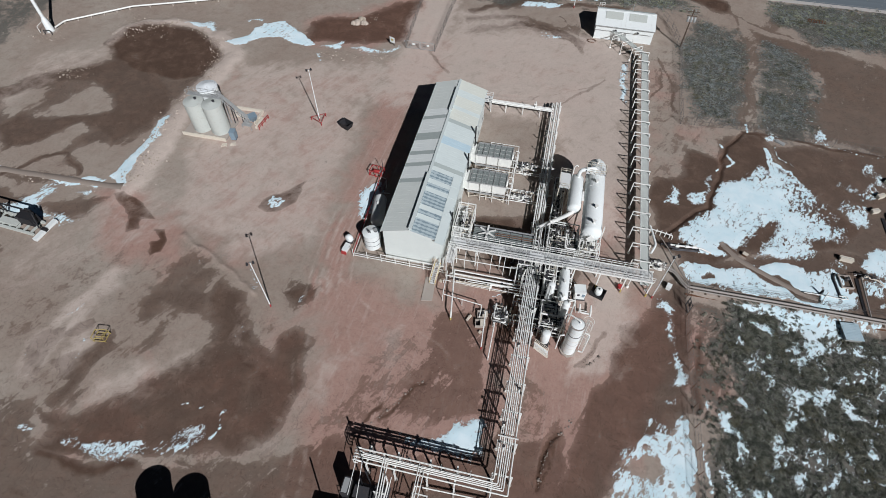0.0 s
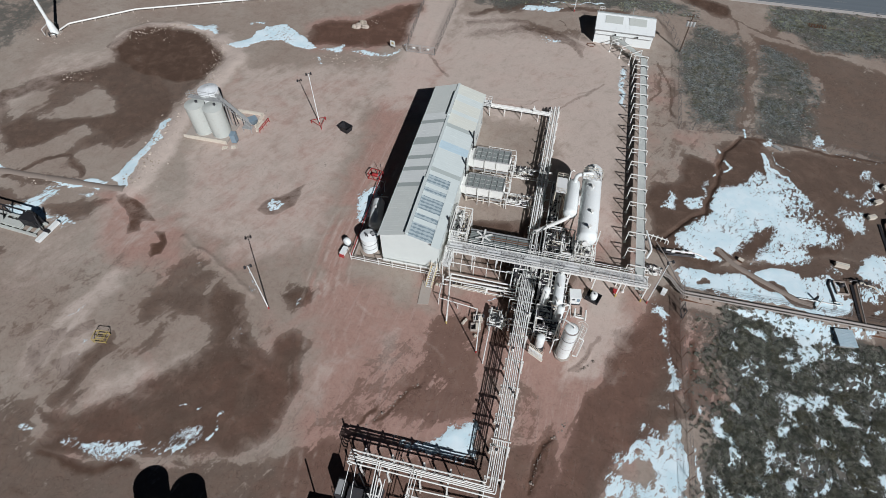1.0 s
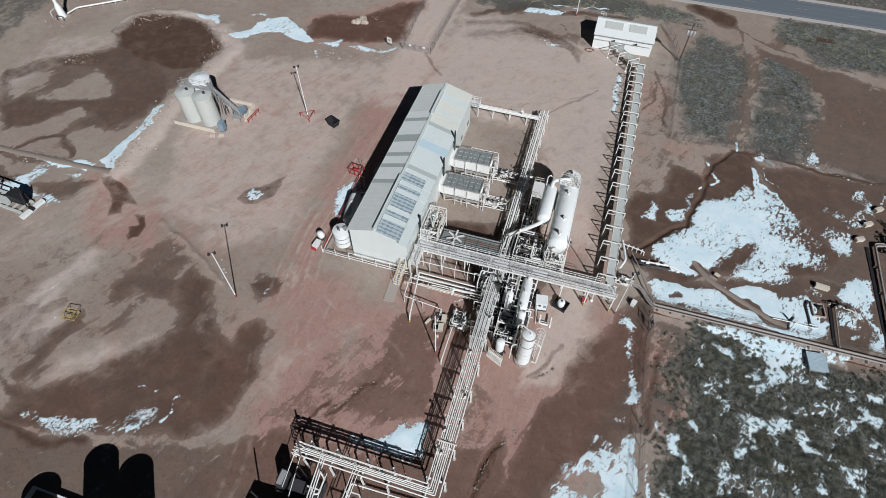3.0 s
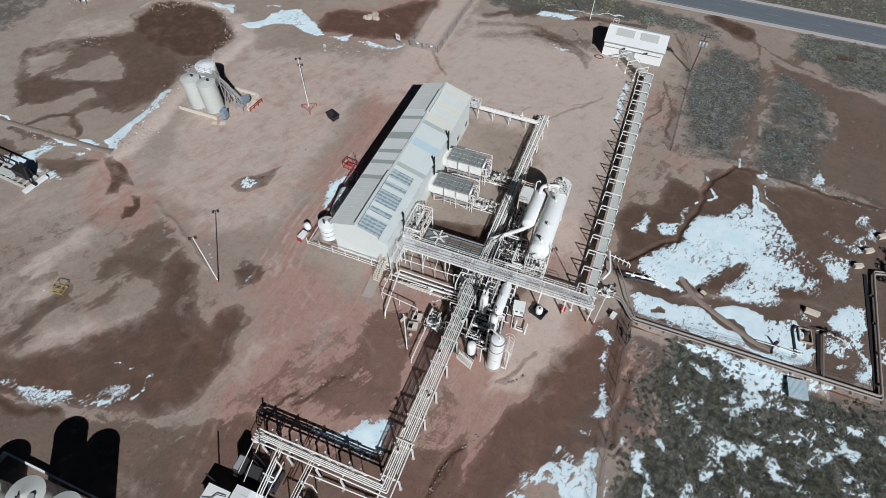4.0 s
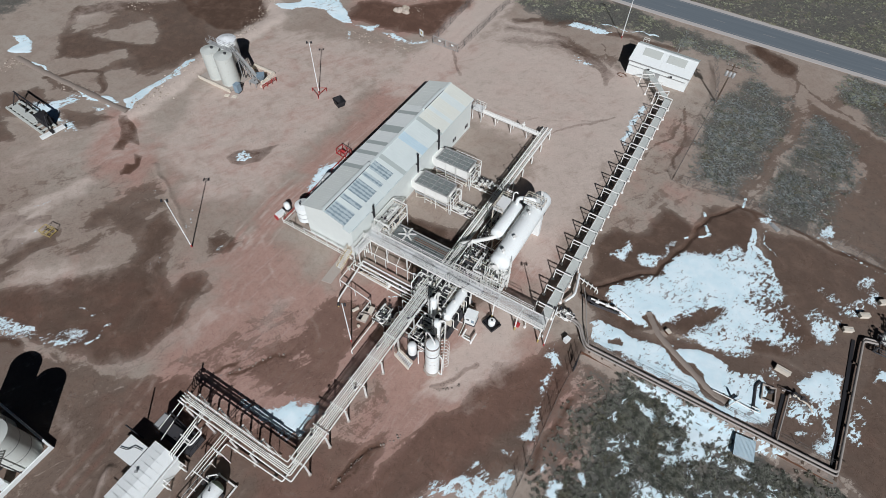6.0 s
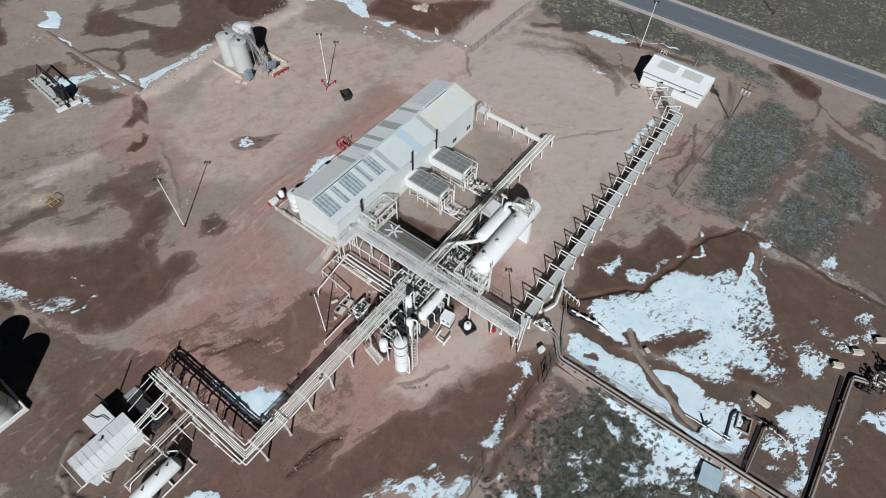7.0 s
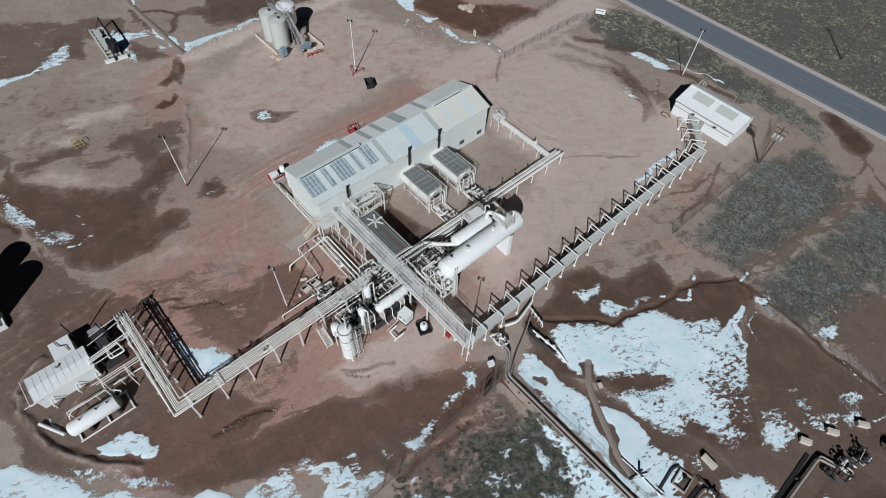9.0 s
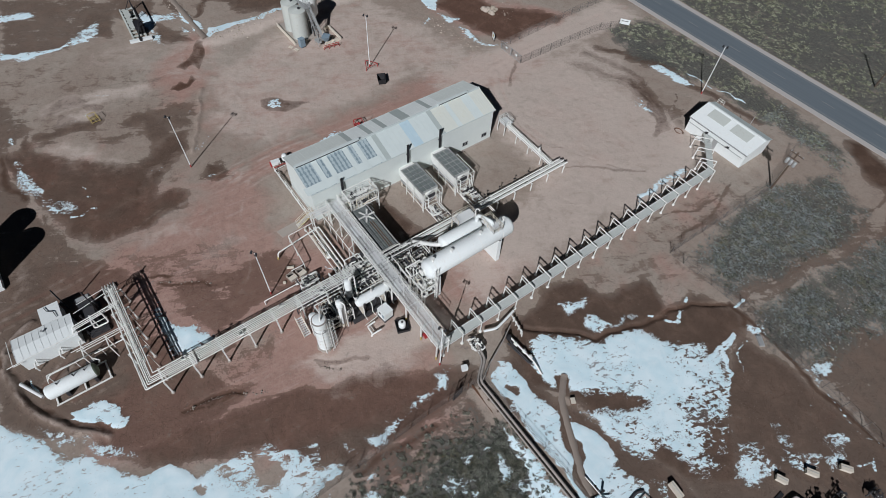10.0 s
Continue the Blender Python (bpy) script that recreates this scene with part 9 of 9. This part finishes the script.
    part("roof", g, ROOF_BLUE, s, "pale blue-grey corrugated sheet roof")
    rib = Geo().beam((0, -1.5, 0.7), (0, 1.5, 0.7), 0.05, 0.04).mesh("roof_rib", ROOF_BLUE)
    for k in range(17):
        share("roof_rib", rib, s, pose(-1.28 + k * 0.16, 0, 0))
    for k, (x, y, a, ln) in enumerate(((75.0, 26.8, 24, 1.35), (76.9, 30.9, 30, 1.45), (79.3, 35.2, 34, 1.45), (67.7, 14.35, -6, 2.0))):
        b = thing("shelter_box", (x, y, 0), "long pale pipe shelter box on the mud", "shelter box", "pale shelter boxes on the mud", turn=a)
        part("body", Geo().box(-ln / 2, -0.34, 0, ln / 2, 0.34, 0.55), CREAM, b)
        part("lid", Geo().beam((-ln / 2 - 0.05, 0, 0.6), (ln / 2 + 0.05, 0, 0.6), 0.78, 0.1), CREAM, b)
        part("lid_rib", Geo().beam((-ln / 2, 0.08, 0.66), (ln / 2, 0.08, 0.66), 0.06), GALV, b)
    o = thing("valve_box", (51.5, 11.7, 0), "small box with pale top and rusty side", "valve box", turn=-30)
    part("body", Geo().box(-0.4, -0.3, 0, 0.4, 0.3, 0.45), RUST, o)
    part("lid", Geo().box(-0.43, -0.33, 0.45, 0.43, 0.33, 0.5), CREAM, o)
    w = thing("valve_box", (38.9, 2.2, 0), "small white valve box on the dirt by the fence", "valve box", turn=-20)
    part("body", Geo().box(-0.34, -0.42, 0, 0.34, 0.42, 0.75), TANK_WHITE, w)
    part("lid", Geo().box(-0.38, -0.46, 0.75, 0.38, 0.46, 0.81), TANK_WHITE, w)
    pipe_cluster("dark wellhead skid with pale pipes on the mud", 78.6, 24.4, 81.2, 28.6, 1.1, 22, 33, framed=False, mats=(0.12, 0.2))
    pipe_cluster("dark wellhead frame on the mud", 80.0, 29.0, 82.2, 31.6, 1.2, 14, 35, framed=False, mats=(0.1, 0.2))
    pipe_cluster("dark wellhead frame at the field edge", 82.6, 34.0, 84.6, 36.2, 1.2, 14, 37, framed=False, mats=(0.1, 0.2))
    lone("culvert_cover", Geo().box(-0.9, -0.4, 0, 0.9, 0.4, 0.22).box(-0.8, -0.3, 0.22, 0.8, 0.3, 0.27), GALV, "flat grey cover plate by the fence", "cover plate", at=(61.3, 42.2, 0), turn=-35)


ground_lines()


def bridge_valves():
    v = thing("pig_launcher", (36.6, 11.2, 0), "thick white launcher pipe with a valve tree", "pig launcher")
    part("barrel", Geo().pipe([(-0.7, 2.7, 0.95), (-0.2, 0.6, 1.0), (0.2, -1.4, 1.0), (-0.6, -3.2, 0.85)], 0.2, 3, 12), TANK_WHITE, v)
    for k in range(4):
        x = 0.4 + 0.75 * k
        part("valve", Geo().tube((x, 1.9 - 0.15 * k, 0.0), (x, 1.9 - 0.15 * k, 1.3), 0.08, 8).tube((x - 0.2, 1.9 - 0.15 * k, 0.9), (x + 0.2, 1.9 - 0.15 * k, 0.9), 0.13, 8), WHITE, v)
    part("header", Geo().pipe([(-0.5, 2.0, 1.0), (3.0, 1.3, 1.0), (3.1, 1.25, 0.1)], 0.09, 3, 8), WHITE, v)
    part("stand", Geo().beam((-0.4, 1.4, 0), (-0.4, 1.4, 0.9), 0.2).beam((0.1, -1.0, 0), (0.1, -1.0, 0.9), 0.2), STEEL, v)
    part("dark_pipe", Geo().pipe([(1.2, -0.4, 0.5), (3.8, -1.0, 0.5), (7.4, -0.6, 0.4)], 0.17, 3, 8), STEEL, v)
    w = thing("valve_run", (42.0, 10.7, 0), "white valve run on low stands beside the snow", "valve run", turn=8)
    part("pipe", Geo().pipe([(-3.2, 0.4, 0.7), (-2.4, 0.4, 0.7), (2.2, 0.0, 0.7), (4.0, -0.4, 0.1)], 0.15, 3, 8), WHITE, w)
    part("pipe", Geo().pipe([(-2.6, -0.5, 0.5), (1.8, -0.6, 0.5), (1.8, 0.0, 0.7)], 0.11, 3, 8), STEEL, w)
    for x in (-1.6, 0.0, 1.2):
        part("valve", Geo().tube((x - 0.3, 0.2, 0.7), (x + 0.3, 0.2, 0.7), 0.27, 10).tube((x, 0.2, 0.7), (x, 0.2, 1.5), 0.06, 6), WHITE, w)
    part("stand", Geo().beam((-2.2, 0.3, 0), (-2.2, 0.3, 0.7), 0.18).beam((1.8, 0.0, 0), (1.8, 0.0, 0.7), 0.18), STEEL, w)
    part("actuator", Geo().turned((-3.1, 0.3, 0.1), (-3.1, 0.3, 1.2), ((0, 0.3), (0.5, 0.45), (1, 0.2)), 12), BLACK, w)
    pipe_cluster("small white valve cluster under the cable bridge", 35.6, 4.8, 38.4, 6.6, 1.2, 18, 41, framed=False)


bridge_valves()


# ---- fences ----
def fence(points, label, h=2.0, step=3.0, mesh_gap=0.55):
    f = thing("chain_link_fence", (*points[0], 0), label, "fence")
    ox, oy = points[0]
    wires = Geo()
    for (ax, ay), (bx, by) in zip(points, points[1:]):
        n = max(1, round(math.hypot(bx - ax, by - ay) / step))
        for i in range(n):
            p0 = Vector((ax - ox + (bx - ax) * i / n, ay - oy + (by - ay) * i / n, 0))
            p1 = Vector((ax - ox + (bx - ax) * (i + 1) / n, ay - oy + (by - ay) * (i + 1) / n, 0))
            part("post", Geo().tube(p0, p0 + Vector((0, 0, h)), 0.045, 6), RUST if "scrub" in label else FENCE_GREY, f)
            for z in (0.1, h * 0.5, h - 0.03):
                wires.beam(p0 + Vector((0, 0, z)), p1 + Vector((0, 0, z)), 0.024)
            m = max(2, round((p1 - p0).length / mesh_gap))
            for j in range(m):
                q0, q1 = p0.lerp(p1, j / m), p0.lerp(p1, (j + 1) / m)
                wires.beam(q0, q1 + Vector((0, 0, h)), 0.015).beam(q1, q0 + Vector((0, 0, h)), 0.015)
    w = part("wire_mesh", wires, FENCE_GREY, f, "dark grey woven wire mesh")
    w["kind"] = "stuff"


fence([(42.3, 43.75), (42.7, 58), (43.2, 70.8), (41.5, 79), (39.4, 84.5)], "grey chain-link fence running beside the switch house")
fence([(42.3, 43.75), (56, 44.7), (67.8, 43.5), (81, 42.4), (96, 41.5)], "grey chain-link fence along the snow-filled ditch")
fence([(41.6, 4.2), (41.4, -6), (41.9, -20), (42.2, -45)], "grey chain-link fence along the scrub edge")
fence([(41.9, 3.6), (58, 4.4), (76.0, 4.4)], "thin wire fence beside the ground pipes", 1.1, 4.0, 1.4)
fence([(-12.2, 57.0), (-12.2, 75.5), (-12.0, 82.4), (-9.9, 87.4)], "grey chain-link fence along the gate road")
fence([(-19.1, 57.1), (-20.2, 75), (-21.2, 96)], "grey chain-link fence on the pond side of the gate road")


def gate():
    g = thing("yard_gate", (-19.1, 57.1, 0), "closed double chain-link yard gate", "gate")
    for k, (x0, x1) in enumerate(((0.1, 3.35), (3.5, 6.8))):
        leaf = part("gate_leaf", Geo().beam((x0, 0, 0.2), (x1, 0, 0.2), 0.07).beam((x0, 0, 2.0), (x1, 0, 2.0), 0.07).beam((x0, 0, 0.2), (x0, 0, 2.0), 0.07).beam((x1, 0, 0.2), (x1, 0, 2.0), 0.07).beam((x0, 0, 0.2), (x1, 0, 2.0), 0.05), GALV, g)
        w = Geo()
        for j in range(8):
            a, b = x0 + (x1 - x0) * j / 8, x0 + (x1 - x0) * (j + 1) / 8
            w.beam((a, 0, 0.2), (b, 0, 2.0), 0.018).beam((b, 0, 0.2), (a, 0, 2.0), 0.018)
        part("wire_mesh", w, GALV, leaf)
        part("notice_plate", Geo().box(x0 + 1.5, -0.06, 1.1, x0 + 2.1, -0.04, 1.5), TANK_WHITE, leaf, "small white notice plate")
    w = thing("walk_gate", (41.4, -0.4, 0), "dark framed walk gate in the scrub fence", "gate", turn=-82)
    frame_bars = Geo()
    for a, b in (((0, 0.1), (1.5, 0.1)), ((0, 2.1), (1.5, 2.1)), ((0, 1.1), (1.5, 1.1)), ((0, 0), (0, 2.4)), ((1.5, 0), (1.5, 2.4))):
        frame_bars.beam((a[0], 0.12, a[1]), (b[0], 0.12, b[1]), 0.09)
    part("leaf_frame", frame_bars, STEEL, w)
    part("notice_plate", Geo().box(0.45, 0.15, 0.95, 1.05, 0.18, 1.75), STEEL, w, "dark notice plate")
    s = thing("sign_board", (-22.4, 57.4, 0), "white sign board with a yellow patch on posts", "sign", turn=-20)
    part("board", Geo().box(-0.7, -0.03, 0.7, 0.7, 0.03, 2.1), TANK_WHITE, s)
    part("patch", Geo().box(-0.3, -0.045, 1.2, 0.3, -0.034, 1.7), YELLOW, s)
    part("post", Geo().beam((-0.5, 0.08, 0), (-0.5, 0.08, 2.0), 0.09).beam((0.5, 0.08, 0), (0.5, 0.08, 2.0), 0.09), WOOD, s)
    q = thing("sign_board", (-9.6, 88.2, 0), "wide white sign board beside the gate road", "sign", turn=35)
    part("board", Geo().beam((-1.2, 0, 1.5), (1.2, 0, 1.5), 0.06, 1.3), TANK_WHITE, q)
    part("bar", Geo().beam((-0.8, -0.05, 1.7), (0.8, -0.05, 1.7), 0.02, 0.15), STEEL, q)
    part("post", Geo().beam((-0.9, 0.08, 0), (-0.9, 0.08, 2.0), 0.1).beam((0.9, 0.08, 0), (0.9, 0.08, 2.0), 0.1), WOOD, q)


gate()


# ---- loose things ----
def loose():
    y = thing("pipe_cage", (-43.55, -25.6, 0), "yellow open pipe cage standing on the dirt", "cage", turn=8)
    k = 0.82
    for px in (-1.1 * k, 1.1 * k):
        for py in (-0.9 * k, 0.9 * k):
            part("post", Geo().beam((px, py, 0), (px, py, 1.15), 0.06), YELLOW, y)
    for z in (0.3, 1.15):
        a, b = 1.1 * k, 0.9 * k
        part("ring", Geo().beam((-a, -b, z), (a, -b, z), 0.07).beam((a, -b, z), (a, b, z), 0.07).beam((a, b, z), (-a, b, z), 0.07).beam((-a, b, z), (-a, -b, z), 0.07), YELLOW, y)
    part("cross_bar", Geo().beam((-1.1 * k, 0, 0.3), (1.1 * k, 0, 0.3), 0.06).beam((0, -0.9 * k, 0.3), (0, 0.9 * k, 0.3), 0.06), YELLOW, y)
    s = thing("waste_skip", (-23.5, 27.5, 0), "black open waste skip on the dirt", "waste skip", turn=-25)
    g = Geo()
    g.add([(x * k, yy * k2, z) for z, k, k2 in ((0.05, 0.75, 0.85), (1.25, 1.0, 1.0)) for x, yy in ((-1.2, -0.85), (1.2, -0.85), (1.2, 0.85), (-1.2, 0.85))],
          [(3, 2, 1, 0), (0, 1, 5, 4), (1, 2, 6, 5), (2, 3, 7, 6), (3, 0, 4, 7)])
    g.add([(x * k, yy * k2, z) for z, k, k2 in ((0.15, 0.7, 0.8), (1.25, 0.94, 0.93)) for x, yy in ((-1.2, -0.85), (1.2, -0.85), (1.2, 0.85), (-1.2, 0.85))],
          [(0, 1, 2, 3), (4, 5, 1, 0), (5, 6, 2, 1), (6, 7, 3, 2), (7, 4, 0, 3)])
    part("bin", g, BLACK, s)
    part("rim", Geo().beam((-1.2, -0.85, 1.25), (1.2, -0.85, 1.25), 0.1).beam((1.2, -0.85, 1.25), (1.2, 0.85, 1.25), 0.1).beam((1.2, 0.85, 1.25), (-1.2, 0.85, 1.25), 0.1).beam((-1.2, 0.85, 1.25), (-1.2, -0.85, 1.25), 0.1), BLACK, s)
    c = thing("cattle_grid", (76.4, 90.7, 0), "rusty red slatted grid lying by the track", "cattle grid", turn=-4)
    for k in range(7):
        part("slat", Geo().beam((-1.9 + k * 0.62, -0.7, 0.2), (-1.6 + k * 0.62, 0.7, 0.2), 0.22, 0.14), RUST, c)
    part("rail", Geo().beam((-2.1, -0.6, 0.08), (2.3, -0.6, 0.08), 0.12).beam((-2.1, 0.6, 0.08), (2.3, 0.6, 0.08), 0.12), RUST, c)
    e = thing("wire_spool", (22.9, 69.7, 0), "rusty wire coil lying on the dirt", "wire coil")
    for k in range(3):
        part("coil_ring", Geo().pipe([(math.cos(a * 0.785) * (0.9 + 0.1 * k), math.sin(a * 0.785) * 0.7, 0.06 + 0.05 * k) for a in range(8)], 0.035, 2, 5), RUST, e)
    rnd = random.Random(8)
    heap = thing("rock_heap", (-32.6, 64.8, 0), "heap of pale boulders in the damp hollow", "rock heap")
    for k in range(14):
        r = rnd.uniform(0.35, 0.9)
        g = Geo()
        rock(g, (rnd.gauss(0, 0.9), rnd.gauss(0, 0.9), r * 0.4), r, rnd)
        part("boulder", g, STONE, heap)


def rock(g, c, r, rnd):
    v = []
    for z, q in ((-0.6, 0.6), (-0.1, 1.0), (0.45, 0.75)):
        a0 = rnd.uniform(0, 6)
        for k in range(6):
            w = rnd.uniform(0.75, 1.15) * q * r
            v.append((c[0] + w * math.cos(a0 + k * 1.047), c[1] + w * math.sin(a0 + k * 1.047), c[2] + z * r * rnd.uniform(0.8, 1.2)))
    v.append((c[0], c[1], c[2] + 0.75 * r))
    g.add(v, [(i + j * 6, (i + 1) % 6 + j * 6, (i + 1) % 6 + (j + 1) * 6, i + (j + 1) * 6) for j in range(2) for i in range(6)] + [(12 + i, 12 + (i + 1) % 6, 18) for i in range(6)])


loose()


# ---- stones and scrub ----
def stones():
    rnd = random.Random(21)
    g = Geo()
    lines = (((-91.5, -3.5), (-92.5, 1.0), 2.6, 90), ((-62.2, 49.2), (-57.5, 36.7), 2.6, 130),
             ((-57.5, 36.7), (-59.1, 20.7), 2.6, 170),
             ((-59.1, 20.7), (-56.6, 3.4), 2.8, 260),
             ((-87, 47), (-74.7, 55.6), 1.6, 110),
             ((-74.7, 55.6), (-62.2, 49.2), 1.6, 70),
             ((-91.9, 30.7), (-85.2, 32.3), 3.0, 60),
             ((-38.8, 50.1), (-20.4, 52.2), 2.2, 110),
             ((-88, 54.5), (-75.9, 49.6), 5.0, 70),
             ((-34.4, 70.1), (-27.4, 66.4), 2.0, 30),
             ((-113.2, 45.8), (-97.9, 41.9), 5.0, 60),
             ((-79.1, 1), (-60.7, 1.7), 1.6, 50),
             ((64.3, 62.6), (68.8, 48.2), 4.0, 50))
    for (ax, ay), (bx, by), w, n in lines:
        for _ in range(n):
            q = rnd.random()
            x, y = ax + (bx - ax) * q + rnd.gauss(0, w * 0.5), ay + (by - ay) * q + rnd.gauss(0, w * 0.5)
            r = abs(rnd.gauss(0.0, 0.08)) + 0.04
            rock(g, (x, y, height_at(x, y) + r * 0.3), r, rnd)
    clods = Geo()
    for way in (((22.3, -32.4), (22.3, -30.3), (22.6, -28.4), (23.4, -26.2), (24.9, -24.3), (25.8, -22.2)),
                ((-1.3, -29.7), (1.3, -26.3), (3.8, -22.4), (4.9, -21.2)), ((25.9, -14.9), (27.8, -13.6), (28.8, -12.1))):
        for (ax, ay), (bx, by) in zip(way, way[1:]):
            for _ in range(int(4 * math.hypot(bx - ax, by - ay))):
                q = rnd.random()
                x, y = ax + (bx - ax) * q + rnd.gauss(0, 0.12), ay + (by - ay) * q + rnd.gauss(0, 0.12)
                r = abs(rnd.gauss(0.0, 0.09)) + 0.04
                rock(clods, (x, y, height_at(x, y) - r * 0.1), r, rnd)
    lone("dirt_clods", clods, TRACK_DIRT, "broken clods of dirt along the dried cracks", "dirt clods", kind="stuff")
    ob = lone("stones", g, STONE, "scattered pale stones along the dirt banks", "stones", kind="stuff")
    return ob


stones()


def scrub():
    """Low bushes of many narrow leaves, strewn where scrub grows."""
    rng = np.random.RandomState(4)
    beds = (("sagebrush", (40, 92, -62, 14), 52000, 1.0, 0.7, 66, 0.62, SAGE, "grey-green sagebrush with snow lying between the bushes"),
            ("low_sagebrush", (30, 95, 40, 101), 76000, 0.95, 0.46, 38, 0.45, LOW_SAGE, "low grey-green sagebrush covering the fenced waste ground"),
            ("dark_sagebrush", (30, 95, 40, 101), 3200, 0.85, 1.0, 44, 0.75, SAGE, "scattered darker sagebrush clumps on the waste ground"),
            ("roadside_scrub", (-35, 150, 84, 165), 40000, 0.95, 0.85, 24, 0.5, ROAD_SAGE, "grey-green scrub on the open land beyond the road"),
            ("dry_grass", (30, 95, -60, 101), 9000, 0.6, 0.55, 30, 0.6, DRY, "tufts of dry yellow grass among the sagebrush"))
    for name, (x0, x1, y0, y1), n, keep, girth, blades, tall, mat, label in beds:
        x, y = rng.uniform(x0, x1, n), rng.uniform(y0, y1, n)
        j = np.clip(np.searchsorted(GX[0], x), 0, GX.shape[1] - 1)
        i = np.clip(np.searchsorted(GY[:, 0], y), 0, GX.shape[0] - 1)
        s, w, z = SCRUB[i, j], SNOW[i, j], GZ[i, j]
        clump = cloud(x, y, 5.0, 31, 3)
        grow = rng.rand(n) < np.clip(s * 1.3 - 0.25, 0, 1) * keep * np.clip((clump - (0.2 if tall > 0.5 else 0.3)) * 3.6, 0.7 if blades > 60 else 0.3 if tall > 0.7 else 0.1, 1)
        grow &= (w < 0.5) | (rng.rand(n) < 0.12)
        c = np.stack([x, y, z], -1)[grow]
        r = (girth * rng.uniform(0.4, 1.15, n) * (0.75 + 0.5 * clump))[grow]
        n = len(c) * blades
        c, r = np.repeat(c, blades, 0), np.repeat(r, blades)
        a, e = rng.uniform(0, math.tau, n), np.arcsin(rng.uniform(0.05, 1.0, n))
        d = np.stack([np.cos(a) * np.cos(e), np.sin(a) * np.cos(e), np.sin(e) * tall], -1)
        root = c + d * (r * rng.uniform(0.12, 0.42, n))[:, None] + np.array((0, 0, 0.03))
        d = d + rng.normal(0, 0.35, (n, 3))
        side = np.cross(d, rng.normal(0, 1, (n, 3)))
        side /= np.linalg.norm(side, axis=1)[:, None] + 1e-9
        slim = 0.78 if blades in (66, 38) else 0.85
        long, wide = (slim * r * rng.uniform(0.15, 0.32, n))[:, None], (slim * r * rng.uniform(0.05, 0.11, n))[:, None]
        v = np.stack([root - side * wide, root + side * wide, root + d * long], 1).reshape(-1, 3)
        v[:, 2] = np.maximum(v[:, 2], np.repeat(c[:, 2], 3) - 0.03)
        m = bpy.data.meshes.new(name)
        m.vertices.add(len(v))
        m.vertices.foreach_set("co", v.ravel().astype(np.float32))
        m.loops.add(len(v))
        m.loops.foreach_set("vertex_index", np.arange(len(v), dtype=np.int32))
        m.polygons.add(len(v) // 3)
        m.polygons.foreach_set("loop_start", np.arange(0, len(v), 3, dtype=np.int32))
        m.update(calc_edges=True)
        m.materials.append(mat)
        tagged(new(name, m), label, "scrub", kind="stuff")


scrub()
